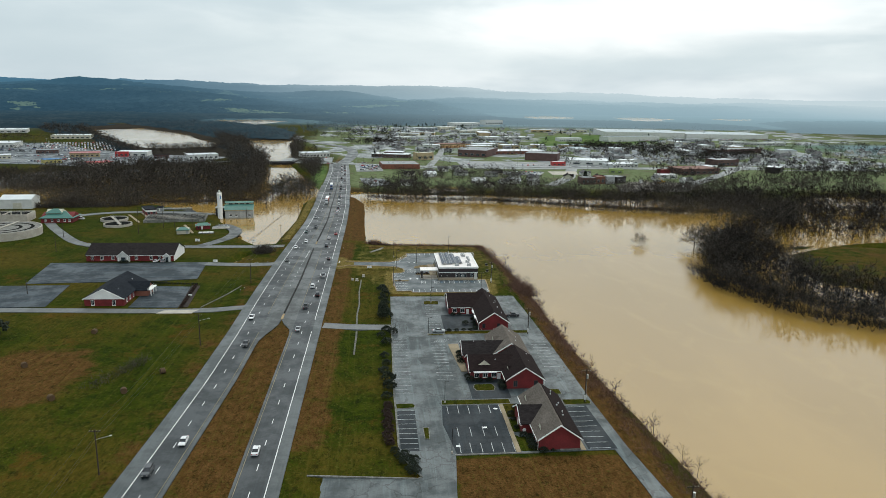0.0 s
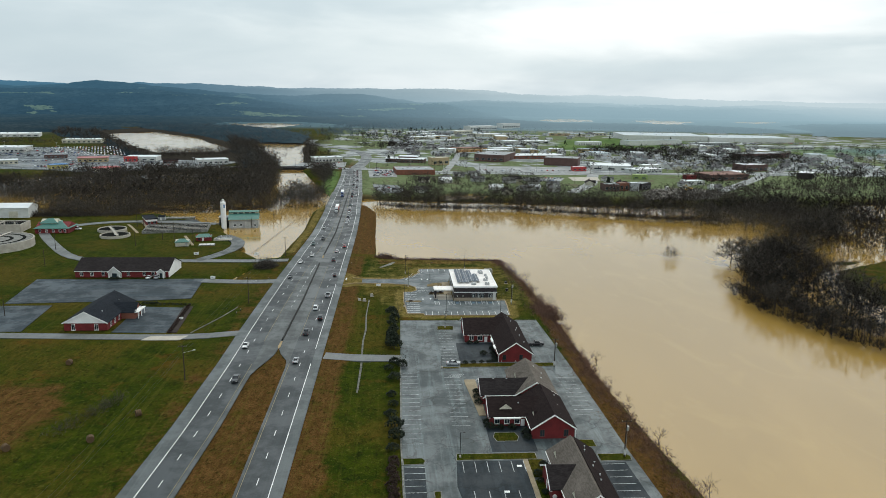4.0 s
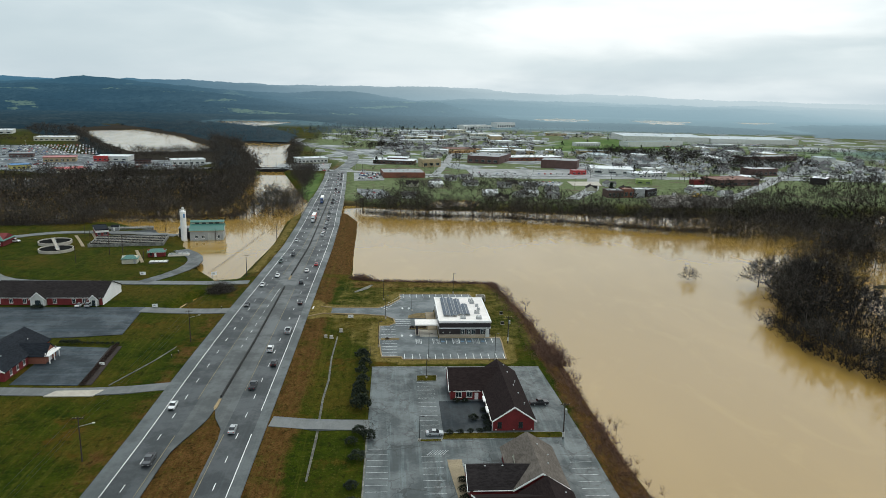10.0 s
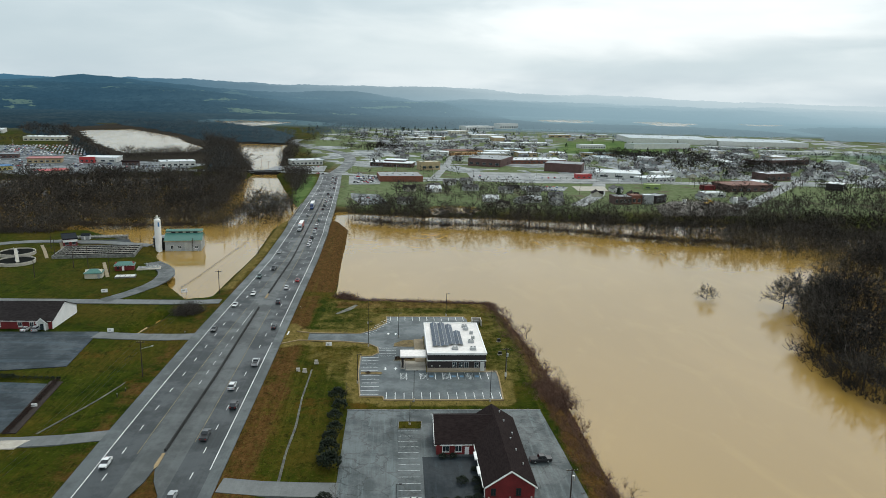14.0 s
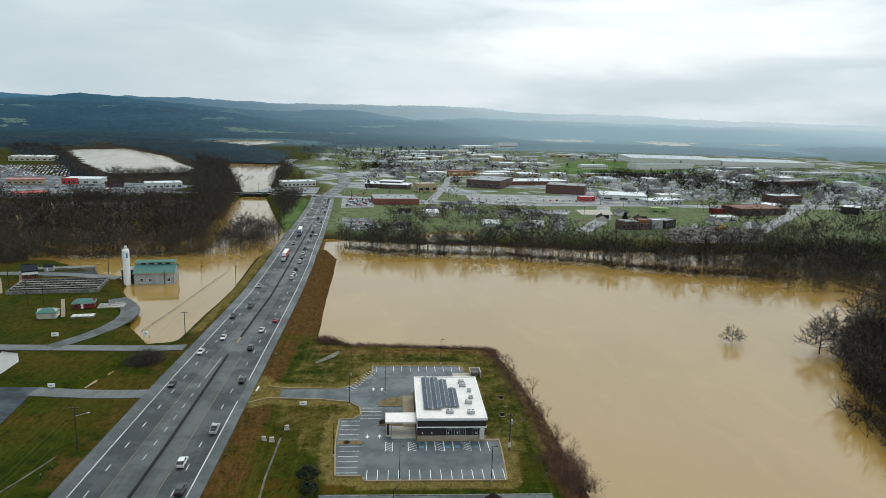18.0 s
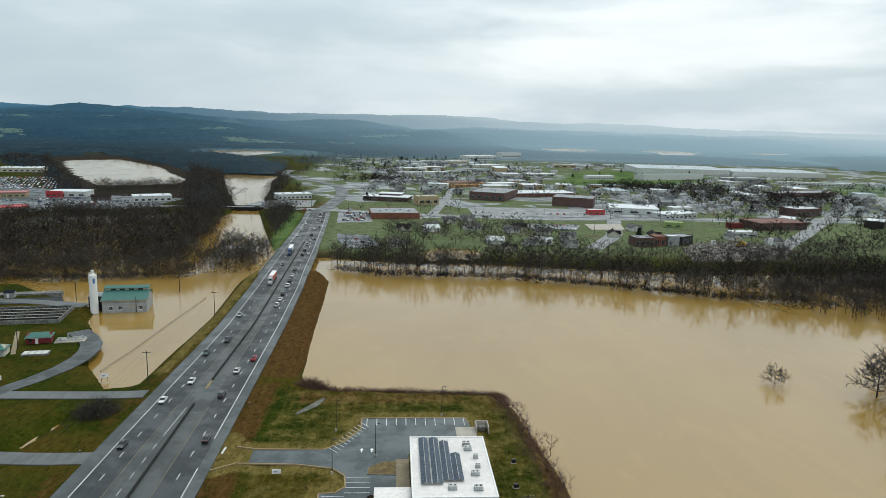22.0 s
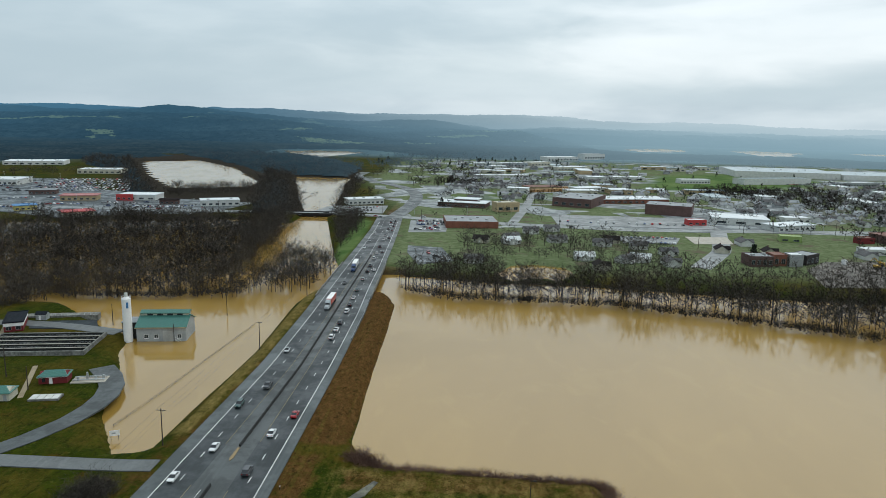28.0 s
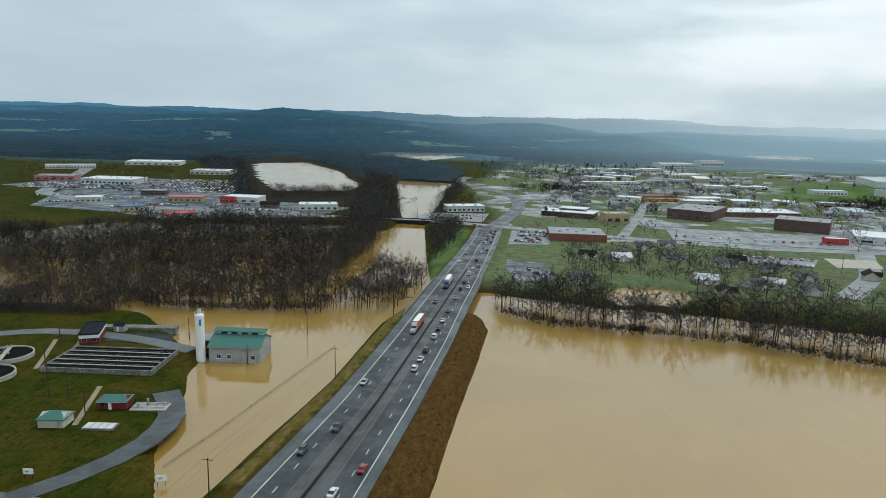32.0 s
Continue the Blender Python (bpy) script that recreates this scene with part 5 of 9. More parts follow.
roof_bits(a, [(48.6, 276, 4.9), (48.0, 281, 5.3), (49.1, 285, 4.6), (47.6, 290, 5.6), (47.2, 295, 5.8), (49.3, 270, 4.5)])
part("downpipe", rod((39.35, 263.05, 0.1), (39.35, 263.05, 3.0), 0.08, 0.08), M["white"], a)

b = thing("office_building", "dark red brick office with two gabled blocks and two shingled wings", "building", group="red offices")
block(b, 40.7, 52.2, 207.8, 227.5, 3.2, 7.0, "y", "brick_red", "shingle_dark", base=G)
block(b, 30.2, 46.4, 215.4, 227.0, 3.2, 6.2, "x", "brick_red", "shingle_dark", base=G)
block(b, 39.7, 51.9, 229.4, 248.2, 3.2, 7.0, "y", "brick_red", "shingle_brown", base=G, roof_label="weathered grey-brown shingles")
block(b, 29.6, 45.6, 229.7, 240.2, 3.2, 6.0, "x", "brick_red", "shingle_black", base=G)
gable_trim(b, 40.7, 52.2, 207.26, 3.2, 7.0)
gable_trim(b, 39.7, 51.9, 228.86, 3.2, 7.0)
wing_end(b, 30.2, 215.4, 227.0, 3.2, 6.2)
wing_end(b, 29.6, 229.7, 240.2, 3.2, 6.0)
gutter(b, 31.0, 40.0, 214.8, 3.0)
gutter(b, 30.3, 39.2, 229.1, 3.0)
gutter(b, 207.8, 215, 40.1, 3.0, "y")
part("gutter", box(31.2, 38.6, 214.1, 214.75, 2.75, 3.05), M["white"], b)
dormer(b, 34.8, 217.2, 3.95, 5.0, "shingle_dark")
dormer(b, 42.0, 214.0, 4.05, 2.8, "shingle_dark", "w")
dormer(b, 41.2, 240.0, 4.15, 4.2, "shingle_brown", "w")
for x in (43.4, 49.9):
    window(b, x, 207.8, 0.8, 1.1, 1.8, frame="brick_brown")
for x in (32.2, 35.0, 37.8):
    window(b, x, 215.4, 0.9, 1.4, 1.5)
for y in (211, 217, 223, 232, 238, 244):
    window(b, 52.2 if y < 228 else 51.9, y, 0.9, 1.2, 1.5, "e")
door(b, 39.4, 215.4, G, 1.1, 2.1)
roof_bits(b, [(49.0, 212, 4.9), (49.6, 218, 4.6), (48.2, 222, 5.4), (50.2, 225, 4.4), (48.6, 236, 5.2), (49.6, 241, 4.6), (47.6, 244, 5.8), (33.5, 234.6, 5.6), (37.6, 234.6, 5.6), (38.6, 219, 5.0)])
part("downpipe", rod((52.45, 207.6, 0.1), (52.45, 207.6, 3.0), 0.08, 0.08), M["white"], b)

c3 = thing("office_building", "dark red brick office with weathered brown shingle roof and dormers", "building", group="red offices")
block(c3, 42.3, 53.3, 169.3, 195.3, 3.2, 7.0, "y", "brick_red", "shingle_brown", base=G, roof_label="weathered grey-brown shingles")
block(c3, 39.6, 47.5, 178.4, 188.6, 3.2, 6.0, "x", "brick_red", "shingle_black", base=G)
r = bmesh.new()
quad_slab(r, [(53.85, 168.75, 3.03), (53.85, 195.85, 3.03), (48.6, 195.85, 6.66), (48.6, 168.75, 6.66)], 0.26)
part("east_slope", r, M["shingle_dark"], c3, "darker shingles over the east slope")
gable_trim(c3, 42.3, 53.3, 168.76, 3.2, 7.0)
wing_end(c3, 39.6, 178.4, 188.6, 3.2, 6.0)
gutter(c3, 169, 178, 41.7, 3.0, "y")
gutter(c3, 189, 195.5, 41.7, 3.0, "y")
dormer(c3, 43.4, 173.4, 3.95, 3.6, "shingle_brown", "w")
dormer(c3, 43.2, 191.6, 3.85, 3.6, "shingle_brown", "w")
part("arch_window", rod((40.3, 178.36, 1.2), (40.3, 178.2, 1.2), 0.5, 0.5, 12), M["white"], c3)
for y in (172.5, 175.6, 190.5, 193.5):
    window(c3, 42.3, y, 0.9, 1.1, 1.5, "w")
for y in (173, 179, 185, 191):
    window(c3, 53.3, y, 0.9, 1.2, 1.5, "e")
door(c3, 39.6, 183.5, G, 1.2, 2.1, "w")
part("downpipe", rod((42.05, 169.1, 0.1), (42.05, 169.1, 3.0), 0.08, 0.08), M["white"], c3)
part("step", box(48.0, 53.2, 168.7, 169.25, 0.0, 0.25), M["concrete_dark"], c3)
roof_bits(c3, [(50.4, 177, 5.6), (51.0, 180, 5.2), (50.2, 183, 5.7), (51.4, 186, 4.9), (50.0, 190, 5.9), (50.8, 193, 5.3)])

# -- the bank on the point
k = thing("bank_building", "white-roofed bank with dark brick bands, canopy and rooftop solar array", "building")
part("wall", box(29.8, 49.0, 337.8, 368.2, 1.1, 5.6), M["dark_brick"], k, "near-black brick wall")
part("base_course", box(29.7, 49.1, 337.7, 368.3, 0.1, 1.1), M["stone_base"], k, "buff stone base course")
for z0, z1 in ((3.45, 3.75), (5.6, 5.85)):
    part("band", box(29.65, 49.15, 337.65, 368.35, z0, z1), M["white"], k, "pale stone band")
part("parapet", box(29.5, 49.3, 337.5, 368.5, 5.85, 6.15), M["membrane"], k)
part("roof_deck", box(29.9, 48.9, 337.9, 368.1, 6.15, 6.2), M["membrane"], k, "white roof membrane")
for x0, x1, y0, y1 in ((29.5, 49.3, 337.5, 337.9), (29.5, 49.3, 368.1, 368.5), (29.5, 29.9, 337.9, 368.1), (48.9, 49.3, 337.9, 368.1)):
    part("coping", box(x0, x1, y0, y1, 6.151, 6.42), M["white"], k)
for x in (38.6, 40.8, 42.6, 46.0):
    window(k, x, 337.8, 1.15, 1.2, 1.9, frame="metal", sill=False)
part("door_bay", box(47.2, 48.5, 337.3, 337.8, 0.1, 3.2), M["offwhite"], k)
for y in (345, 349, 353, 357, 361, 365):
    window(k, 29.8, y, 1.2, 1.8, 2.0, "w", "metal", sill=False)
for y in (343, 350, 357, 364):
    window(k, 49.0, y, 1.2, 1.4, 1.9, "e", "metal", sill=False)
for x in (31.2, 33.8, 38.4, 41.0, 46.2):
    part("wall_lamp", box(x - 0.15, x + 0.15, 337.45, 337.64, 1.7, 2.2), M["lamp_glass"], k)
cp = part("canopy", box(20.8, 29.5, 339.6, 345.8, 3.9, 4.4, 0.05), M["membrane"], k, "white flat drive-through canopy")
for x, y in ((21.6, 340.3), (21.6, 345.0)):
    part("canopy_column", box(x - 0.35, x + 0.35, y - 0.35, y + 0.35, 0.1, 3.9), M["dark_brick"], cp)
part("teller_island", box(21.0, 22.4, 339.2, 346.4, 0.1, 0.3, 0.03), M["concrete"], k)
part("pad", box(22.6, 29.4, 338.2, 346.2, 0.06, 0.11), M["concrete"], k, "pale concrete under the canopy")


def solar_row(parent, x, y0, y1, w=2.4):
    """A row of panels in shallow ridges."""
    n = int((y1 - y0) / 1.7)
    for i in range(n):
        y = y0 + i * 1.7
        for s in (-1, 1):
            bm = bmesh.new()
            q = [(x + s * 0.08, y, 7.05), (x + s * w / 2, y, 6.6), (x + s * w / 2, y + 1.56, 6.6), (x + s * 0.08, y + 1.56, 7.05)]
            quad_slab(bm, q, 0.05)
            part("solar_panel", bm, M["solar"], parent)
    under = bmesh.new()
    for s in (-1, 1):
        quad_slab(under, [(x, y0 - 0.06, 7.0), (x + s * (w / 2 + 0.06), y0 - 0.06, 6.55), (x + s * (w / 2 + 0.06), y0 + n * 1.7, 6.55), (x, y0 + n * 1.7, 7.0)], 0.03)
    part("panel_frame", under, M["offwhite"], parent, "pale aluminium frame")
    rail = bmesh.new()
    for yy in np.arange(y0 + 0.5, y1, 2.1):
        add_box(rail, x - w / 2, x + w / 2, yy - 0.04, yy + 0.04, 6.44, 6.5)
        add_box(rail, x - 0.04, x + 0.04, yy - 0.04, yy + 0.04, 6.5, 7.03)
        for s in (-1, 1):
            add_box(rail, x + s * w / 2 - 0.04, x + s * w / 2 + 0.04, yy - 0.04, yy + 0.04, 6.2, 6.6)
    part("rack", rail, M["metal"], parent)


sol = thing("solar_array", "dark blue solar panels in four ridged rows on the bank roof", "solar panels")
for x, y0, y1 in ((33.0, 343.2, 367.0), (35.7, 343.2, 367.0), (38.3, 344.6, 366.6), (40.8, 344.6, 358.6)):
    solar_row(sol, x, y0, y1)


def roof_unit(x, y, w, d, h, z=6.2, group="bank roof units"):
    u = thing("roof_unit", "grey metal air conditioning unit on the white roof", "air conditioner", (x, y, z), group=group)
    part("casing", box(-w / 2, w / 2, -d / 2, d / 2, 0.15, h, 0.04), M["metal"], u)
    part("skid", box(-w / 2 - 0.05, w / 2 + 0.05, -d / 2 - 0.05, d / 2 + 0.05, 0.0, 0.149), M["grey_roof"], u)
    for s in (-0.25, 0.25):
        part("fan_guard", rod((s * w, 0, h), (s * w, 0, h + 0.08), min(w, d) * 0.2, min(w, d) * 0.18, 10), M["black_metal"], u)


for x, y, w, d in ((44.2, 363.6, 1.9, 1.3), (44.4, 361.0, 1.9, 1.3), (46.0, 356.6, 1.2, 0.9), (46.0, 351.6, 1.2, 0.8), (45.0, 348.0, 1.9, 1.4), (39.0, 341.6, 2.0, 1.5), (45.0, 341.2, 2.0, 1.5)):
    roof_unit(x, y, w, d, 1.0)
en = thing("bin_enclosure", "buff block bin enclosure beside the bank lot", "enclosure")
for x0, x1, y0, y1 in ((49.4, 53.2, 388.0, 388.3), (49.4, 49.7, 383.6, 388.0), (52.9, 53.2, 383.6, 388.0)):
    part("wall", box(x0, x1, y0, y1, -0.1, 2.0), M["concrete"], en)
part("bin", box(50.3, 52.3, 385.2, 387.0, 0.0, 1.3, 0.05), M["concrete_dark"], en, "dull grey waste bin")
slab("pad", [(43.5, 379.5), (49.4, 379.5), (49.4, 388), (43.5, 388)], M["concrete"], "pale concrete pad", 0.085)

# -- the long red hall and the red hall with the slate roof, west of the highway
h = thing("church_hall", "long red brick hall with black roof and white porch gables", "building")
block(h, -152.6, -108, 378.6, 398.5, 3.4, 7.6, "x", "brick_red", "shingle_black", base=0.0)
for s, x in ((-1, -152.75), (1, -107.85)):
    bm = bmesh.new()
    tri = [(x, 378.2, 3.2), (x, 398.9, 3.2), (x, 388.55, 7.55)]
    f = [bm.verts.new(p) for p in tri]
    g = [bm.verts.new((p[0] - s * 0.1, p[1], p[2])) for p in tri]
    bm.faces.new(f), bm.faces.new(g[::-1])
    for i in range(3):
        bm.faces.new((f[i], f[(i + 1) % 3], g[(i + 1) % 3], g[i]))
    bmesh.ops.recalc_face_normals(bm, faces=bm.faces)
    part("gable_face", bm, M["white"], h, "white boarded gable")
part("end_wall", box(-108.0, -107.82, 378.4, 398.7, 0.0, 3.2), M["white"], h, "white painted end wall")
gutter(h, -152.6, -108, 378.0, 3.2)
for x, hw, hi in ((-133.4, 3.0, 5.7), (-111.2, 1.7, 4.6)):
    block(h, x - hw, x + hw, 377.2, 384, 3.0, hi, "y", "offwhite", "shingle_black", 0.4)
    gable_trim(h, x - hw, x + hw, 376.75, 3.0, hi, 0.4)
    door(h, x, 377.2, 0.0, hw * 0.75, 2.4, mat="glass")
    for s in (-1, 1):
        part("porch_column", rod((x + s * hw * 0.8, 376.7, 0.0), (x + s * hw * 0.8, 376.7, 2.9), 0.18, 0.18, 8), M["white"], h)
for x in (-149.5, -144.6, -139.2, -127.2, -119.6, -115.4):
    window(h, x, 378.6, 0.9, 1.3, 1.7)
for y in (383, 388.5, 394):
    window(h, -152.6, y, 0.9, 1.3, 1.6, "w")

o = thing("office_building", "red brick office with slate-grey gable roof and white gables", "building")
block(o, -122.4, -106.4, 299.4, 328.4, 3.2, 7.4, "y", "brick_red", "shingle_slate", base=0.0)
bm = bmesh.new()
tri = [(-122.9, 299.2, 2.95), (-105.9, 299.2, 2.95), (-114.4, 299.2, 7.3)]
f = [bm.verts.new(p) for p in tri]
g = [bm.verts.new((p[0], p[1] + 0.12, p[2])) for p in tri]
bm.faces.new(f), bm.faces.new(g[::-1])
for i in range(3):
    bm.faces.new((f[i], f[(i + 1) % 3], g[(i + 1) % 3], g[i]))
bmesh.ops.recalc_face_normals(bm, faces=bm.faces)
part("gable_face", bm, M["white"], o, "white boarded gable")
gable_trim(o, -122.4, -106.4, 298.86, 3.2, 7.4)
block(o, -110, -101.0, 313.6, 321.0, 2.8, 5.8, "x", "brick_orange", "shingle_slate", 0.4)
part("gable_face", box(-100.98, -100.85, 313.6, 321.0, 2.5, 3.6), M["white"], o)
for x in (-119.0, -110.4):
    window(o, x, 299.4, 0.3, 1.2, 2.2)
for y in (303, 307, 311, 324):
    window(o, -106.4, y, 0.8, 1.1, 1.7, "e")
for y in (313.9, 317.3, 320.7):
    part("porch_column", rod((-99.8, y, 0.0), (-99.8, y, 2.7), 0.2, 0.2, 8), M["white"], o)
part("porch_roof", box(-101.0, -99.4, 313.2, 321.4, 2.701, 2.95), M["white"], o)
door(o, -101.0, 317.3, 0.0, 1.6, 2.2, "e")
roof_bits(o, [(-110.5, 306, 5.4), (-110.2, 322, 5.3)])


# -- water works
def flat_building(name, x, y, w, d, hgt, turn, wall, roof_mat, label, category="building", bays=0, over=0.0, group="", base=0.0, door_mat=None, units=0):
    """A flat-roofed block with a parapet, windows along its front and units on its roof."""
    ob = thing(name, label, category, (x, y, base), turn, group)
    part("wall", box(-w / 2, w / 2, 0, d, 0, hgt), M[wall], ob)
    part("roof", box(-w / 2 - over, w / 2 + over, -over, d + over, hgt, hgt + 0.22), M[roof_mat], ob)
    for x0, x1, y0, y1 in ((-w / 2 - over, w / 2 + over, -over - 0.02, -over + 0.3), (-w / 2 - over, w / 2 + over, d + over - 0.3, d + over + 0.02),
                           (-w / 2 - over - 0.02, -w / 2 - over + 0.3, -over + 0.3, d + over - 0.3), (w / 2 + over - 0.3, w / 2 + over + 0.02, -over + 0.3, d + over - 0.3)):
        part("parapet", box(x0, x1, y0, y1, hgt + 0.001, hgt + 0.5), M[roof_mat if over else wall], ob)
    for i in range(bays if y < 1250 or "hall" not in name else 0):
        wx = -w / 2 + (i + 0.5) * w / bays
        window(ob, wx, 0, hgt * 0.22, w / bays * 0.5, hgt * (0.45 if y < 720 else 0.3), sill=False, frame="metal")
    for i in range(units):
        ux, uy = -w * 0.3 + i * w * 0.6 / max(1, units - 1), d * (0.35 + 0.25 * (i % 2))
        part("roof_unit", box(ux - 1.2, ux + 1.2, uy - 0.9, uy + 0.9, hgt + 0.221, hgt + 1.3, 0.05), M["metal"], ob)
    return ob


gb = thing("pump_house", "flooded pump house with green metal roof and grey block walls", "building", (-101, 518.0, -0.8), 8)
part("wall", gable_body(-9.8, 9.8, 2.0, 16.5, 4.4, 7.4, "x", -4.2), M["grey"], gb)
part("roof", add_gable_roof(bmesh.new(), -9.8, 9.8, 2.0, 16.5, 4.4, 7.6, "x", 0.5), M["green_roof"], gb, "green standing-seam metal roof")
part("clerestory", box(-9.6, 9.6, 8.6, 12.4, 6.6, 8.6), M["cream"], gb)
part("upper_roof", add_gable_roof(bmesh.new(), -9.8, 9.8, 8.4, 12.8, 8.5, 9.3, "x", 0.3), M["green_roof"], gb)
for x in (-6, -2, 2, 6):
    part("louvre", box(x - 1.2, x + 1.2, 8.5, 8.6, 7.3, 8.2), M["black_metal"], gb)
part("fascia", box(-10.3, 10.3, 1.35, 1.5, 4.0, 4.3), M["tan"], gb)
part("roller_door", box(0.8, 4.4, 1.92, 2.0, -4, 2.6), M["metal"], gb)
for x in (-6.0, -2.0, 7.2):
    window(gb, x, 2.0, -0.3, 1.5, 1.6)
part("stair_rail", add_rod(rod((5.6, 1.2, 0.4), (8.8, 1.2, -2.0), 0.05, 0.05), (5.6, 1.2, -0.6), (8.8, 1.2, -3.0), 0.06, 0.06), M["white"], gb)
part("annex", box(-16.6, -10.4, 6.0, 13.5, -4.2, 5.2), M["barrier"], gb, "dark steel annex")
part("annex_roof", box(-16.9, -10.3, 5.7, 13.8, 5.2, 5.5), M["grey_roof"], gb)
part("platform", box(-9.5, -5.6, 0.4, 1.9, -3.4, -2.1), M["concrete_dark"], gb)

silo = thing("lime_silo", "tall white steel silo standing in flood water with a blue mark", "silo", (-114.3, 518.4, 0))
part("shell", rod((0, 0, -3.4), (0, 0, 15.6), 1.75, 1.75, 24), M["white"], silo, smooth=False)
part("dome", rod((0, 0, 15.601), (0, 0, 16.4), 1.75, 0.7, 24), M["white"], silo)
part("filter_box", rod((0, 0, 16.401), (0, 0, 18.0), 0.65, 0.65, 12), M["offwhite"], silo)
hr = bmesh.new()
for i in range(10):
    t0, t1 = 2 * math.pi * i / 10, 2 * math.pi * (i + 1) / 10
    add_rod(hr, (1.7 * math.cos(t0), 1.7 * math.sin(t0), 15.6), (1.7 * math.cos(t0), 1.7 * math.sin(t0), 16.7), 0.04, 0.04, 4)
    add_rod(hr, (1.7 * math.cos(t0), 1.7 * math.sin(t0), 16.7), (1.7 * math.cos(t1), 1.7 * math.sin(t1), 16.7), 0.04, 0.04, 4)
part("guard_rail", hr, M["white"], silo)
part("mark", box(0.55, 1.45, -1.62, -1.3, 12.0, 14.4), M["blue_roof"], silo, "blue mark on the shell")
ld = bmesh.new()
for s in (-0.22, 0.22):
    add_rod(ld, (-1.85, s, -2.6), (-1.85, s, 16.2), 0.035, 0.035, 4)
for i in range(40):
    add_rod(ld, (-1.85, -0.22, -2.2 + i * 0.45), (-1.85, 0.22, -2.2 + i * 0.45), 0.02, 0.02, 4)
part("ladder", ld, M["metal"], silo)


def basin(x, y, w, d, turn):
    ob = thing("settling_basin", "long stained concrete settling basin with walkways and dark water", "basin", (x, y, 0), turn)
    for x0, x1, y0, y1 in ((-w / 2, w / 2, 0, 0.6), (-w / 2, w / 2, d - 0.6, d), (-w / 2, -w / 2 + 0.6, 0.6, d - 0.6), (w / 2 - 0.6, w / 2, 0.6, d - 0.6)):
        part("wall", box(x0, x1, y0, y1, -2.6, 1.6), M["concrete_dark"], ob)
    for i in range(1, 5):
        yy = d * i / 5
        part("walkway", box(-w / 2 + 0.6, w / 2 - 0.6, yy - 0.28, yy + 0.28, 1.3, 1.45), M["concrete"], ob, "weathered concrete walkway")
        rl = bmesh.new()
        for t in np.arange(-w / 2 + 1, w / 2, 2.5):
            add_rod(rl, (t, yy - 0.45, 1.45), (t, yy - 0.45, 2.2), 0.02, 0.02, 4)
        for zz in (1.8, 2.2):
            add_rod(rl, (-w / 2 + 0.6, yy - 0.45, zz), (w / 2 - 0.6, yy - 0.45, zz), 0.018, 0.018, 4)
        part("handrail", rl, M["metal"], ob)
    part("basin_water", box(-w / 2 + 0.6, w / 2 - 0.6, 0.6, d - 0.6, 0.0, 1.3), M["tank_dark"], ob, "dark still water")


basin(-139, 491.0, 40, 24, 9)
br = flat_building("control_house", -162.6, 518.6, 7, 17, 3.8, 27, "brick_red", "shingle_slate", "small red brick control house with white band and slate roof", bays=2, over=0.4)
part("band", box(-3.6, 3.6, -0.1, 17.1, 2.3, 3.6), M["white"], br)
g2 = thing("hut", "small red brick hut with green metal roof", "hut", (-113.8, 465.4, 0), 14)
block(g2, -4.4, 4.4, 0, 5.5, 2.6, 3.8, "x", "brick_red", "green_roof", 0.4, hip0=2.0, hip1=2.0)
part("fascia", box(-4.6, 4.6, -0.4, -0.3, 2.3, 2.55), M["white"], g2)
door(g2, -0.6, 0, 0, 1.0, 2.1)
window(g2, -2.8, 0, 0.9, 0.8, 1.1, frame="black_metal")
g3 = thing("shed", "pale block shed with green hipped roof", "shed", (-122.3, 449.6, 0), 11)
block(g3, -3.7, 3.7, 0, 6.0, 2.6, 3.9, "x", "cream", "green_roof", 0.4, hip0=2.6, hip1=2.6)
door(g3, 2.4, 0, 0, 1.0, 2.0, mat="grey")
mx = thing("pipe_gallery", "grey steel pump skid with pipes and rails on a concrete slab", "machinery", (-103, 470, 0), 12)
part("base_slab", box(-6, 5, -3, 2.5, -0.1, 0.35, 0.03), M["concrete"], mx)
for i, (x, y, hh) in enumerate(((-4, -1, 1.6), (-1.5, 0.5, 2.6), (1.5, -0.6, 1.8), (3.6, 0.6, 1.5))):
    part("pump", rod((x, y, 0.351), (x, y, hh), 0.45, 0.35, 10), M["metal"], mx)
for y in (-1.6, 1.4):
    part("pipe", rod((-5.6, y, 0.8), (4.6, y, 0.8), 0.22, 0.22, 8), M["metal"], mx)
hat = thing("tank_hatch", "row of pale hatch covers on a low concrete box", "hatch", (-109, 453.5, 0), 10)
part("box", box(-4.6, 4.6, -2.2, 2.2, -0.1, 0.5), M["concrete_dark"], hat)
for i in range(4):
    part("cover", box(-4.3 + i * 2.2, -2.4 + i * 2.2, -1.9, 1.9, 0.501, 0.62), M["offwhite"], hat)
def clarifier(x, y, r):
    cl = thing("clarifier", "round concrete clarifier tank with dark water", "tank", (x, y, 0), group="twin clarifiers")
    n = 32
    bm = bmesh.new()
    rings = [[bm.verts.new((r_ * math.cos(2 * math.pi * i / n), r_ * math.sin(2 * math.pi * i / n), z_)) for i in range(n)] for r_, z_ in ((r, -0.4), (r, 1.5), (r - 0.5, 1.5), (r - 0.5, 0.1))]
    for p_, q_ in zip(rings, rings[1:]):
        for i in range(n):
            bm.faces.new((p_[i], p_[(i + 1) % n], q_[(i + 1) % n], q_[i]))
    part("wall", bm, M["concrete"], cl)
    part("tank_water", rod((0, 0, -0.3), (0, 0, 1.0), r - 0.51, r - 0.51, n), M["tank_dark"], cl, "dark still water")
    part("scraper_column", rod((0, 0, 0.3), (0, 0, 1.55), 0.7, 0.6, 10), M["metal"], cl)


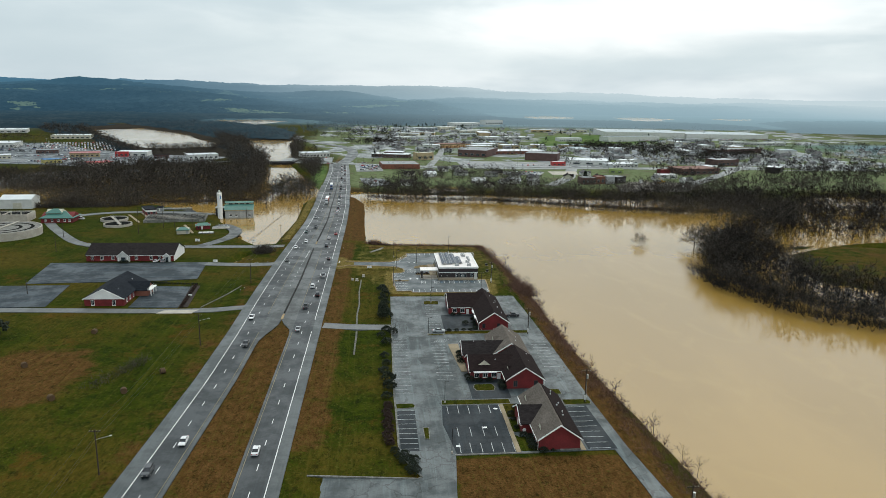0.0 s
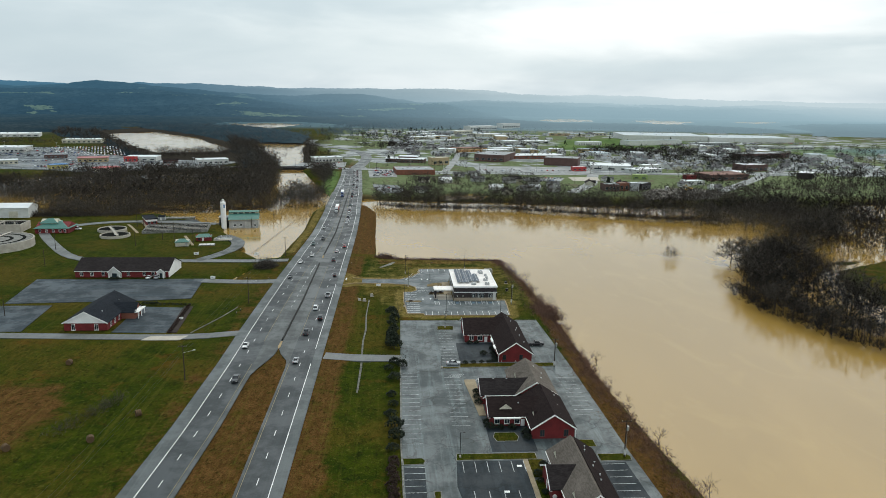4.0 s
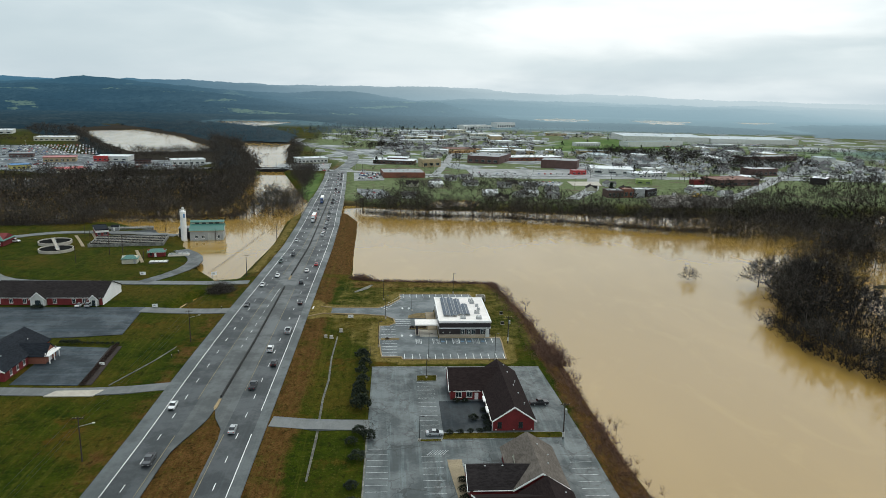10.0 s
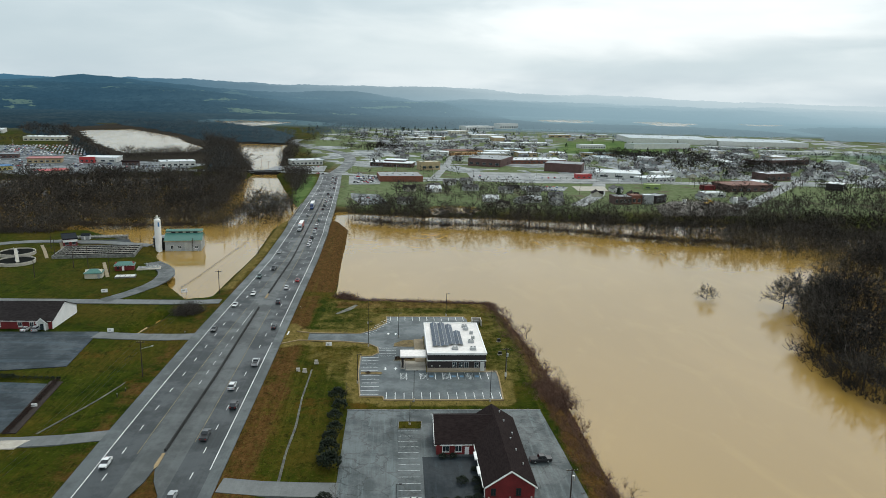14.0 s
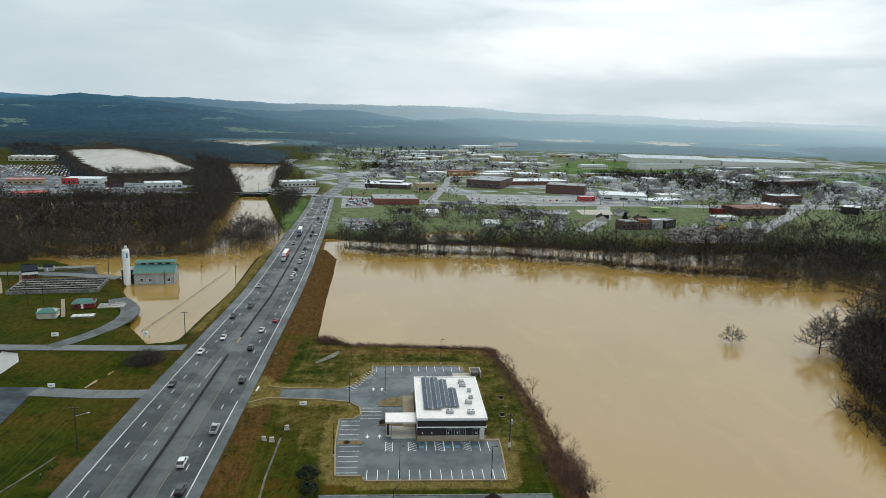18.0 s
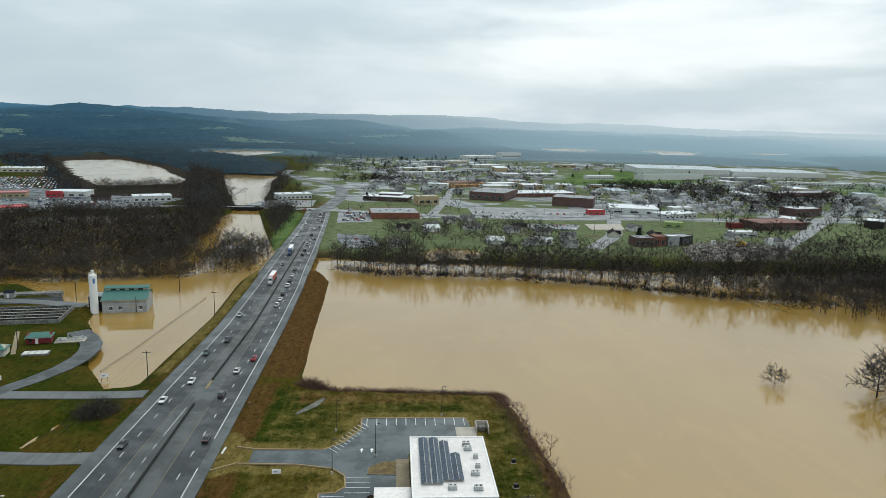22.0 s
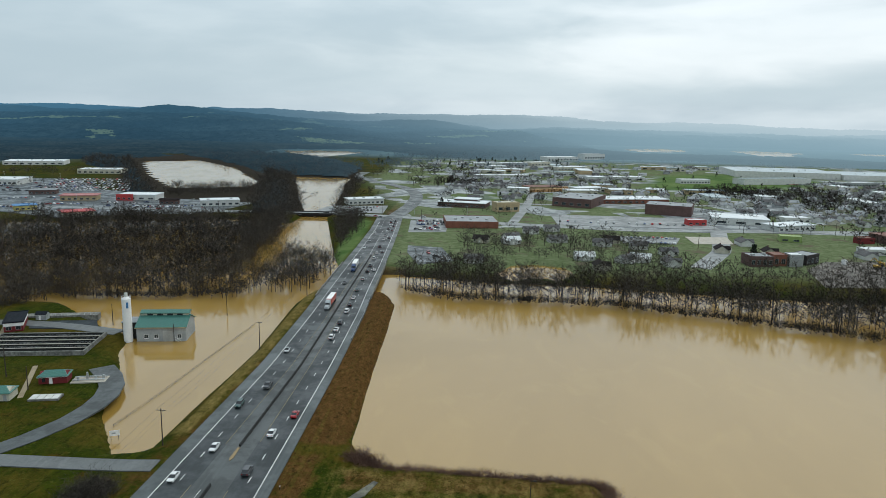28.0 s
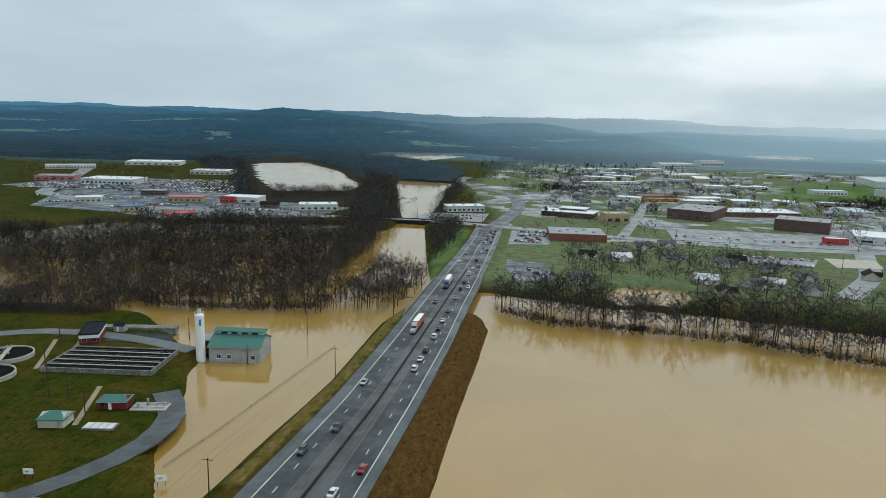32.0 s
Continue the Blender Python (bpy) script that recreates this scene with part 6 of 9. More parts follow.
clarifier(-172.0, 479.2, 8.8)
clarifier(-181.0, 498.2, 8.8)
br_ = thing("footbridge", "pale steel footbridge with rails over two round tanks", "footbridge", (-176.5, 488.5, 1.55), 28.7)
part("deck", box(-0.8, 0.8, -17, 17, 0, 0.2), M["concrete"], br_)
for s_ in (-0.75, 0.75):
    bm = rod((s_, -17, 1.2), (s_, 17, 1.2), 0.04, 0.04, 4)
    for t in np.arange(-17, 17.1, 2.0):
        add_rod(bm, (s_, t, 0.2), (s_, t, 1.2), 0.03, 0.03, 4)
    part("handrail", bm, M["metal"], br_)
lane("plant_walk", [(-178.8, 520), (-170, 505), (-162, 489.7)], 1.6, M["path"], "pale concrete plant walk", 0.06)
lane("plant_walk", [(-175.7, 535), (-164, 512), (-152.8, 490)], 1.6, M["path"], "pale concrete plant walk", 0.06)
lane("plant_walk", [(-129.7, 481), (-123, 467), (-117.1, 453)], 1.6, M["path"], "pale concrete plant walk", 0.06)


def big_tank(x, y, r, hgt):
    ob = thing("digester_tank", "large round white-walled tank with inner launder rings", "tank", (x, y, 0), group="treatment tanks")
    bm = bmesh.new()
    nn = 40
    rr = [[bm.verts.new((q * math.cos(2 * math.pi * i / nn), q * math.sin(2 * math.pi * i / nn), z)) for i in range(nn)] for q, z in ((r, -0.5), (r, hgt), (r - 0.6, hgt), (r - 0.6, hgt - 1.4))]
    for p_, q_ in zip(rr, rr[1:]):
        for i in range(nn):
            bm.faces.new((p_[i], p_[(i + 1) % nn], q_[(i + 1) % nn], q_[i]))
    part("wall", bm, M["concrete"], ob)
    part("tank_floor", rod((0, 0, hgt - 1.6), (0, 0, hgt - 0.35), r - 0.61, r - 0.61, nn), M["concrete_dark"], ob, "pale grey surface inside the tank wall")
    for q in (r * 0.42, r * 0.72):
        bm = bmesh.new()
        ring_ = [[bm.verts.new((q_ * math.cos(2 * math.pi * i / nn), q_ * math.sin(2 * math.pi * i / nn), z_)) for i in range(nn)] for q_, z_ in ((q, hgt - 0.5), (q, hgt - 0.3), (q + 1.9, hgt - 0.3), (q + 1.9, hgt - 0.5))]
        for p_, q_ in zip(ring_, ring_[1:]):
            for i in range(nn):
                bm.faces.new((p_[i], q_[i], q_[(i + 1) % nn], p_[(i + 1) % nn]))
        bmesh.ops.recalc_face_normals(bm, faces=bm.faces)
        part("launder", bm, M["tank_dark"], ob, "black open channel")
    part("bridge", box(-0.7, 0.7, -r, r, hgt + 0.001, hgt + 0.25), M["concrete"], ob)


big_tank(-229, 448, 21.5, 4.6)
ct = thing("concrete_tank", "stained rectangular concrete tank with rails and pipes", "tank", (-250, 490, 0), 6)
for x0, x1, y0, y1 in ((-15, 15, 0, 0.6), (-15, 15, 15.4, 16), (-15, -14.4, 0.6, 15.4), (14.4, 15, 0.6, 15.4), (-0.3, 0.3, 0.6, 15.4)):
    part("wall", box(x0, x1, y0, y1, -0.2, 5.0), M["concrete"], ct)
part("tank_water", box(-14.4, 14.4, 0.6, 15.4, 3.6, 4.4), M["tank_dark"], ct, "dark still water")
for x, hh in ((-9, 6.4), (-2, 6.0), (5, 6.8), (11, 6.2)):
    part("pipe", rod((x, 2, 4.4), (x, 2, hh), 0.5, 0.5, 10), M["concrete"], ct)
bm = bmesh.new()
for t in np.arange(-14.8, 15, 2.0):
    add_rod(bm, (t, 0.3, 5.0), (t, 0.3, 6.1), 0.03, 0.03, 4)
add_rod(bm, (-14.8, 0.3, 6.1), (14.8, 0.3, 6.1), 0.03, 0.03, 4)
part("handrail", bm, M["metal"], ct)
ws = thing("warehouse_shed", "off-white metal shed with a roller door", "shed", (-267, 543, 0), 4)
block(ws, -11, 11, 0, 16, 7, 9.4, "x", "offwhite", "white_roof", 0.3)
part("roller_door", box(-2, 4, -0.08, 0.0, 0, 4.6), M["cream"], ws)
gp = thing("pavilion", "red brick building with two-tier green pyramid roof", "building", (-214.5, 488, 0), 3)
block(gp, -10, 10, 0, 14, 3.4, 6.4, "x", "brick_red", "green_roof", 0.8, hip0=7, hip1=7)
block(gp, -8, 2, 4, 12, 6.0, 8.2, "x", "cream", "green_roof", 0.5, hip0=4, hip1=4)
for x in (-7, -3, 1, 5, 8):
    window(gp, x, 0, 0.9, 1.2, 1.5)
bh = thing("hut", "small blue-grey boarded hut with a pitched roof", "hut", (-161.6, 535.5, 0), 6)
block(bh, -2.2, 2.2, 0, 3.2, 2.5, 3.4, "x", "grey", "shingle_slate", 0.25)
door(bh, -0.4, 0, 0, 0.9, 2.0)
slab("plant_pad", [(-166, 533), (-138, 538), (-131, 526), (-159, 523.3)], M["lot_dark"], "dark asphalt plant yard", 0.10)
lk = thing("raised_trough", "long rusty steel trough with rails at the water's edge", "trough", (-156, 543, 0), 12)
part("trough", box(-15, 15, -2.2, 2.2, -1.8, 0.7), M["concrete_dark"], lk)
bm = bmesh.new()
for t in np.arange(-14.5, 15, 2.4):
    add_rod(bm, (t, -2.1, 0.7), (t, -2.1, 1.8), 0.04, 0.04, 4)
add_rod(bm, (-14.6, -2.1, 1.8), (14.6, -2.1, 1.8), 0.04, 0.04, 4)
part("handrail", bm, M["metal"], lk)

# -- across the water: shops, schools and mills
T = flat_building
T("shop", -85.5, 971, 38, 18, 5.5, 25, "offwhite", "white_roof", "long white shop with flat roof", bays=8, over=0.8, units=3)
T("shop", 13, 968, 50, 26, 4.6, -12, "brick_brown", "white_roof", "low brown brick clinic with white flat roof", bays=9, over=1.0, units=2)
T("shop", 18, 984, 26, 18, 6.4, -12, "brick_brown", "white_roof", "white-roofed upper block of the clinic", bays=4, over=0.5)
T("office_block", 60, 940, 24, 14, 9.0, 20, "tan", "cream", "two-storey tan office with dark glass", bays=3, units=2)
T("store", 25, 829, 44, 38, 5.2, 6, "brick_orange", "grey_roof", "orange brick store with wide grey flat roof", bays=0, units=5)
T("mill", 129, 992, 42, 62, 9.0, -24, "brick_brown", "grey_roof", "large brown brick mill with grey flat roof", bays=5, units=4)
T("school", 205, 1040, 84, 34, 4.6, 12, "brick_orange", "white_roof", "low brick school with broad white roof", bays=12, over=0.8, units=2)
T("mill", 217, 944, 44, 34, 9.6, -20, "brick_brown", "grey_roof", "brown brick warehouse with flat roof", bays=0, units=3)
T("shop", 118, 1160, 46, 24, 5.0, 18, "tan", "rust_roof", "tan shop with rusty roof", bays=5, over=0.6)
T("shop", 160, 1120, 40, 20, 5.2, 10, "cream", "white_roof", "pale shop with white roof", bays=5, over=0.5)
T("warehouse", 268, 890, 49, 38, 5.6, -12, "offwhite", "white_roof", "white metal warehouse with low roof", bays=3, over=0.3)
T("shop", 306, 862, 42, 20, 4.6, 24, "offwhite", "white_roof", "white shop with porch and flat roof", bays=7, over=1.0, units=2)
T("shop", 226, 880, 17, 9, 4.6, 4, "red_roof", "white_roof", "small shop with bright red front", bays=3)
T("shop", 274, 801, 16, 11, 4.2, -14, "lime", "lime", "small lime green painted shop", bays=2)
T("factory", 212, 700, 15, 14, 6.4, 4, "brick_brown", "grey_roof", "old brown brick works with flat roof", bays=4, units=2)
T("factory", 225, 704, 9, 11, 7.0, 4, "brick_orange", "rust_roof", "narrow rusty-roofed works building", bays=2)
T("tank_house", 235, 703, 9, 8, 7.6, 4, "metal", "white_roof", "tall grey metal bin house", bays=0)
T("factory", 250, 713, 16, 12, 6.2, 38, "dark_brick", "grey_roof", "dark boarded works building", bays=3)
T("barn", 334, 803, 13, 8, 4.2, 14, "brick_red", "rust_roof", "small red boarded barn", "barn")
T("warehouse", 374, 796, 50, 30, 6.2, 12, "brick_brown", "rust_roof", "long warehouse with rusty red roof", bays=6, over=0.5)
T("shop", 455, 893, 36, 22, 8.0, 18, "brick_brown", "white_roof", "brown brick block with white roof", bays=5, units=2)
T("factory_hall", 562, 1480, 172, 120, 10, -6, "offwhite", "steel_roof", "huge pale blue-grey flat-roofed factory hall", bays=12, units=6)
T("factory_hall", 738, 1462, 178, 100, 8.5, -2, "offwhite", "steel_roof", "huge pale blue-grey flat-roofed factory hall", bays=12, units=5)
T("factory_hall", 491, 1346, 126, 26, 8.5, 20, "offwhite", "teal_roof", "long loading hall with dark teal roof", bays=16)
T("long_shed", 697, 1278, 116, 14, 5.0, -11, "offwhite", "white_roof", "long low white metal shed", bays=20)
T("long_shed", 610, 1350, 70, 14, 5.0, 0, "grey", "white_roof", "long low white metal shed", bays=16)
T("greenhouse", 360, 1326, 48, 16, 6.0, 12, "offwhite", "white_roof", "long white metal shed", bays=10)
T("mill", 568, 1086, 96, 28, 6.5, 17, "brick_brown", "grey_roof", "long dark mill under a grey roof", bays=10)
T("shop", 175, 1150, 42, 20, 6.0, 24, "offwhite", "white_roof", "white hall with a brick chimney beside it", bays=6, over=0.4)
T("shop", 71, 1345, 88, 16, 4.6, 22, "offwhite", "white_roof", "long low white shop row", bays=16, over=0.4)
T("school", 224, 1840, 84, 30, 9.0, 30, "offwhite", "white_roof", "broad white school hall on the rise", bays=10)
T("school", 309, 1930, 60, 26, 13.0, 30, "offwhite", "grey_roof", "tall pale school block on the rise", bays=8)
T("school", 158, 1660, 52, 24, 7.0, 40, "cream", "white_roof", "pale block with white roof on the rise", bays=6)
T("school", 208, 1552, 70, 26, 6.0, 28, "cream", "white_roof", "long cream hall with white roof", bays=10)
T("school", 103, 1632, 56, 22, 6.0, 5, "grey", "white_roof", "grey hall with white roof", bays=8)
T("shop", 316, 752, 22, 12, 4.0, 5, "offwhite", "white_roof", "low white metal shed", bays=2)
T("shop", 330, 915, 26, 14, 4.4, 10, "offwhite", "white_roof", "small white roadside shop with flat roof", bays=4)
T("shop", 410, 840, 30, 14, 4.4, 48, "cream", "white_roof", "pale roadside shop with flat roof", bays=4, over=0.5)
T("shop", 486, 820, 26, 16, 6.5, 50, "dark_brick", "white_roof", "dark block with white roof", bays=4)
T("restaurant", -315, 836, 24, 16, 4.0, 38, "cream", "red_roof", "restaurant with bright red roof", bays=5, over=1.2)
T("store", -322, 956, 38, 25, 5.4, 4, "offwhite", "white_roof", "white store with red front", bays=4, over=0.3)
T("shopfront", -333, 951, 16, 4, 5.8, 4, "red_roof", "red_roof", "bright red shop front block", bays=3)
T("house_shop", -277, 931, 18, 12, 4.4, 18, "brick_brown", "shingle_dark", "dark low shop building", bays=4, over=1.0)
T("store", -224, 928, 37, 20, 5.6, 24, "offwhite", "white_roof", "white store with red band", bays=6, over=0.3, units=2)
T("shop", -380, 864, 18, 14, 4.2, 40, "yellow_wall", "blue_roof", "yellow shop with blue roof", bays=4, over=0.8)
T("restaurant", -375, 941, 34, 20, 5.0, 18, "tan", "pink_roof", "restaurant with faded red roof", bays=6, over=1.0)
T("dealership", -556, 1064, 66, 40, 6.6, 8, "offwhite", "white_roof", "large white car dealership hall", bays=12, over=0.5, units=4)
T("motel", -760, 1255, 70, 18, 6.0, 34, "offwhite", "white_roof", "long white two-storey block", bays=16)
T("store", -648, 1085, 48, 30, 5.6, 22, "pink_roof", "grey_roof", "large store with faded red front", bays=5, units=2)
T("store", -700, 1380, 90, 50, 6.0, 20, "offwhite", "white_roof", "large white flat-roofed store", bays=8, units=4)
T("store", -520, 1250, 60, 34, 6.0, 10, "cream", "white_roof", "pale store with white roof", bays=8, units=3)
T("shop", -440, 985, 26, 16, 4.6, 20, "brick_brown", "grey_roof", "brown brick roadside shop", bays=5, over=0.6)
T("shop", -460, 905, 24, 16, 4.6, 30, "cream", "white_roof", "pale block roadside shop", bays=5, over=0.6)

# ---- bare trees ----
def cone_set(segments):
    """Three-sided tapering sticks from rows of (start, end, radius, radius at the end); thin ones run out to a point."""
    s = np.array([[*a, *b, r0, r1] for a, b, r0, r1 in segments], float)
    a, b, r0, r1 = s[:, :3], s[:, 3:6], s[:, 6:7], s[:, 7:8]
    d = b - a
    d /= np.linalg.norm(d, axis=1, keepdims=True) + 1e-9
    ref = np.where(np.abs(d[:, 2:3]) > 0.9, [[1.0, 0, 0]], [[0, 0, 1.0]])
    u = np.cross(d, ref)
    u /= np.linalg.norm(u, axis=1, keepdims=True)
    v = np.cross(d, u)
    full = r1[:, 0] > 0
    rows = [a + r0 * (math.cos(t) * u + math.sin(t) * v) for t in (0, 2.0944, 4.1888)]
    tops = [b + r1 * (math.cos(t) * u + math.sin(t) * v) for t in (0, 2.0944, 4.1888)]
    va = np.stack(rows + tops, 1)[full].reshape(-1, 3)
    vb = np.stack(rows + [b], 1)[~full].reshape(-1, 3)
    fa = np.arange(full.sum())[:, None, None] * 6 + np.array([[0, 1, 4], [0, 4, 3], [1, 2, 5], [1, 5, 4], [2, 0, 3], [2, 3, 5]])[None]
    fb = len(va) + np.arange((~full).sum())[:, None, None] * 4 + np.array([[0, 1, 3], [1, 2, 3], [2, 0, 3]])[None]
    return np.concatenate([va, vb]), np.concatenate([fa.reshape(-1, 3), fb.reshape(-1, 3)])


def with_twigs(sticks, twigs, rng):
    """Adds fine twigs, each a sliver that runs out to a point."""
    v, f = sticks
    t = np.array(twigs, float)
    a, b = t[:, :3], t[:, 3:6]
    w = np.cross(b - a, rng.normal(0, 1, a.shape))
    w *= t[:, 6:7] / (np.linalg.norm(w, axis=1, keepdims=True) + 1e-9)
    tv = np.stack([a - w, a + w, b], 1).reshape(-1, 3)
    return np.concatenate([v, tv]), np.concatenate([f, len(v) + np.arange(len(tv)).reshape(-1, 3)])


def bare_tree(rng, h, limbs, subs, twigs, spread=0.34, thick=1.0, fine=0.0035, low=0.22):
    """A leafless tree of height h: the trunk divides into limbs that sweep up and out into branches and fine twigs."""
    seg, twig = [], []
    lean = np.array([rng.normal(0, 0.05), rng.normal(0, 0.05), 1.0])
    r = 0.016 * h * thick
    knee = lean * h * 0.28
    top = lean * h * 0.60 + np.array([rng.normal(0, 0.03), rng.normal(0, 0.03), 0]) * h
    seg.append(((0, 0, -0.6), tuple(knee), r * 1.2, r * 0.85))
    seg.append((tuple(knee), tuple(top), r * 0.85, r * 0.42))
    seg.append((tuple(top), tuple(top + np.array([rng.normal(0, .05), rng.normal(0, .05), 0.36]) * h), r * 0.42, r * 0.06))
    for i in range(limbs):
        t = low + (0.64 - low) * (i + rng.random()) / limbs
        p = knee * (t / 0.28) if t < 0.28 else knee + (top - knee) * (t - 0.28) / 0.32
        az = i * 2.4 + rng.normal(0, 0.35)
        ln = h * (0.62 - 0.42 * t) * rng.uniform(0.8, 1.15)
        out = spread * 2.6 * (1.15 - t)
        d = np.array([math.cos(az) * out, math.sin(az) * out, 0.48])
        d /= np.linalg.norm(d)
        q = p + d * ln * 0.48
        d2 = d * (0.95, 0.95, 1.0) + (0, 0, 0.20)
        d2 /= np.linalg.norm(d2)
        e = q + d2 * ln * 0.62
        lr = r * 0.42
        seg += [(tuple(p), tuple(q), lr, lr * 0.6), (tuple(q), tuple(e), lr * 0.6, 0.0)]
        for j in range(subs):
            s = 0.30 + 0.66 * (j + rng.random()) / subs
            b0 = p + (q - p) * s * 2 if s < 0.5 else q + (e - q) * (s * 2 - 1)
            sd = d2 + rng.normal(0, 0.55, 3)
            sd /= np.linalg.norm(sd)
            b1 = b0 + sd * ln * rng.uniform(0.34, 0.55)
            seg.append((tuple(b0), tuple(b1), max(lr * 0.34, fine * h), 0.0))
            for k in range(twigs):
                t0 = b0 + (b1 - b0) * (0.25 + 0.7 * (k + rng.random()) / twigs)
                td = sd + rng.normal(0, 0.62, 3)
                td /= np.linalg.norm(td)
                twig.append((*t0, *(t0 + td * ln * rng.uniform(0.20, 0.40)), fine * h * rng.uniform(0.6, 1.1)))
    return with_twigs(cone_set(seg), twig, rng)


RNG = np.random.default_rng(7)
TREES_MID = [bare_tree(RNG, 1.0, 8, 4, 6, s, 0.9, 0.0058) for s in (0.36, 0.44, 0.52, 0.34, 0.40, 0.48)]
TREES_DEEP = [bare_tree(RNG, 1.0, 6, 4, 4, s, 0.95, 0.0095) for s in (0.40, 0.48, 0.55, 0.44)]
TREES_FAR = [bare_tree(RNG, 1.0, 5, 3, 5, s, 1.0, 0.0160) for s in (0.42, 0.50, 0.58, 0.46)]


def inside(poly, x, y):
    return cut_distance(poly, np.array([x], float), np.array([y], float))[0]


def forest(name, spots, models, hgt, label, material=None, z=None):
    """Many trees joined as one stand: spots are (x, y) rows."""
    vs, fs, n = [], [], 0
    for x, y in spots:
        v, f = models[int(RNG.integers(len(models)))]
        h = hgt * RNG.uniform(0.48, 1.22) * (1 + 0.38 * noise.noise((x * 0.035, y * 0.035, 2.0)))
        t = RNG.uniform(0, 2 * math.pi)
        ct, st = math.cos(t) * h * RNG.uniform(0.85, 1.2), math.sin(t) * h
        out = np.stack([v[:, 0] * ct - v[:, 1] * st, v[:, 0] * st + v[:, 1] * ct, v[:, 2] * h], 1)
        out += (x, y, WATER_Z - 0.2 if z is None else z)
        vs.append(out)
        fs.append(f + n)
        n += len(v)
    me = arrays_mesh(name, np.concatenate(vs), np.concatenate(fs), material or M["bark"])
    return tagged(new(name, me), label, "woodland", kind="stuff")


def scatter(poly, gap, avoid=(), jitter=0.9, margin=1.5):
    p = np.array(poly, float)
    gx, gy = np.meshgrid(np.arange(p[:, 0].min(), p[:, 0].max(), gap), np.arange(p[:, 1].min(), p[:, 1].max(), gap))
    gx = gx + RNG.uniform(-jitter, jitter, gx.shape) * gap
    gy = gy + RNG.uniform(-jitter, jitter, gy.shape) * gap
    ok = cut_distance(poly, gx, gy) < -margin
    for q in avoid:
        ok &= cut_distance(q, gx, gy) > margin
    return list(zip(gx[ok], gy[ok]))


FLOOD_WEST = [(-420, 712), (-340, 640), (-250, 585), (-200, 604), (-128, 596), (-99, 612), (-104, 640), (-110, 700), (-122, 760), (-134, 840), (-165, 862), (-280, 838), (-330, 800), (-360, 735)]
def near_edge(spots, poly, depth):
    a = np.array(spots)
    d = cut_distance(poly, a[:, 0], a[:, 1])
    return [tuple(p) for p in a[d > -depth]], [tuple(p) for p in a[d <= -depth]]


front, deep = near_edge(scatter(FLOOD_WEST, 6.0), FLOOD_WEST, 16)
forest("bare_woodland", front, TREES_MID, 14.5, "leafless brown trees at the flooded wood's edge")
forest("bare_woodland", deep[::2], TREES_DEEP, 15.5, "dense leafless grey-brown trees standing in flood water")
# Half the inner trees take darker bark: interior shade put into the colour.
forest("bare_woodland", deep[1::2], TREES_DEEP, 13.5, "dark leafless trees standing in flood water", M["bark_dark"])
forest("bare_woodland", scatter([(-200, 602), (-175, 580), (-128, 584), (-90, 592), (-96, 612), (-128, 600), (-175, 598)], 4.2, margin=0.3), TREES_MID, 13, "leafless trees at the flooded wood's edge")
WEST_TANGLE = [(-268, 548), (-228, 550), (-190, 556), (-180, 574), (-196, 604), (-250, 596)]
forest("bare_woodland", scatter(WEST_TANGLE, 4.0, margin=0.2), TREES_DEEP, 11.5, "dark tangled leafless thicket beside the plant")
forest("bare_woodland", scatter([(-60, 606), (-100, 600), (-98, 640), (-90, 690), (-64, 694), (-56, 650)], 5.0, margin=0.3), TREES_MID, 13, "leafless riverside trees in the flood")
forest("bare_woodland", scatter([(-62, 700), (-78, 770), (-92, 830), (-104, 890), (-84, 900), (-70, 850), (-64, 780)], 5.5, margin=0.3), TREES_MID, 12, "leafless trees along the river bank", z=-1.5)
forest("bare_woodland", scatter([(-106, 700), (-118, 760), (-130, 838), (-134, 890), (-150, 892), (-152, 840), (-140, 760), (-126, 700)], 6.0, margin=0.3), TREES_MID, 14, "leafless trees leaning over the river bank", z=-1.5)
front, deep = near_edge(scatter(WOODS_SHORE, 6.0, margin=0.6), WOODS_SHORE, 14)
forest("bare_woodland", front, TREES_MID, 15.5, "row of leafless trees along the flooded far shore")
# The inner trees again carry the wood's shade in darker bark.
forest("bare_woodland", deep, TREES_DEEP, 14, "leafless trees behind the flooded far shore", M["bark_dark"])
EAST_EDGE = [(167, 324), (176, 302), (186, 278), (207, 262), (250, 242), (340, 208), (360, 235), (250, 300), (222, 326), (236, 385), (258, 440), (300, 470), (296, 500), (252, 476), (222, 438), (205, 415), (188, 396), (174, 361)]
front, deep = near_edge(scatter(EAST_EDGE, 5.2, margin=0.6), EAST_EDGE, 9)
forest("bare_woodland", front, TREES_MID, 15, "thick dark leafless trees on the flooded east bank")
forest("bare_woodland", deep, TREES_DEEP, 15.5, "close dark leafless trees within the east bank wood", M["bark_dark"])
SPIT = [(222, 536), (250, 512), (296, 494), (340, 520), (340, 572), (246, 562)]
forest("bare_woodland", scatter(SPIT, 5.5, margin=0.4), TREES_MID, 13, "leafless trees on the flooded spit")
forest("bare_woodland", scatter([(262, 440), (330, 428), (480, 430), (500, 600), (330, 640), (285, 560), (295, 505)], 7.5), TREES_FAR, 14, "dark leafless wood beyond the east bank", M["bark_dark"])
RIVER_WOOD = [(-140, 884), (-138, 930), (-172, 1030), (-212, 1180), (-258, 1305), (-300, 1320), (-262, 1215), (-254, 1120), (-222, 1060), (-205, 960), (-185, 880)]
forest("bare_woodland", scatter(RIVER_WOOD, 8.0), TREES_DEEP, 15, "leafless wood between river and pond", z=-1.5)
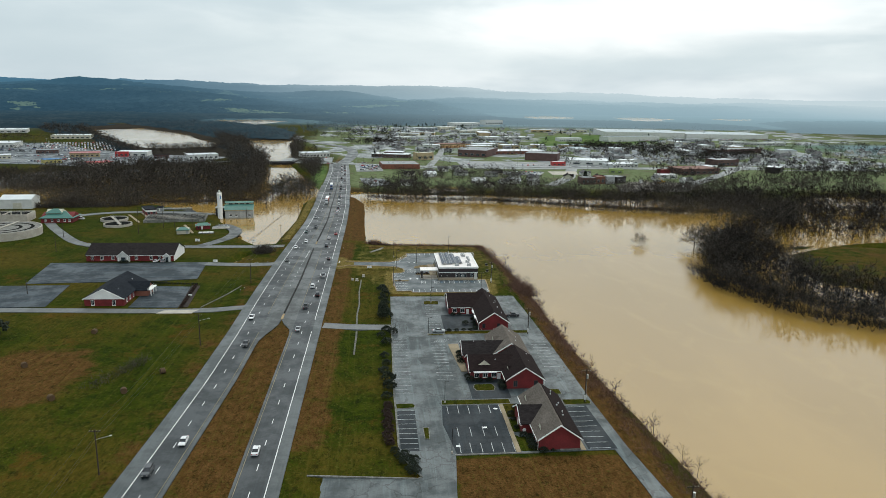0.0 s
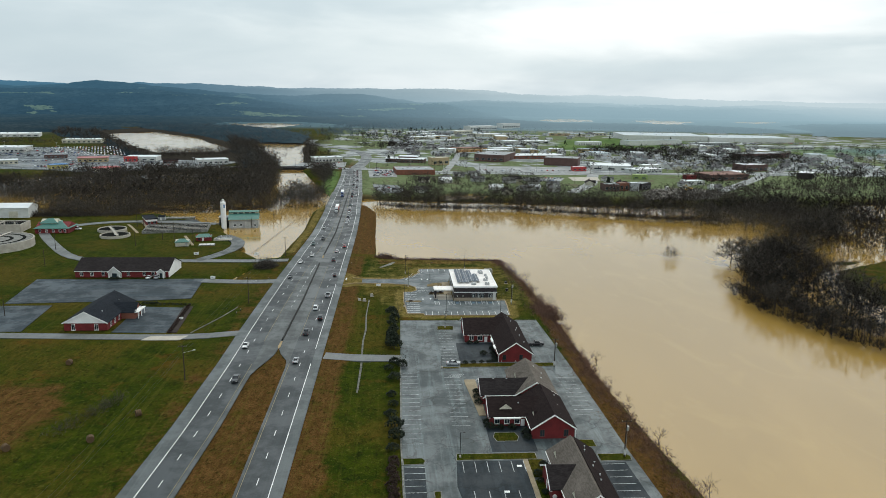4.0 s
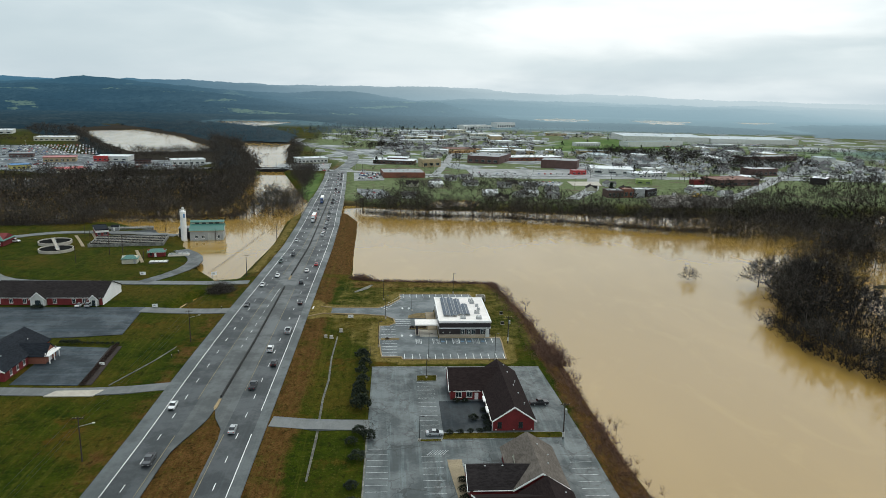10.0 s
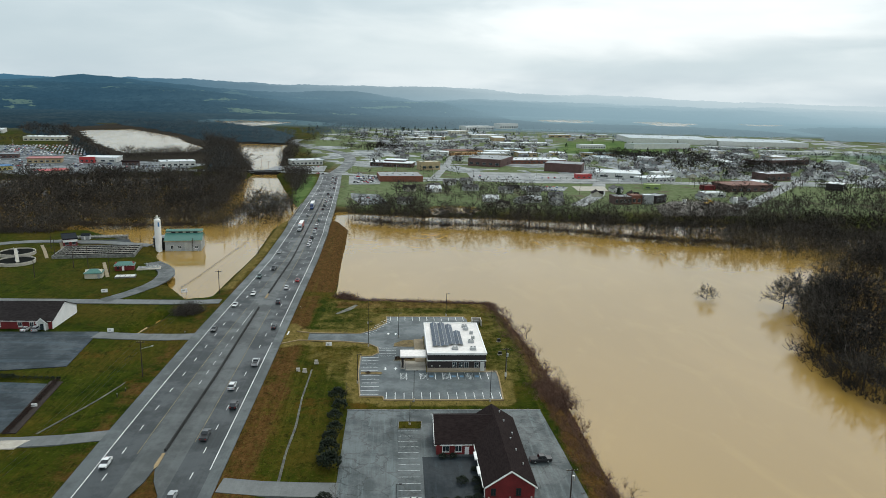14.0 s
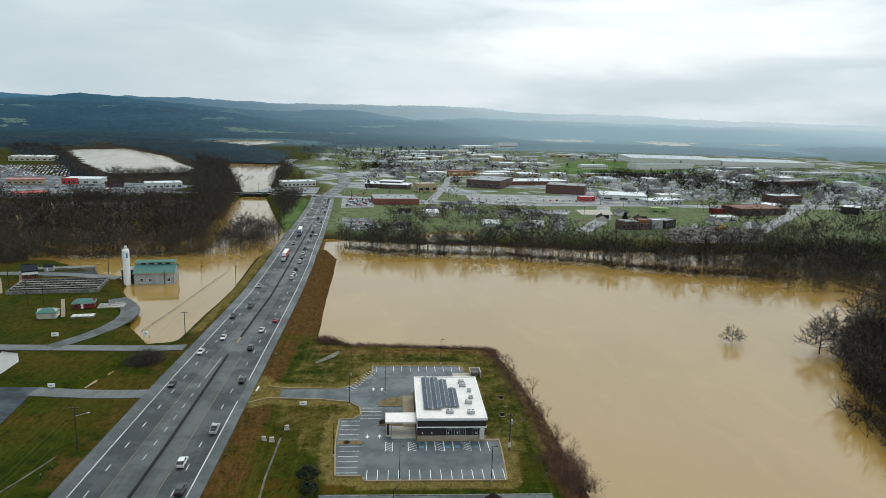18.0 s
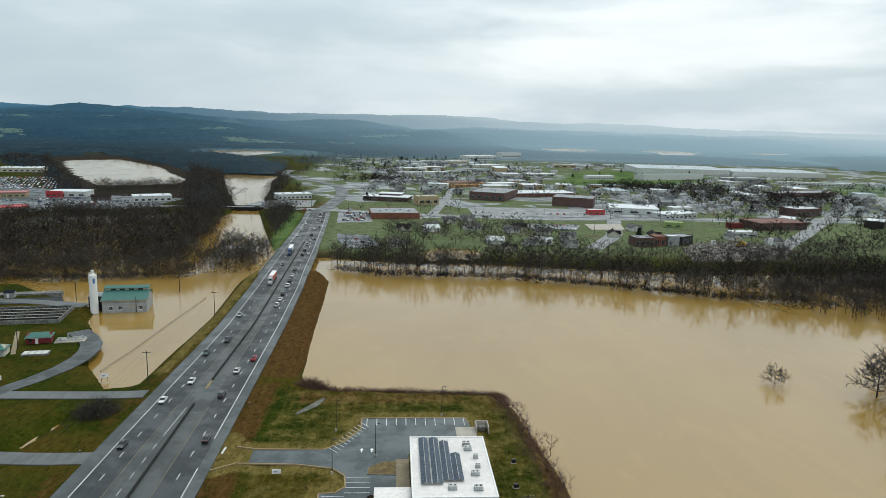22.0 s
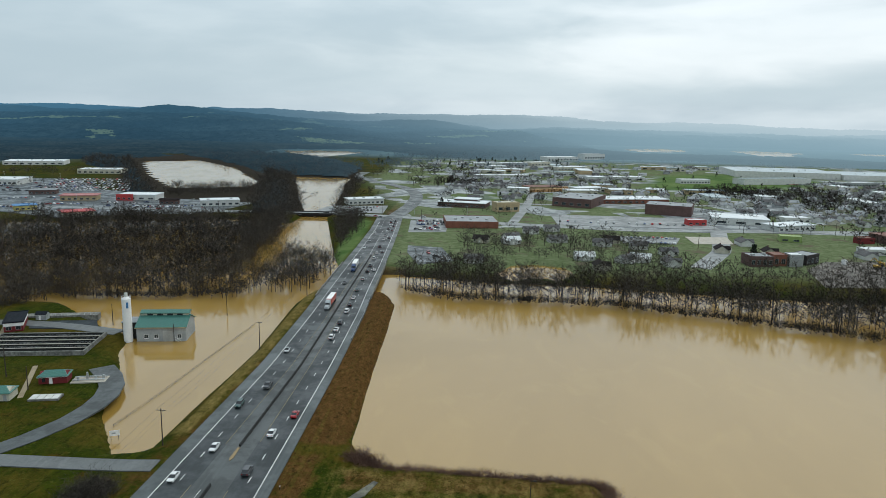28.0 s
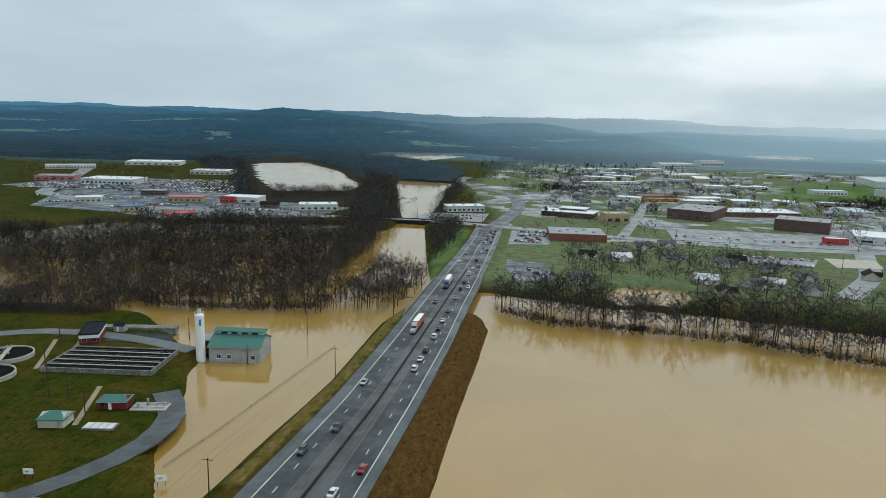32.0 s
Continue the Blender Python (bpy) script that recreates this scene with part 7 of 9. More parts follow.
forest("bare_woodland", scatter([(-130, 1050), (-112, 930), (-100, 926), (-112, 1050), (-122, 1180), (-148, 1290), (-156, 1290), (-142, 1190)], 9.0, margin=0.2), TREES_DEEP, 12, "leafless trees along the upper river bank", z=-1.5)
VALLEY = [(-300, 1315), (-160, 1300), (-165, 1480), (-225, 1640), (-300, 1760), (-470, 1860), (-620, 1760), (-520, 1660), (-372, 1450)]
forest("bare_woodland", scatter(VALLEY, 14), TREES_FAR, 13, "leafless wood up the valley", M["bark_far"], z=-1)
POND_WEST = [(-620, 1560), (-470, 1275), (-365, 1090), (-318, 1005), (-354, 990), (-450, 1180), (-500, 1272), (-640, 1420), (-720, 1570)]
forest("bare_woodland", scatter(POND_WEST, 11), TREES_FAR, 14, "leafless trees along the pond", z=-1)
forest("bare_woodland", scatter([(-345, 1086), (-250, 1112), (-225, 1070), (-240, 1045), (-300, 1000), (-318, 1010)], 7, margin=0.1), TREES_DEEP, 11, "small leafless trees before the pond", z=-1)

# Town trees
TOWN_CLEAR = [[(-70, 860), (-20, 860), (-20, 1420), (-220, 1420)], [(246, 1200), (340, 1480), (560, 1580), (600, 1400), (420, 1210)], [(100, 856), (242, 856), (242, 1010), (100, 1010)],
              [(400, 1360), (980, 1380), (990, 1680), (440, 1600)], [(-26, 796), (50, 800), (52, 872), (-30, 872)], [(-8, 970), (44, 955), (44, 1015), (-8, 1015)]]
STREET_SIDE = [(-10, 652), (330, 625), (345, 690), (200, 690), (165, 700), (150, 800), (10, 795), (14, 745), (28, 690)]
forest("town_trees", scatter(STREET_SIDE, 9.0, [PONDS[6]]), TREES_DEEP, 10.5, "leafless town trees on shaded lawns", z=-0.2)
forest("town_trees", scatter([(250, 610), (500, 640), (520, 760), (400, 720), (330, 700), (262, 690)], 8.5), TREES_DEEP, 11, "leafless scrub and trees behind the works", z=-0.6)
forest("town_trees", scatter([(-20, 880), (700, 760), (1100, 1250), (300, 1420), (-10, 1420)], 23, TOWN_CLEAR), TREES_FAR, 11, "scattered leafless town trees", M["bark_dark"], z=0.0)
forest("town_trees", scatter([(262, 715), (340, 690), (520, 690), (660, 900), (460, 870), (330, 850), (300, 760)], 17), TREES_FAR, 12, "dark leafless trees between town houses", M["bark_dark"], z=-0.2)
for grove, gap, hh in (([(300, 1090), (470, 1060), (480, 1190), (320, 1210)], 10, 13), ([(370, 960), (450, 890), (560, 960), (600, 1080), (480, 1100), (380, 1040)], 11, 13), ([(-60, 1180), (40, 1215), (20, 1250), (-70, 1220)], 8, 12), ([(-150, 1320), (-20, 1320), (120, 1480), (-60, 1520)], 17, 12), ([(-160, 1010), (-125, 1100), (-80, 1110), (-80, 1010)], 15, 9), ([(310, 1160), (380, 1120), (420, 1140), (370, 1200)], 9, 12), ([(-30, 1170), (30, 1180), (50, 1230), (-20, 1240)], 9, 12),
                       ([(430, 760), (640, 700), (760, 860), (560, 860)], 12, 12), ([(-170, 1490), (-100, 1500), (-50, 1640), (-150, 1640)], 13, 14), ([(-60, 1700), (190, 1850), (320, 2040), (60, 2060), (-160, 1860)], 17, 14)):
    forest("town_trees", scatter(grove, gap * 1.05), TREES_FAR, hh, "close grove of dark leafless town trees", M["bark_far" if grove[0][1] > 1400 else "bark_dark"], z=-0.2)
forest("town_trees", scatter([(-60, 1440), (900, 1650), (1000, 1900), (400, 1900), (-300, 1900)], 34), TREES_FAR, 12, "distant leafless trees", M["bark_far"], z=0.0)
forest("town_trees", scatter([(-900, 900), (-440, 1000), (-420, 1060), (-700, 1500), (-1100, 1400)], 34), TREES_FAR, 9, "scattered leafless trees between shops", z=0.0)
forest("town_trees", scatter([(-670, 1190), (-600, 1220), (-500, 1270), (-520, 1300), (-700, 1230)], 10), TREES_FAR, 10, "dark row of leafless trees behind the car lots", z=0.0)


def conifer_set(rng, h, w, count):
    """Leaf clumps of an evergreen: many small faceted leaves round a cone."""
    vs, fs = [], []
    for i in range(count):
        t = rng.random() ** 0.8
        r = w * (1 - t) * rng.uniform(0.5, 1.05)
        a = rng.uniform(0, 2 * math.pi)
        c = np.array([r * math.cos(a), r * math.sin(a), h * (0.08 + 0.92 * t)])
        s = h * 0.05 * rng.uniform(0.6, 1.4)
        d = rng.normal(0, 1, (4, 3)) * s
        vs.append(c + d)
        fs.append(np.array([[0, 1, 2], [0, 2, 3], [0, 3, 1], [1, 3, 2]]) + 4 * i)
    return np.concatenate(vs), np.concatenate(fs)


CONIFERS = [conifer_set(RNG, 1.0, w, 110) for w in (0.34, 0.40, 0.46)]
forest("evergreen_trees", [(RNG.uniform(-10, 620), RNG.uniform(900, 1700)) for _ in range(50)], CONIFERS, 8, "scattered dark evergreen town trees", M["evergreen"], z=-0.2)
forest("evergreen_trees", [(RNG.uniform(-170, 240), RNG.uniform(1500, 1850)) for _ in range(60)], CONIFERS, 9, "dark evergreens on the rise behind town", M["evergreen"], z=-0.2)


def single_tree(label, at, h, limbs, subs, twigs, spread, seed, name="bare_tree", thick=1.0, group="", fine=0.0045, low=0.22):
    ob = thing(name, label, "tree", at, 0, group)
    rng = np.random.default_rng(seed)
    v, f = bare_tree(rng, h, limbs, subs, twigs, spread, thick, fine, low)
    cut = 18
    tv, tf = v[:cut], f[f[:, 0] < cut]
    trunk = new("trunk", arrays_mesh("trunk", tv, tf, M["bark"]))
    crown = new("crown", arrays_mesh("crown", v[cut:], f[f[:, 0] >= cut] - cut, M["bark"]))
    trunk.parent = crown.parent = ob
    return ob


single_tree("lone round leafless tree standing in flood water", (165, 429, WATER_Z), 8.2, 26, 7, 8, 0.62, 31, thick=0.8, fine=0.0045, low=0.02)
single_tree("wide leafless oak leaning over the flood", (195, 416, WATER_Z), 16, 22, 8, 12, 0.75, 32, thick=1.2, low=0.10)
single_tree("wide leafless oak at the wood's corner", (210, 430, WATER_Z), 15, 20, 8, 12, 0.65, 33, thick=1.2, low=0.12)
for i, (x, y, hh) in enumerate(((74.5, 205, 5), (76.5, 178, 6), (78.3, 163, 4.5), (79.2, 156, 5), (73.6, 262, 4.5), (72, 330, 5), (69, 372, 5.5), (4.5, 316, 5.5), (6.5, 262, 5))):
    single_tree("small bare sapling in the bank brush", (x, y, -0.7), hh, 7, 5, 3, 0.3, 50 + i, "bare_sapling", group="bank saplings")
single_tree("dark evergreen pine beside the street", (212, 715, 0), 11, 10, 6, 4, 0.3, 71, "pine_tree", 0.8)
v, f = conifer_set(RNG, 11.5, 3.4, 700)
pc = new("crown", arrays_mesh("crown", v, f, M["evergreen"]))
pc.parent = bpy.data.objects["pine_tree"]



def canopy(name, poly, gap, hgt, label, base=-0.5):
    """A closed uneven sheet standing in for a distant leafless wood's crowns; it falls to the ground at its edge."""
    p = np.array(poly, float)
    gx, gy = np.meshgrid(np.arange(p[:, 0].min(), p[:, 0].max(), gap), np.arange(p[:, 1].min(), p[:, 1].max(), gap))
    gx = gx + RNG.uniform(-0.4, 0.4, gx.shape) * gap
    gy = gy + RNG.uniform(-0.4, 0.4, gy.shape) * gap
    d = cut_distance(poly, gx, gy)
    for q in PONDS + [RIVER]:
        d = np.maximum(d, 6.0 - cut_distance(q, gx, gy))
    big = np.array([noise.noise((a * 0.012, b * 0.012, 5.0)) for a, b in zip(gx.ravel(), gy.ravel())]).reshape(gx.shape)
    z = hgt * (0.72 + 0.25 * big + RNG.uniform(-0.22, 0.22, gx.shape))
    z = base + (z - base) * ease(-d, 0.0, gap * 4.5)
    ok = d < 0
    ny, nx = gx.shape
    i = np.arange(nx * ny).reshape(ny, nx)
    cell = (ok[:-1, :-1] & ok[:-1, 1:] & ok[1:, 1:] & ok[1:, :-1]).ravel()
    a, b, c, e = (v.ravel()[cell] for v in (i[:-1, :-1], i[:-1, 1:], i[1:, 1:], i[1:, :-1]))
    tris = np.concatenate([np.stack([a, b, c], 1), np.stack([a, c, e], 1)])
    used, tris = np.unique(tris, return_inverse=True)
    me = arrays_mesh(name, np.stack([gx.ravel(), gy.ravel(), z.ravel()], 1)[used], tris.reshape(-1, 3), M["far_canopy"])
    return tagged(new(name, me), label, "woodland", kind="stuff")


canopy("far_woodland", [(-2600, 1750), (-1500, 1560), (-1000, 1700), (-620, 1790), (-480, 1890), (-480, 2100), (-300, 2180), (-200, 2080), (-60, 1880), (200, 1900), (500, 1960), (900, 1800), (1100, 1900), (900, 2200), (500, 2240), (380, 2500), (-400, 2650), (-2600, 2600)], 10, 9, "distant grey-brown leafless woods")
canopy("far_woodland", [(1000, 1700), (2400, 1650), (2900, 2500), (1600, 2480), (1250, 2300), (1150, 1950)], 12, 9, "distant leafless woods with painted haze")
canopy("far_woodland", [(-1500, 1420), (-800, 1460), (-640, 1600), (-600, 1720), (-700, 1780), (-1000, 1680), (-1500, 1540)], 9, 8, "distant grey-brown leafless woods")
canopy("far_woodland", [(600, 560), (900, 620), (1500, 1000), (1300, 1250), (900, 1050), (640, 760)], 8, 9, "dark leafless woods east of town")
# Dark sheets added under trees to close gaps and hide bright water behind.
canopy("far_woodland", VALLEY, 7, 8.5, "closed dark filler sheet under the valley trees")
canopy("far_woodland", RIVER_WOOD, 6, 7, "dark filler sheet under the trees between river and pond")
canopy("far_woodland", POND_WEST, 6, 6, "dark filler sheet under the trees beside the pond")


# ---- shrubs and brush ----
def shrub_set(rng, count, squash=0.75):
    vs, fs = [], []
    for i in range(count):
        d = rng.normal(0, 1, 3)
        d /= np.linalg.norm(d)
        d[2] = abs(d[2]) * 1.1 - 0.15
        lump = 0.82 + 0.18 * math.sin(d[0] * 5 + 1) * math.cos(d[1] * 4) + rng.uniform(-0.16, 0.12)
        c = d * lump * (1, 1, squash * 1.25)
        vs.append(c + rng.normal(0, 0.085, (4, 3)))
        fs.append(np.array([[0, 1, 2], [0, 2, 3], [0, 3, 1], [1, 3, 2]]) + 4 * i)
    return np.concatenate(vs), np.concatenate(fs)


SHRUBS = {m: [arrays_mesh("leaves", *shrub_set(np.random.default_rng(s), 330), M[m]) for s in (3, 4, 5)] for m in ("evergreen", "bronze_leaf")}


def shrub(x, y, r, mat, label, hgt=1.0, group="", z=0.0):
    ob = thing("shrub", label, "shrub", (x, y, z), RNG.uniform(0, 360), group)
    ob.scale = (1, 1, 1)
    me = SHRUBS[mat][int(RNG.integers(3))]
    lv = new("leaves", me)
    lv.parent = ob
    lv.location = (0, 0, r * 0.55 * hgt)
    lv.scale = (r, r, r * hgt)
    st = part("stem", rod((0, 0, -0.2), (0, 0, r * 0.6), 0.09, 0.05, 5), M["bark"], ob)
    return ob


for x, y, r, hh in ((2.0, 316, 2.6, 1.1), (3.2, 309.5, 2.4, 1.0), (2.4, 303, 2.2, 1.0), (3.0, 296, 2.2, 1.0), (2.2, 290, 2.3, 1.1), (2.6, 283, 2.8, 1.2), (3.4, 277, 2.9, 1.2), (2.0, 279, 2.2, 1.0)):
    shrub(x, y, r, "evergreen", "large dark evergreen shrub in the lot hedge", hh, "lot hedge")
for x, y, r, hh in ((3.4, 262.5, 2.0, 0.9), (6.0, 259.5, 2.2, 0.9), (1.6, 257, 1.8, 0.8), (3.4, 249, 2.3, 0.8), (2.8, 236, 1.8, 0.8), (3.2, 229, 1.8, 0.8), (2.6, 222.5, 2.0, 0.8),
                    (3.6, 215, 2.7, 0.9), (4.0, 209, 2.5, 0.9), (3.2, 203, 1.9, 0.7)):
    shrub(x, y, r, "evergreen", "rounded dark shrub along the parking lot", hh, "lot hedge")
for i in range(11):
    shrub(3.4 + 0.5 * math.sin(i * 2.1), 197 - i * 2.3, 1.5, "bronze_leaf", "bronze-leaved clipped hedge shrub", 0.8, "bronze hedge")
for x, y in ((5.0, 170), (6.0, 167), (7.2, 164.5), (8.6, 166), (9.4, 163), (10.2, 160.5), (8.4, 161), (7.4, 168.5), (10.0, 165.6), (9.2, 159.4)):
    shrub(x, y, 1.35, "evergreen", "clipped round shrub in the corner bed", 0.85, "corner bed")
for x, y, r in ((31.2, 281.4, 1.2), (33.8, 281.6, 1.1), (38.4, 275, 1.1), (38.2, 270, 1.3), (38.6, 266.5, 1.3), (35, 270, 1.5), (38.0, 263.3, 1.1), (36, 262.6, 1.0), (33.4, 262.4, 1.0), (30.6, 262.2, 1.0),
                (27.6, 261.8, 1.1), (29.6, 217, 1.3), (30.2, 214.0, 1.6), (33, 213.8, 1.2), (36.2, 213.8, 1.3), (39.6, 210.6, 1.6), (39.4, 207.8, 1.4), (28.8, 230, 1.4), (28.6, 234, 1.3), (28.8, 238, 1.2),
                (39.8, 176.6, 1.3), (41.3, 175.2, 1.4), (41.2, 172.4, 1.4), (41.0, 170.0, 1.5), (43.4, 168.2, 1.3), (38.8, 189.6, 1.3), (40.8, 193.6, 1.3), (38.9, 186.4, 1.0), (38.9, 181.4, 1.0), (46.0, 168.4, 0.7)):
    shrub(x, y, r, "evergreen", "dark clipped shrub beside the red office", 0.85, "office shrubs")
for x, y, r in ((20, 348, 1.1), (22, 348.2, 1.2), (24.4, 348.2, 1.2), (10.4, 335.7, 0.8)):
    shrub(x, y, r, "bronze_leaf", "low bronze-brown garden shrub", 0.7, "bed shrubs")
for i in range(12):
    shrub(-104 + i * 1.75, 332.6 - 0.1 * i, 0.8 if i > 3 else 1.2, "evergreen", "clipped dark hedge shrub by the lot", 0.9, "office hedge")
for i in range(16):
    shrub(-84.6 + 0.16 * i, 330 - i * 2.2, 1.0, "bronze_leaf", "low dark hedge shrub by the lot", 0.6, "lot edge hedge")
for x in (-132.9, -130.2):
    shrub(x - 0.6, 373.8, 1.3, "evergreen", "dark clipped shrub at the porch", 0.9, "porch shrubs")
shrub(-140, 262, 6.0, "evergreen", "broad dark evergreen at the field's edge", 0.9)
for x, y, r in ((-115, 232.5, 0.95), (-95.3, 206.5, 0.95), (-105.3, 265, 0.95), (-76, 210.6, 0.95), (-69, 225.6, 0.95), (-100, 180, 0.95)):
    ob = thing("hay_bale", "old dark round hay bale on the grass", "hay bale", (x, y, -0.12), RNG.uniform(0, 180), "field bales")
    part("bale", rod((-0.7, 0, r * 0.9), (0.7, 0, r * 0.9), r, r, 14), M["hay"], ob)
    part("twine", add_rod(rod((-0.36, 0, r * 0.9), (-0.3, 0, r * 0.9), r + 0.02, r + 0.02, 14), (0.3, 0, r * 0.9), (0.36, 0, r * 0.9), r + 0.02, r + 0.02, 14), M["pole_wood"], ob)


def brush(name, line, width, count, hgt, label, mat="shrub_twig"):
    """Tangled leafless brush along a line."""
    pts = np.array(line, float)
    lens = np.r_[0, np.cumsum(np.hypot(*np.diff(pts, axis=0).T))]
    seg, twig = [], []
    for _ in range(count):
        s = RNG.uniform(0, lens[-1])
        x, y = np.interp(s, lens, pts[:, 0]), np.interp(s, lens, pts[:, 1])
        o = RNG.normal(0, width / 2.6, 2)
        base = np.array([x + o[0], y + o[1], -1.2])
        hh = hgt * RNG.uniform(0.5, 1.25)
        for _ in range(7):
            d = np.array([RNG.normal(0, 0.6), RNG.normal(0, 0.6), 1.0])
            d /= np.linalg.norm(d)
            e = base + d * (hh + 1.0)
            seg.append((tuple(base), tuple(e), 0.05, 0.0))
            for _ in range(3):
                q = base + (e - base) * RNG.uniform(0.4, 1)
                twig.append((*q, *(q + RNG.normal(0, 0.55, 3) * hh * 0.6 + (0, 0, 0.2)), 0.032))
    v, f = with_twigs(cone_set(seg), twig, RNG)
    tagged(new(name, arrays_mesh(name, v, f, M[mat])), label, "brush", kind="stuff")


brush("bank_brush", [(60, 410), (63.4, 382), (65.8, 357), (67.2, 322), (67.4, 278), (68.2, 246), (69.4, 220), (71, 200), (73, 174), (74.4, 150), (76.6, 120)], 5.8, 2300, 1.2, "tangled red-brown brush on the flood bank")
brush("bank_brush", [(-4, 421), (5, 417.8), (17, 417.5), (42, 415.2), (58, 414.4), (62, 410)], 2.2, 700, 1.0, "dry brown brush along the point's edge")
brush("bank_brush", [(-6, 424), (1, 419)], 4.0, 160, 2.0, "pale tangled brush at the point's corner")
brush("bank_brush", [(66, 326), (68, 318), (69, 312)], 6.0, 260, 2.6, "dense brown bush on the bank")
# Brush added in darker bark to darken the foot of the far shore trees.
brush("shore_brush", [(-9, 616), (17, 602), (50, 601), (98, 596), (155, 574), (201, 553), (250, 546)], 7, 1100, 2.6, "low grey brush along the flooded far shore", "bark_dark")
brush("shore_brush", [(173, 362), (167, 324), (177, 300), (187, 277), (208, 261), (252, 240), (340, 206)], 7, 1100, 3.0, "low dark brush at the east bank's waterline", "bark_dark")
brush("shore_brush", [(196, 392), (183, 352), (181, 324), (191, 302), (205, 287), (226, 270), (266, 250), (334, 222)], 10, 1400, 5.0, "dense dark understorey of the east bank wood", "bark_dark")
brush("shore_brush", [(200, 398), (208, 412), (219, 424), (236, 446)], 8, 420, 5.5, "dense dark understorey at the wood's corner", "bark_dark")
brush("field_scrub", [(-88, 214), (-84, 222), (-80, 232), (-78, 238)], 3.0, 40, 2.6, "thin leafless scrub in the field", "bark")


# ---- poles, wires, lamps ----
def utility_pole(x, y, h, z=0.0, arms=1, lamp=0, turn=0.0):
    ob = thing("utility_pole", "weathered brown wooden utility pole with a crossarm", "utility pole", (x, y, z), turn, "roadside poles")
    part("pole", rod((0, 0, -1.5), (0, 0, h), 0.19, 0.12, 8), M["pole_wood"], ob)
    for i in range(arms):
        zz = h - 0.5 - i * 1.2
        a = part("crossarm", box(-1.3, 1.3, -0.08, 0.08, zz - 0.07, zz + 0.07), M["pole_wood"], ob)
        for xx in (-1.15, -0.5, 0.5, 1.15):
            part("insulator", rod((xx, 0, zz + 0.07), (xx, 0, zz + 0.3), 0.06, 0.04, 6), M["cream"], a)
    if lamp:
        b = part("lamp_arm", rod((0, 0, h * 0.78), (3.6 * lamp, 0, h * 0.86), 0.05, 0.04, 6), M["metal"], ob)
        part("lamp_head", box(3.5 * lamp - 0.35, 3.5 * lamp + 0.35, -0.16, 0.16, h * 0.86 - 0.1, h * 0.86 + 0.06, 0.03), M["lamp_glass"], b)
    return ob


WEST_POLES = [(-64.6, 90, 12, 0.0), (-65.4, 163.1, 12, 0.0), (-63.1, 250.1, 12, 0.0), (-59.9, 333.1, 12.1, 0.0), (-58.2, 424.6, 12.6, -1.6), (-57.5, 510.5, 12, -1.6), (-57.5, 590, 12, -1.6), (-64, 690, 12, -0.5), (-74, 800, 12, 0.0)]
for i, (x, y, h_, z_) in enumerate(WEST_POLES):
    utility_pole(x, y, h_, z_, 1, 1 if i in (1, 2, 3) else 0)


def wire(points, r=0.018, sag=1.0, label="sagging black overhead cable"):
    bm = bmesh.new()
    for a, b in zip(points, points[1:]):
        prev = None
        for i in range(13):
            t = i / 12
            p = Vector(a).lerp(Vector(b), t) - Vector((0, 0, sag * 4 * t * (1 - t)))
            if prev is not None:
                add_rod(bm, prev, p, r, r, 3)
            prev = p
    return tagged(link_mesh("overhead_cable", bm, M["wire"]), label, "cable")


for dx_, dz_ in ((-1.15, -0.2), (1.15, -0.2), (0, -2.6)):
    wire([(x + dx_, y, z_ + h_ + dz_) for x, y, h_, z_ in WEST_POLES])


def lot_lamp(x, y, h, label, heads=1, turn=0.0, box_on=False):
    ob = thing("lamp_post", label, "lamp post", (x, y, 0), turn, "lot lamps")
    part("base", rod((0, 0, -0.1), (0, 0, 0.7), 0.28, 0.28, 10), M["concrete"], ob)
    part("post", rod((0, 0, 0.701), (0, 0, h), 0.1, 0.07, 8), M["black_metal"], ob)
    for i in range(heads):
        s = 1 if i == 0 else -1
        a = part("arm", rod((0, 0, h - 0.1), (s * 0.9, 0, h), 0.04, 0.04, 6), M["black_metal"], ob)
        part("lamp_head", box(s * 0.9 - 0.32, s * 0.9 + 0.32, -0.2, 0.2, h - 0.08, h + 0.08, 0.02), M["black_metal"], a)


for x, y in ((47.5, 314.8), (24.7, 315.2), (7.4, 328.3), (20.4, 370), (40, 396.5), (8.5, 386), (9.6, 360.5)):
    lot_lamp(x, y, 9.5, "slim black lamp post at the bank lot")
for x, y in ((19.4, 258.2), (23.2, 299.4), (20.4, 198.6), (19.6, 168.8)):
    lot_lamp(x, y, 7.0, "slim dark lamp post in the office lot")
for x, y in ((57.7, 257.9), (62.6, 197.2), (54.6, 331.2), (67.2, 134)):
    p = utility_pole(x, y, 10.5, 0, 1)
    p["label"] = "wooden service pole with transformer and meter box"
    part("transformer", rod((0.35, -0.1, 7.6), (0.35, -0.1, 8.8), 0.32, 0.32, 10), M["metal"], p)
    part("meter_box", box(-0.3, 0.3, -0.45, -0.2, 0.9, 2.3, 0.03), M["offwhite"], p)
    part("conduit", rod((0.22, -0.1, 0), (0.22, -0.1, 7.6), 0.06, 0.06, 6), M["metal"], p)
for x, y, h_ in ((-178, 402, 9), (-154, 318, 7), (-190, 440, 10), (-140, 470, 11), (-133, 470, 11), (-118.6, 459.5, 8), (-158, 490, 10), (-170, 512, 9), (-96, 520, 7), (-88, 560, 10), (-132, 540, 9), (-150, 452, 9)):
    p = utility_pole(x, y, h_, 0 if y < 515 else -2.0, 0)
    p["label"] = "plain dark wooden pole at the water works"
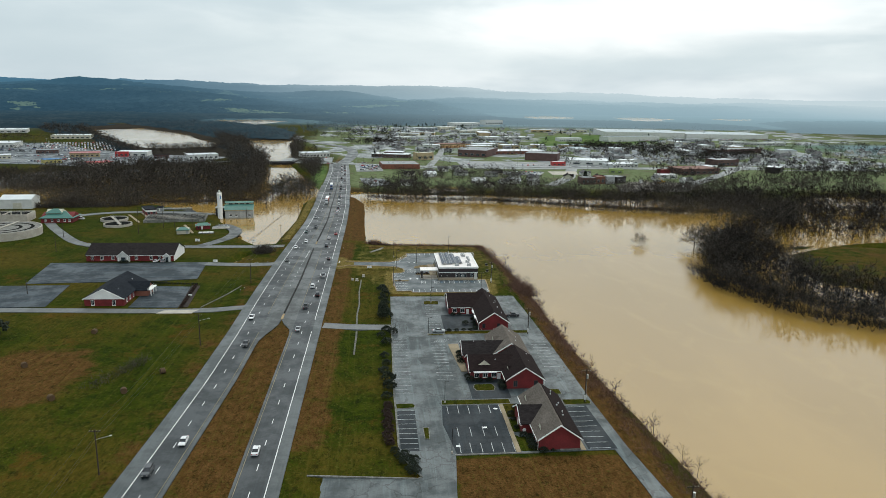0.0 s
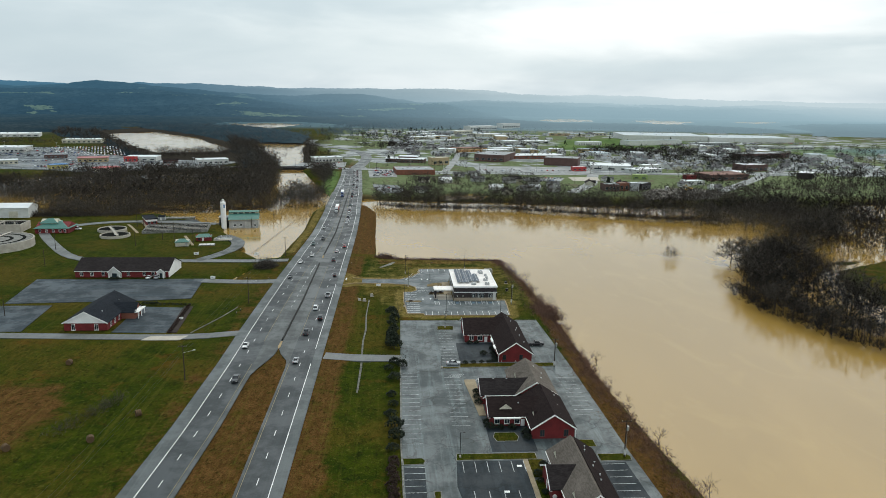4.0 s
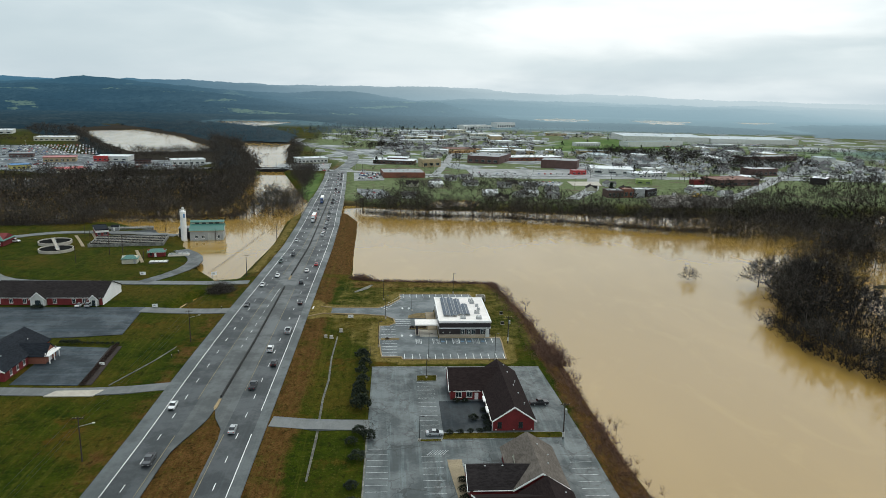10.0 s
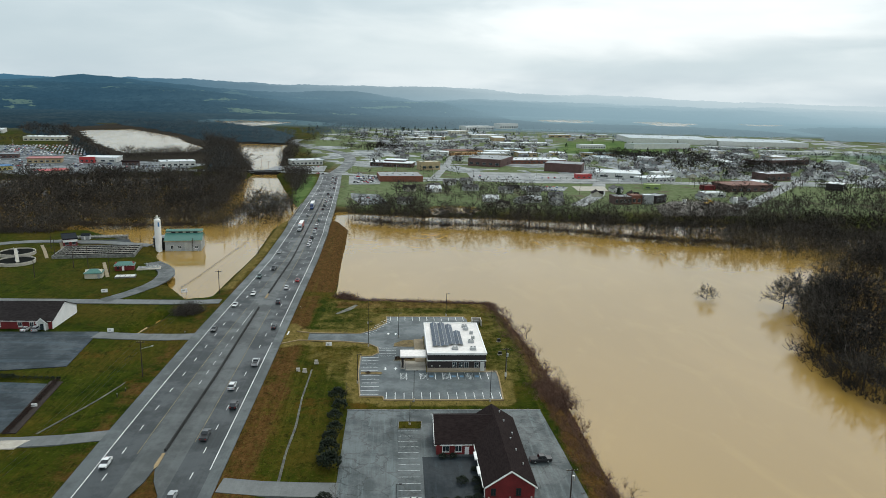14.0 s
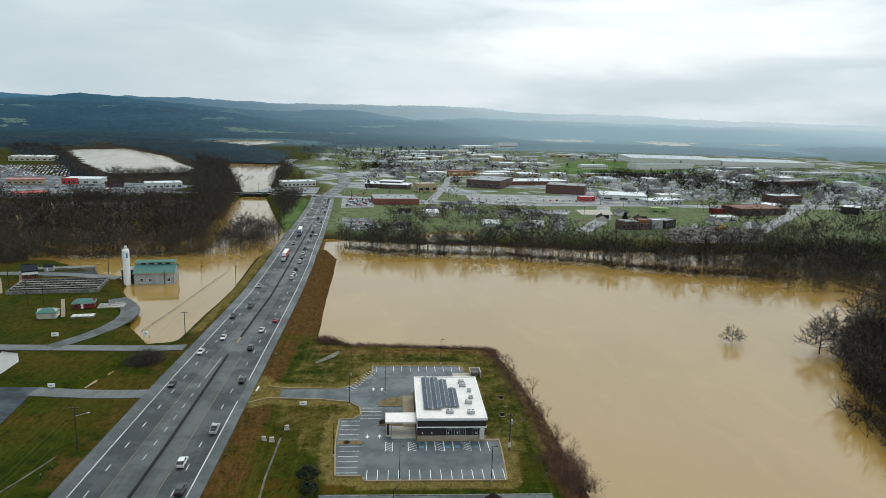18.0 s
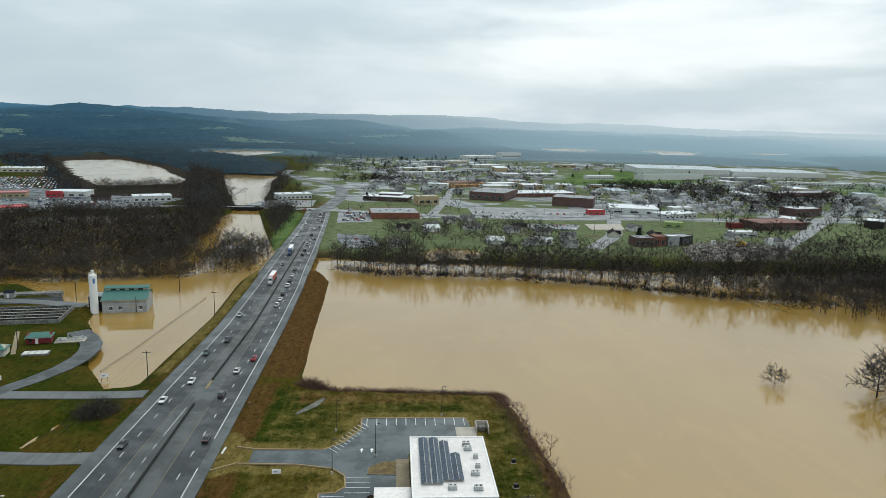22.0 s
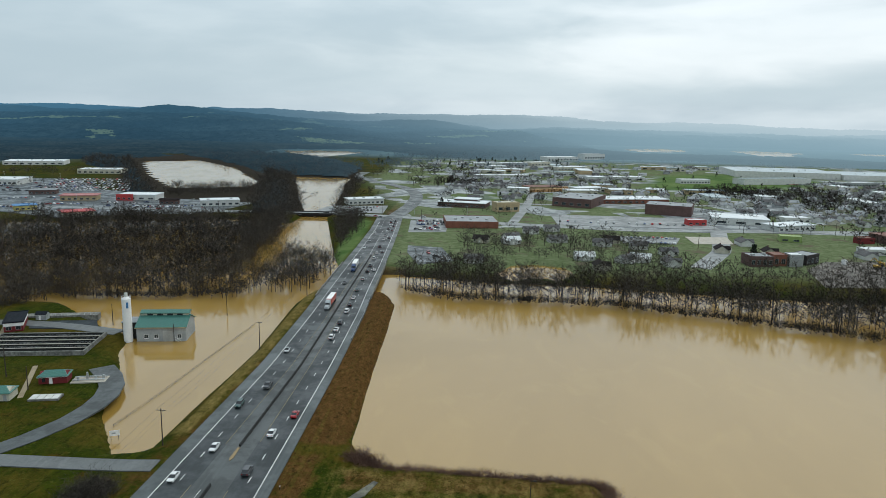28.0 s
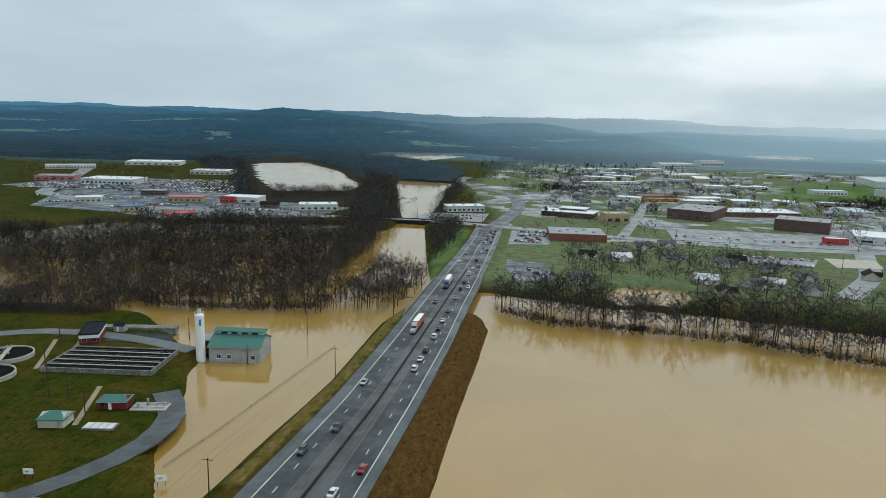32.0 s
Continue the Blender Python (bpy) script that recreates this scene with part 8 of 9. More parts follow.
for x, y in ((-10, 615), (35, 690), (110, 705), (20, 740), (160, 690), (190, 760), (100, 850), (-60, 905), (-20, 860), (-120, 905), (250, 835), (330, 845), (-210, 885), (-300, 885)):
    utility_pole(x, y, 10.5, 0, 1)


# ---- signs and small roadside things ----
def board_sign(x, y, w, h, z, label, turn=0.0, mark="lime"):
    ob = thing("sign", label, "sign", (x, y, 0), turn)
    for s in (-1, 1):
        part("leg", box(s * w * 0.38 - 0.06, s * w * 0.38 + 0.06, -0.05, 0.05, -2.8, z), M["black_metal"], ob)
    part("board", box(-w / 2, w / 2, -0.08, 0.08, z, z + h, 0.02), M["white"], ob)
    part("mark", box(-w * 0.3, w * 0.1, -0.1, -0.081, z + h * 0.35, z + h * 0.65), M["grey"], ob)


board_sign(-107, 423.8, 2.6, 1.5, 1.0, "white plant sign board on two legs", 10)
board_sign(-75.6, 432, 2.6, 1.6, -1.2, "white sign board half in the flood", 25)
board_sign(-85.7, 374.8, 2.2, 1.3, 0.3, "white hall sign board beside the drive", 4)
board_sign(-82.5, 312, 1.6, 0.9, 0.2, "small white office sign in the grass", 6)
board_sign(-4.5, 360.4, 2.2, 1.2, 0.3, "low grey bank sign by the drive", 6)
for x, y in ((-12.4, 338), (-10.2, 337.6), (-7.2, 345), (56, 353), (57.5, 366)):
    ob = thing("utility_box", "small green-grey utility box in the grass", "utility box", (x, y, -0.1), 8, "utility boxes")
    part("cabinet", box(-0.6, 0.6, -0.4, 0.4, 0.1, 1.1, 0.04), M["concrete" if x < 0 else "black_metal"], ob)
    part("plinth", box(-0.75, 0.75, -0.55, 0.55, -0.2, 0.1), M["concrete"], ob)
for x, y in ((-62, 318), (-61, 322), (-58, 372), (-20, 404)):
    ob = thing("marker_post", "short dark marker post in the verge", "post", (x, y, 0), 0, "marker posts")
    part("post", box(-0.08, 0.08, -0.08, 0.08, -0.4, 1.2), M["black_metal"], ob)
    part("cap", box(-0.1, 0.1, -0.1, 0.1, 1.201, 1.3), M["white"], ob)

# the submerged chain-link fence
fe = thing("chain_fence", "dark chain-link fence running through the flood", "fence")
FENCE = [(-80.5, 440.6), (-77.8, 463.4), (-74.5, 505), (-70.9, 547.5)]
for a, b in zip(FENCE, FENCE[1:]):
    a, b = Vector((*a, -2.6)), Vector((*b, -2.6))
    k_ = int((b - a).length / 3)
    for i in range(k_):
        p = a.lerp(b, i / k_)
        part("fence_post", rod((p.x, p.y, -4), (p.x, p.y, -1.75), 0.05, 0.05, 5), M["pole_wood"], fe)
    for zz in (-2.4, -2.1, -1.8):
        part("fence_rail", rod((a.x, a.y, zz), (b.x, b.y, zz), 0.03, 0.03, 4), M["pole_wood"], fe)

# ---- the highway bridge ----
bd = thing("highway_bridge", "concrete highway bridge with low parapets and stained sides", "bridge")
for side, fx in ((-1, lambda y: W_LINE(y) - 4.2), (1, lambda y: E_LINE(y) + 3.2)):
    ys = np.linspace(585, 668, 12)
    for i, (y0, y1) in enumerate(zip(ys, ys[1:])):
        x0, x1 = fx(y0), fx(y1)
        bm = prism([(x0, y0), (x1, y1 - 0.05), (x1 + side * 0.4, y1 - 0.05), (x0 + side * 0.4, y0)], DECK(y0) - 1.1, DECK(y0) + 0.95)
        part("parapet", bm, M["concrete_dark"], bd)
part("girder", prism([(W_LINE(592) - 4, 592), (E_LINE(592) + 3, 592), (E_LINE(662) + 3, 662), (W_LINE(662) - 4, 662)], -0.9, 0.78), M["brick_brown"], bd, "rust-brown stained girders")
for y in (606, 627, 648):
    for x in (-48, -40, -32):
        part("pier", rod((x, y, -5), (x, y, -0.9), 0.7, 0.7, 10), M["concrete"], bd)
for y0, y1 in ((520, 586), (668, 690)):
    g_ = thing("guard_rail", "galvanised guard rail at the bridge end", "guard rail", group="guard rails")
    ys = np.arange(y0, y1, 4)
    for y in ys:
        part("rail_post", box(E_LINE(y) + 3.0, E_LINE(y) + 3.15, y - 0.08, y + 0.08, DECK(y) - 0.8, DECK(y) + 0.75), M["pole_wood"], g_)
    for y in ys[:-1]:
        bm = prism([(E_LINE(y) + 2.9, y), (E_LINE(y) + 2.98, y), (E_LINE(y + 4) + 2.98, y + 3.98), (E_LINE(y + 4) + 2.9, y + 3.98)], DECK(y) + 0.45, DECK(y) + 0.78)
        part("rail", bm, M["metal"], g_)

rb = thing("river_bridge", "dark steel river bridge on low piers", "bridge", (-150, 893, 0), 2)
part("deck", box(-42, 46, -6.5, 6.5, -0.5, 0.35), M["street"], rb)
for y in (-6.7, 6.5):
    part("parapet", box(-42, 46, y, y + 0.2, -0.9, 1.2), M["black_metal"], rb)
part("girder", box(-41.5, 45.5, -6.2, 6.2, -1.9, -0.501), M["black_metal"], rb)
for x in (-26, 2, 28):
    part("pier", box(x - 0.8, x + 0.8, -5, 5, -5, -1.9), M["concrete"], rb)


# ---- vehicles ----
def loft(sections):
    """A closed body through cross-sections of equal count along y."""
    bm = bmesh.new()
    rows = [[bm.verts.new(p) for p in s] for s in sections]
    for a, b in zip(rows, rows[1:]):
        for i in range(len(a)):
            j = (i + 1) % len(a)
            bm.faces.new((a[i], a[j], b[j], b[i]))
    bm.faces.new(rows[0][::-1])
    bm.faces.new(rows[-1])
    bmesh.ops.recalc_face_normals(bm, faces=bm.faces)
    return bm


def ring(y, w, z0, z1, tuck=0.06):
    """One section of a body: flat sides drawn in at the top."""
    return [(-w, y, z0), (w, y, z0), (w, y, z0 + (z1 - z0) * 0.6), (w - tuck, y, z1), (-w + tuck, y, z1), (-w, y, z0 + (z1 - z0) * 0.6)]


def vehicle(kind, color, label):
    ob = thing({"sedan": "car", "suv": "suv", "pickup": "pickup_truck"}[kind], label, "car", (0, 0, 0), 0, "traffic")
    paint_mat = M["car_" + color]
    if kind == "sedan":
        L, W = 4.7, 0.9
        body = [ring(-2.35, W * 0.8, 0.35, 0.62), ring(-2.2, W, 0.25, 0.75), ring(-1.2, W, 0.22, 0.86), ring(-0.6, W, 0.22, 0.92), ring(1.2, W, 0.22, 0.95), ring(2.15, W, 0.25, 0.92), ring(2.35, W * 0.85, 0.35, 0.8)]
        cab = [(-1.15, W * 0.9, 0.88, 0.9), (-0.35, W * 0.76, 0.9, 1.4), (0.75, W * 0.76, 0.92, 1.42), (1.65, W * 0.86, 0.92, 0.96)]
    elif kind == "suv":
        L, W = 4.8, 0.96
        body = [ring(-2.4, W * 0.85, 0.4, 0.85), ring(-2.25, W, 0.3, 0.98), ring(-1.2, W, 0.28, 1.08), ring(-0.6, W, 0.28, 1.1), ring(1.8, W, 0.28, 1.12), ring(2.3, W, 0.3, 1.1), ring(2.4, W * 0.92, 0.4, 1.0)]
        cab = [(-1.2, W * 0.92, 1.08, 1.1), (-0.5, W * 0.8, 1.1, 1.72), (1.7, W * 0.8, 1.1, 1.74), (2.3, W * 0.86, 1.08, 1.14)]
    else:
        L, W = 5.6, 1.0
        body = [ring(-2.8, W * 0.85, 0.45, 0.95), ring(-2.65, W, 0.35, 1.08), ring(-1.5, W, 0.32, 1.14), ring(-0.9, W, 0.32, 1.16), ring(0.75, W, 0.32, 1.14), ring(2.7, W, 0.34, 1.12), ring(2.8, W * 0.95, 0.4, 1.08)]
        cab = [(-1.45, W * 0.9, 1.12, 1.14), (-0.8, W * 0.8, 1.13, 1.82), (0.55, W * 0.8, 1.13, 1.84), (0.8, W * 0.86, 1.1, 1.16)]
    part("body", loft(body), paint_mat, ob)
    part("glasshouse", loft([ring(y, w, z0, z1, 0.05) for y, w, z0, z1 in cab]), M["car_glass"], ob)
    (y1, w1, _, z1), (y2, w2, _, z2) = cab[1], cab[2]
    part("roof_panel", loft([ring(y1 + 0.02, w1 * 0.97, z1 - 0.03, z1 + 0.035, 0.05), ring(y2 - 0.02, w2 * 0.97, z2 - 0.03, z2 + 0.035, 0.05)]), paint_mat, ob)
    if kind == "pickup":
        part("bed", box(-W * 0.8, W * 0.8, 0.95, 2.62, 1.125, 1.16), M["black_metal"], ob)
    r = 0.33 if kind == "sedan" else 0.38
    for s in (-1, 1):
        for y in (-L * 0.3, L * 0.29):
            wh = part("wheel", rod((s * (W - 0.2), y, r), (s * (W + 0.02), y, r), r, r, 14), M["rubber"], ob)
            part("rim", rod((s * (W + 0.021), y, r), (s * (W + 0.04), y, r), r * 0.6, r * 0.55, 10), M["metal"], wh)
        part("headlight", box(s * W * 0.62 - 0.18, s * W * 0.62 + 0.18, -L / 2 - 0.01, -L / 2 + 0.1, 0.58, 0.74), M["lamp_glass"], ob)
        part("tail_light", box(s * W * 0.68 - 0.14, s * W * 0.68 + 0.14, L / 2 - 0.1, L / 2 + 0.02, 0.62, 0.84), M["red_roof"], ob)
    part("windscreen_pillar", box(-W * 0.7, W * 0.7, -L / 2 - 0.03, -L / 2 + 0.06, 0.36, 0.5), M["black_metal"], ob, "dark bumper grille")
    return ob


PROTO = {}
WORDS = {"sedan": "sedan", "suv": "sport utility car", "pickup": "pickup truck"}


def park(kind, color, x, y, turn, z=None, where="on the highway"):
    m = pose(x, y, DECK(y) + 0.005 if z is None else z, 0, 0, turn)
    if (kind, color) in PROTO:
        ob = copy_thing(PROTO[kind, color], m)
    else:
        ob = PROTO[kind, color] = vehicle(kind, color, f"{color.replace('_', ' ')} {WORDS[kind]} {where}")
        ob.matrix_basis = m
    ob["label"] = f"{color.replace('_', ' ')} {WORDS[kind]} {where}"
    return ob


WLANE = (lambda y: W_LINE(y) + 1.9, lambda y: W_IN(y) - 1.9)
ELANE = (lambda y: E_LINE(y) - 1.9, lambda y: E_IN(y) + 1.9)
# Southbound traffic faces the south (its nose is at -y), northbound the north.
for kind, col, ln, y in (("sedan", "white", 1, 177), ("suv", "dark_grey", 0, 162.5), ("pickup", "dark_grey", 1, 248.5), ("sedan", "white", 0, 279), ("sedan", "dark_grey", 0, 376), ("sedan", "white", 0, 406.5),
                         ("sedan", "white", 1, 423), ("suv", "dark_green", 0, 452), ("pickup", "dark_grey", 1, 468), ("sedan", "silver", 0, 504), ("sedan", "dark_grey", 1, 614), ("sedan", "white", 0, 719),
                         ("sedan", "silver", 0, 750), ("sedan", "white", 0, 785)):
    park(kind, col, WLANE[ln](y), y, 3 if y > 600 else 1)
for kind, col, ln, y in (("sedan", "white", 1, 171), ("sedan", "silver", 1, 264), ("pickup", "dark_grey", 1, 292.5), ("suv", "black", 0, 310.5), ("suv", "white", 1, 323.6), ("pickup", "silver", 0, 342.5), ("sedan", "black", 0, 379),
                         ("suv", "dark_grey", 1, 411), ("sedan", "white", 1, 433), ("sedan", "red", 0, 446), ("suv", "white", 1, 521), ("sedan", "white", 1, 531.5), ("suv", "dark_grey", 1, 541.5), ("suv", "white", 1, 559),
                         ("sedan", "black", 1, 570.5), ("sedan", "white", 1, 583), ("sedan", "dark_green", 1, 599), ("sedan", "silver", 1, 624), ("suv", "black", 1, 644.5), ("sedan", "white", 0, 648.5), ("suv", "dark_grey", 1, 660),
                         ("suv", "white", 1, 681.5), ("sedan", "dark_grey", 0, 704.7), ("sedan", "white", 1, 700), ("suv", "black", 1, 724), ("sedan", "white", 1, 756), ("sedan", "black", 0, 764), ("sedan", "silver", 1, 774.8),
                         ("suv", "white", 1, 792), ("sedan", "black", 0, 800), ("sedan", "dark_grey", 1, 806), ("suv", "silver", 1, 819), ("sedan", "black", 0, 822), ("sedan", "white", 1, 832), ("sedan", "dark_grey", 0, 838),
                         ("suv", "black", 1, 843), ("sedan", "black", 0, 852), ("sedan", "white", 1, 858)):
    park(kind, col, ELANE[ln](y), y, 181 if y < 560 else 183)
park("sedan", "silver", 23.6, 261.4, 90, 0.06, "parked in the office lot")
park("pickup", "black", 55.6, 279.3, 95, 0.06, "parked behind the red office")
park("sedan", "white", -116.8, 376.8, 175, 0.07, "parked before the hall")
park("suv", "silver", -112.9, 376.8, 178, 0.07, "parked before the hall")
for kind, col, x, y, a in (("suv", "white", -222, 506, 30), ("pickup", "white", -226, 516, 60), ("sedan", "dark_grey", -216, 512, 10), ("pickup", "white", -204, 500, 80)):
    park(kind, col, x, y, a, 0.15, "parked at the water works")
for x, y, a in ((-20, 812, 80), (-10, 818, 100), (-14, 826, 90), (-6, 832, 85), (-18, 838, 95), (-8, 846, 90), (0, 852, 92), (-20, 858, 100), (-4, 822, 84), (2, 700, 70), (-4, 712, 20), (-90, 900, 85), (-112, 896, 95), (-78, 888, 260), (-20, 884, 95), (20, 872, 80), (-58, 876, 100), (-64, 882, 275), (60, 866, 262), (110, 848, 262)):
    park(("sedan", "suv", "pickup")[int(RNG.integers(3))], ("white", "silver", "dark_grey", "black", "red", "blue")[int(RNG.integers(6))], x, y, a, 0.18, "in the town traffic and lots")
for i in range(46):
    x = RNG.uniform(-600, -470)
    park(("sedan", "suv")[i % 2], ("white", "silver", "dark_grey", "black", "red", "blue")[int(RNG.integers(6))], x, 1010 + 14 * int(RNG.integers(8)) + RNG.uniform(-1, 1), 90 + RNG.normal(0, 4), 0.12, "in the dealer's car lot")
for i in range(34):
    x = RNG.uniform(-415, -225)
    y = RNG.uniform(852, 950)
    if all(abs(x - bx) > 24 or abs(y - by) > 24 for bx, by in ((-315, 844), (-322, 966), (-277, 936), (-224, 936), (-380, 870), (-375, 950))):
        park(("sedan", "suv", "pickup")[i % 3], ("white", "silver", "dark_grey", "black", "red", "blue")[int(RNG.integers(6))], x, y, 20 + 90 * (i % 2), 0.12, "in the shopping lot")


def lorry(x, y, turn, cab, trailer, label):
    ob = thing("articulated_lorry", label, "truck", (x, y, DECK(y) + 0.005), turn, "traffic")
    part("trailer", box(-1.28, 1.28, 2.6, 15.6, 1.25, 4.05, 0.05), M[trailer], ob)
    part("trailer_roof", box(-1.22, 1.22, 2.7, 15.5, 4.051, 4.08), M["white"], ob)
    part("chassis", box(-0.5, 0.5, -3.2, 15.0, 0.75, 1.2), M["black_metal"], ob)
    part("sleeper", loft([ring(-0.6, 1.2, 0.9, 3.0, 0.1), ring(0.4, 1.2, 0.9, 3.8, 0.15), ring(1.9, 1.2, 0.9, 3.9, 0.15)]), M[cab], ob)
    part("hood", loft([ring(-3.6, 0.9, 0.6, 1.55, 0.15), ring(-3.2, 1.05, 0.5, 1.8, 0.15), ring(-0.62, 1.15, 0.6, 2.05, 0.15)]), M[cab], ob)
    part("windscreen", loft([ring(-0.75, 1.0, 2.06, 2.1, 0.05), ring(-0.62, 1.05, 2.06, 2.85, 0.05)]), M["car_glass"], ob)
    for s in (-1, 1):
        part("exhaust", rod((s * 1.05, 2.1, 1.2), (s * 1.05, 2.1, 4.0), 0.08, 0.08, 6), M["metal"], ob)
        for yy in (-2.6, 2.9, 4.2, 12.8, 14.1):
            part("wheel", rod((s * 0.75, yy, 0.5), (s * 1.22, yy, 0.5), 0.5, 0.5, 14), M["rubber"], ob)
    return ob


lorry(WLANE[1](564), 564, 1, "car_silver", "car_orange", "silver lorry with an orange-red box trailer")
lorry(WLANE[1](646), 646, 3, "car_blue", "car_white", "blue lorry with a white box trailer")
# ---- town houses ----
def house(w, d, wall, roof, label, far=False):
    ob = thing("house", label, "house", (0, 0, 0), 0, "town houses")
    bm = gable_body(-w / 2, w / 2, 0, d, 2.9, 5.25, "x")
    wing = gable_body(-w * 0.2, w * 0.2, -2.2, d / 2, 2.7, 4.65, "y")
    tmp = bpy.data.meshes.new("wing")
    wing.to_mesh(tmp)
    wing.free()
    bm.from_mesh(tmp)
    part("wall", bm, M[wall], ob)
    r = add_gable_roof(bmesh.new(), -w / 2, w / 2, 0, d, 2.9, 5.3, "x", 0.5)
    part("roof", add_gable_roof(r, -w * 0.2, w * 0.2, -2.2, d / 2, 2.7, 4.7, "y", 0.4), M[roof], ob)
    for x in () if far else (-w * 0.36, w * 0.36):
        window(ob, x, 0, 0.9, 1.2, 1.4, sill=False)
    part("door", box(-0.5, 0.5, -2.28, -2.2, 0, 2.1), M["white"], ob)
    part("chimney", box(w * 0.25, w * 0.25 + 0.8, d * 0.45, d * 0.55, 4.4, 6.2), M["brick_brown"], ob)
    return ob


HOUSES = [house(12, 8, "offwhite", "shingle_house", "white boarded house with grey gable roof"), house(13, 8.5, "offwhite", "white_roof", "white house with pale metal roof"),
          house(11, 8, "cream", "shingle_black", "cream house with dark gable roof"), house(14, 9, "offwhite", "shingle_house", "long white boarded house with grey roof")]
SMALL = [house(12, 8, "offwhite", "shingle_house", "small white house with grey gable roof", True), house(13, 8.5, "offwhite", "grey_roof", "small white house with grey metal roof", True),
         house(11, 8, "cream", "grey_roof", "small cream house with grey gable roof", True), house(14, 9, "grey", "shingle_house", "small grey house with grey roof", True)]
for ob, (x, y) in zip(SMALL, ((60, 1240), (140, 1290), (420, 1010), (520, 985))):
    ob.matrix_basis = pose(x, y, 0.0, 0, 0, 0)
FIRST = [(72.6, 808, 4, 0), (135, 704, -20, 1), (31, 760, -12, 1), (90, 770, 10, 0)]
for i, ob in enumerate(HOUSES):
    x, y, a, _ = FIRST[i]
    ob.matrix_basis = pose(x, y, 0.0, 0, 0, a)
done_spots = [(x, y) for x, y, *_ in FIRST] + [(60, 1240), (140, 1290), (420, 1010), (520, 985), (0, 700), (-10, 720)]
AREAS = [((20, 330), (660, 800), 14), ((-10, 640), (1040, 1400), 120), ((300, 640), (900, 1160), 90), ((640, 980), (860, 1200), 40), ((-60, 600), (1420, 1700), 50), ((-120, 30), (1150, 1420), 18)]
for (x0, x1), (y0, y1), count in AREAS:
    tries = 0
    while count and tries < 900:
        tries += 1
        x, y = RNG.uniform(x0, x1), RNG.uniform(y0, y1)
        if any(math.hypot(x - p, y - q) < 21 for p, q in done_spots):
            continue
        if any(inside(q, x, y) < 12 for q in TOWN_CLEAR + [PONDS[6], WOODS_SHORE]):
            continue
        if any(math.hypot(x - p, y - q) < rr for p, q, rr in ((205, 1050, 60), (129, 1020, 45), (217, 960, 40), (118, 1170, 38), (160, 1130, 34), (268, 905, 40), (306, 872, 34), (390, 790, 42), (452, 895, 34), (491, 1360, 72), (697, 1285, 62), (610, 1350, 44), (562, 1540, 110), (738, 1510, 115), (175, 1160, 32), (125, 1160, 40), (568, 1100, 55), (71, 1353, 48), (208, 1560, 42), (103, 1640, 34), (158, 1670, 34), (330, 920, 22), (410, 850, 24), (486, 830, 24), (316, 757, 18), (270, 690, 60), (210, 700, 40), (255, 710, 30), (368, 1360, 36), (60, 945, 24))):
            continue
        done_spots.append((x, y))
        copy_thing((HOUSES if y < 850 else SMALL)[int(RNG.integers(4))], pose(x, y, 0.0, 0, 0, RNG.choice([0, 90, 180, -10, 80, 15])))
        count -= 1


for i in range(13):
    copy_thing(SMALL[i % 2], pose(0 + 8.6 * i, 1162 + 3.2 * i + 8 * (i % 3), 0.0, 0, 0, (90, 80, 10)[i % 3]))
for x, y, a in ((358, 925, 60), (372, 934, 60), (386, 941, 60), (398, 950, 60), (405, 905, 20), (420, 915, 15), (91, 822, 7), (128, 700, 45), (57, 775, 30)):
    copy_thing(HOUSES[0], pose(x, y, 0.0, 0, 0, a))


def lumber_stack(x, y, turn, w, h):
    """Bundles of sawn boards on bearers."""
    ob = thing("lumber_stack", "tan stack of sawn lumber in the yard", "lumber", (x, y, 0), turn, "lumber yard")
    for k in range(3):
        for j in range(2):
            part("timber", box(-w / 2 + j * w / 2 + 0.1, j * w / 2 - 0.1, -3.0, 3.0, 0.3 + k * h / 3, 0.2 + (k + 1) * h / 3), M["lumber"], ob)
    part("bearer", add_box(box(-w / 2, w / 2, -2.2, -1.9, -0.1, 0.3), -w / 2, w / 2, 1.9, 2.2, -0.1, 0.3), M["pole_wood"], ob)


for i in range(14):
    lumber_stack(100 + 7.6 * (i % 7), 1138 + 4.4 * (i % 7) + 22 * (i // 7), 40 + 4 * (i % 3), 9, 3.4)


def excavator(x, y, turn):
    ob = thing("excavator", "yellow excavator parked on the rubble yard", "excavator", (x, y, -0.1), turn, "yard machines")
    for s_ in (-1, 1):
        part("track", box(s_ * 1.2 - 0.35, s_ * 1.2 + 0.35, -2.0, 2.0, 0.0, 0.9, 0.2), M["rubber"], ob)
    part("body", box(-1.4, 1.4, -2.2, 1.6, 0.95, 2.2, 0.15), M["excavator"], ob)
    cab_ = part("cab", box(-1.35, -0.2, 0.2, 1.7, 2.2, 3.2, 0.1), M["excavator"], ob)
    part("cab_window", box(-1.2, -0.35, 1.701, 1.75, 2.3, 3.05), M["car_glass"], cab_)
    part("boom", add_rod(rod((0.4, 1.4, 1.8), (0.4, 4.2, 4.6), 0.35, 0.28, 6), (0.4, 4.2, 4.6), (0.4, 6.4, 2.2), 0.26, 0.2, 6), M["excavator"], ob)
    part("bucket", box(-0.2, 1.0, 5.9, 6.9, 1.2, 2.2, 0.15), M["black_metal"], ob)


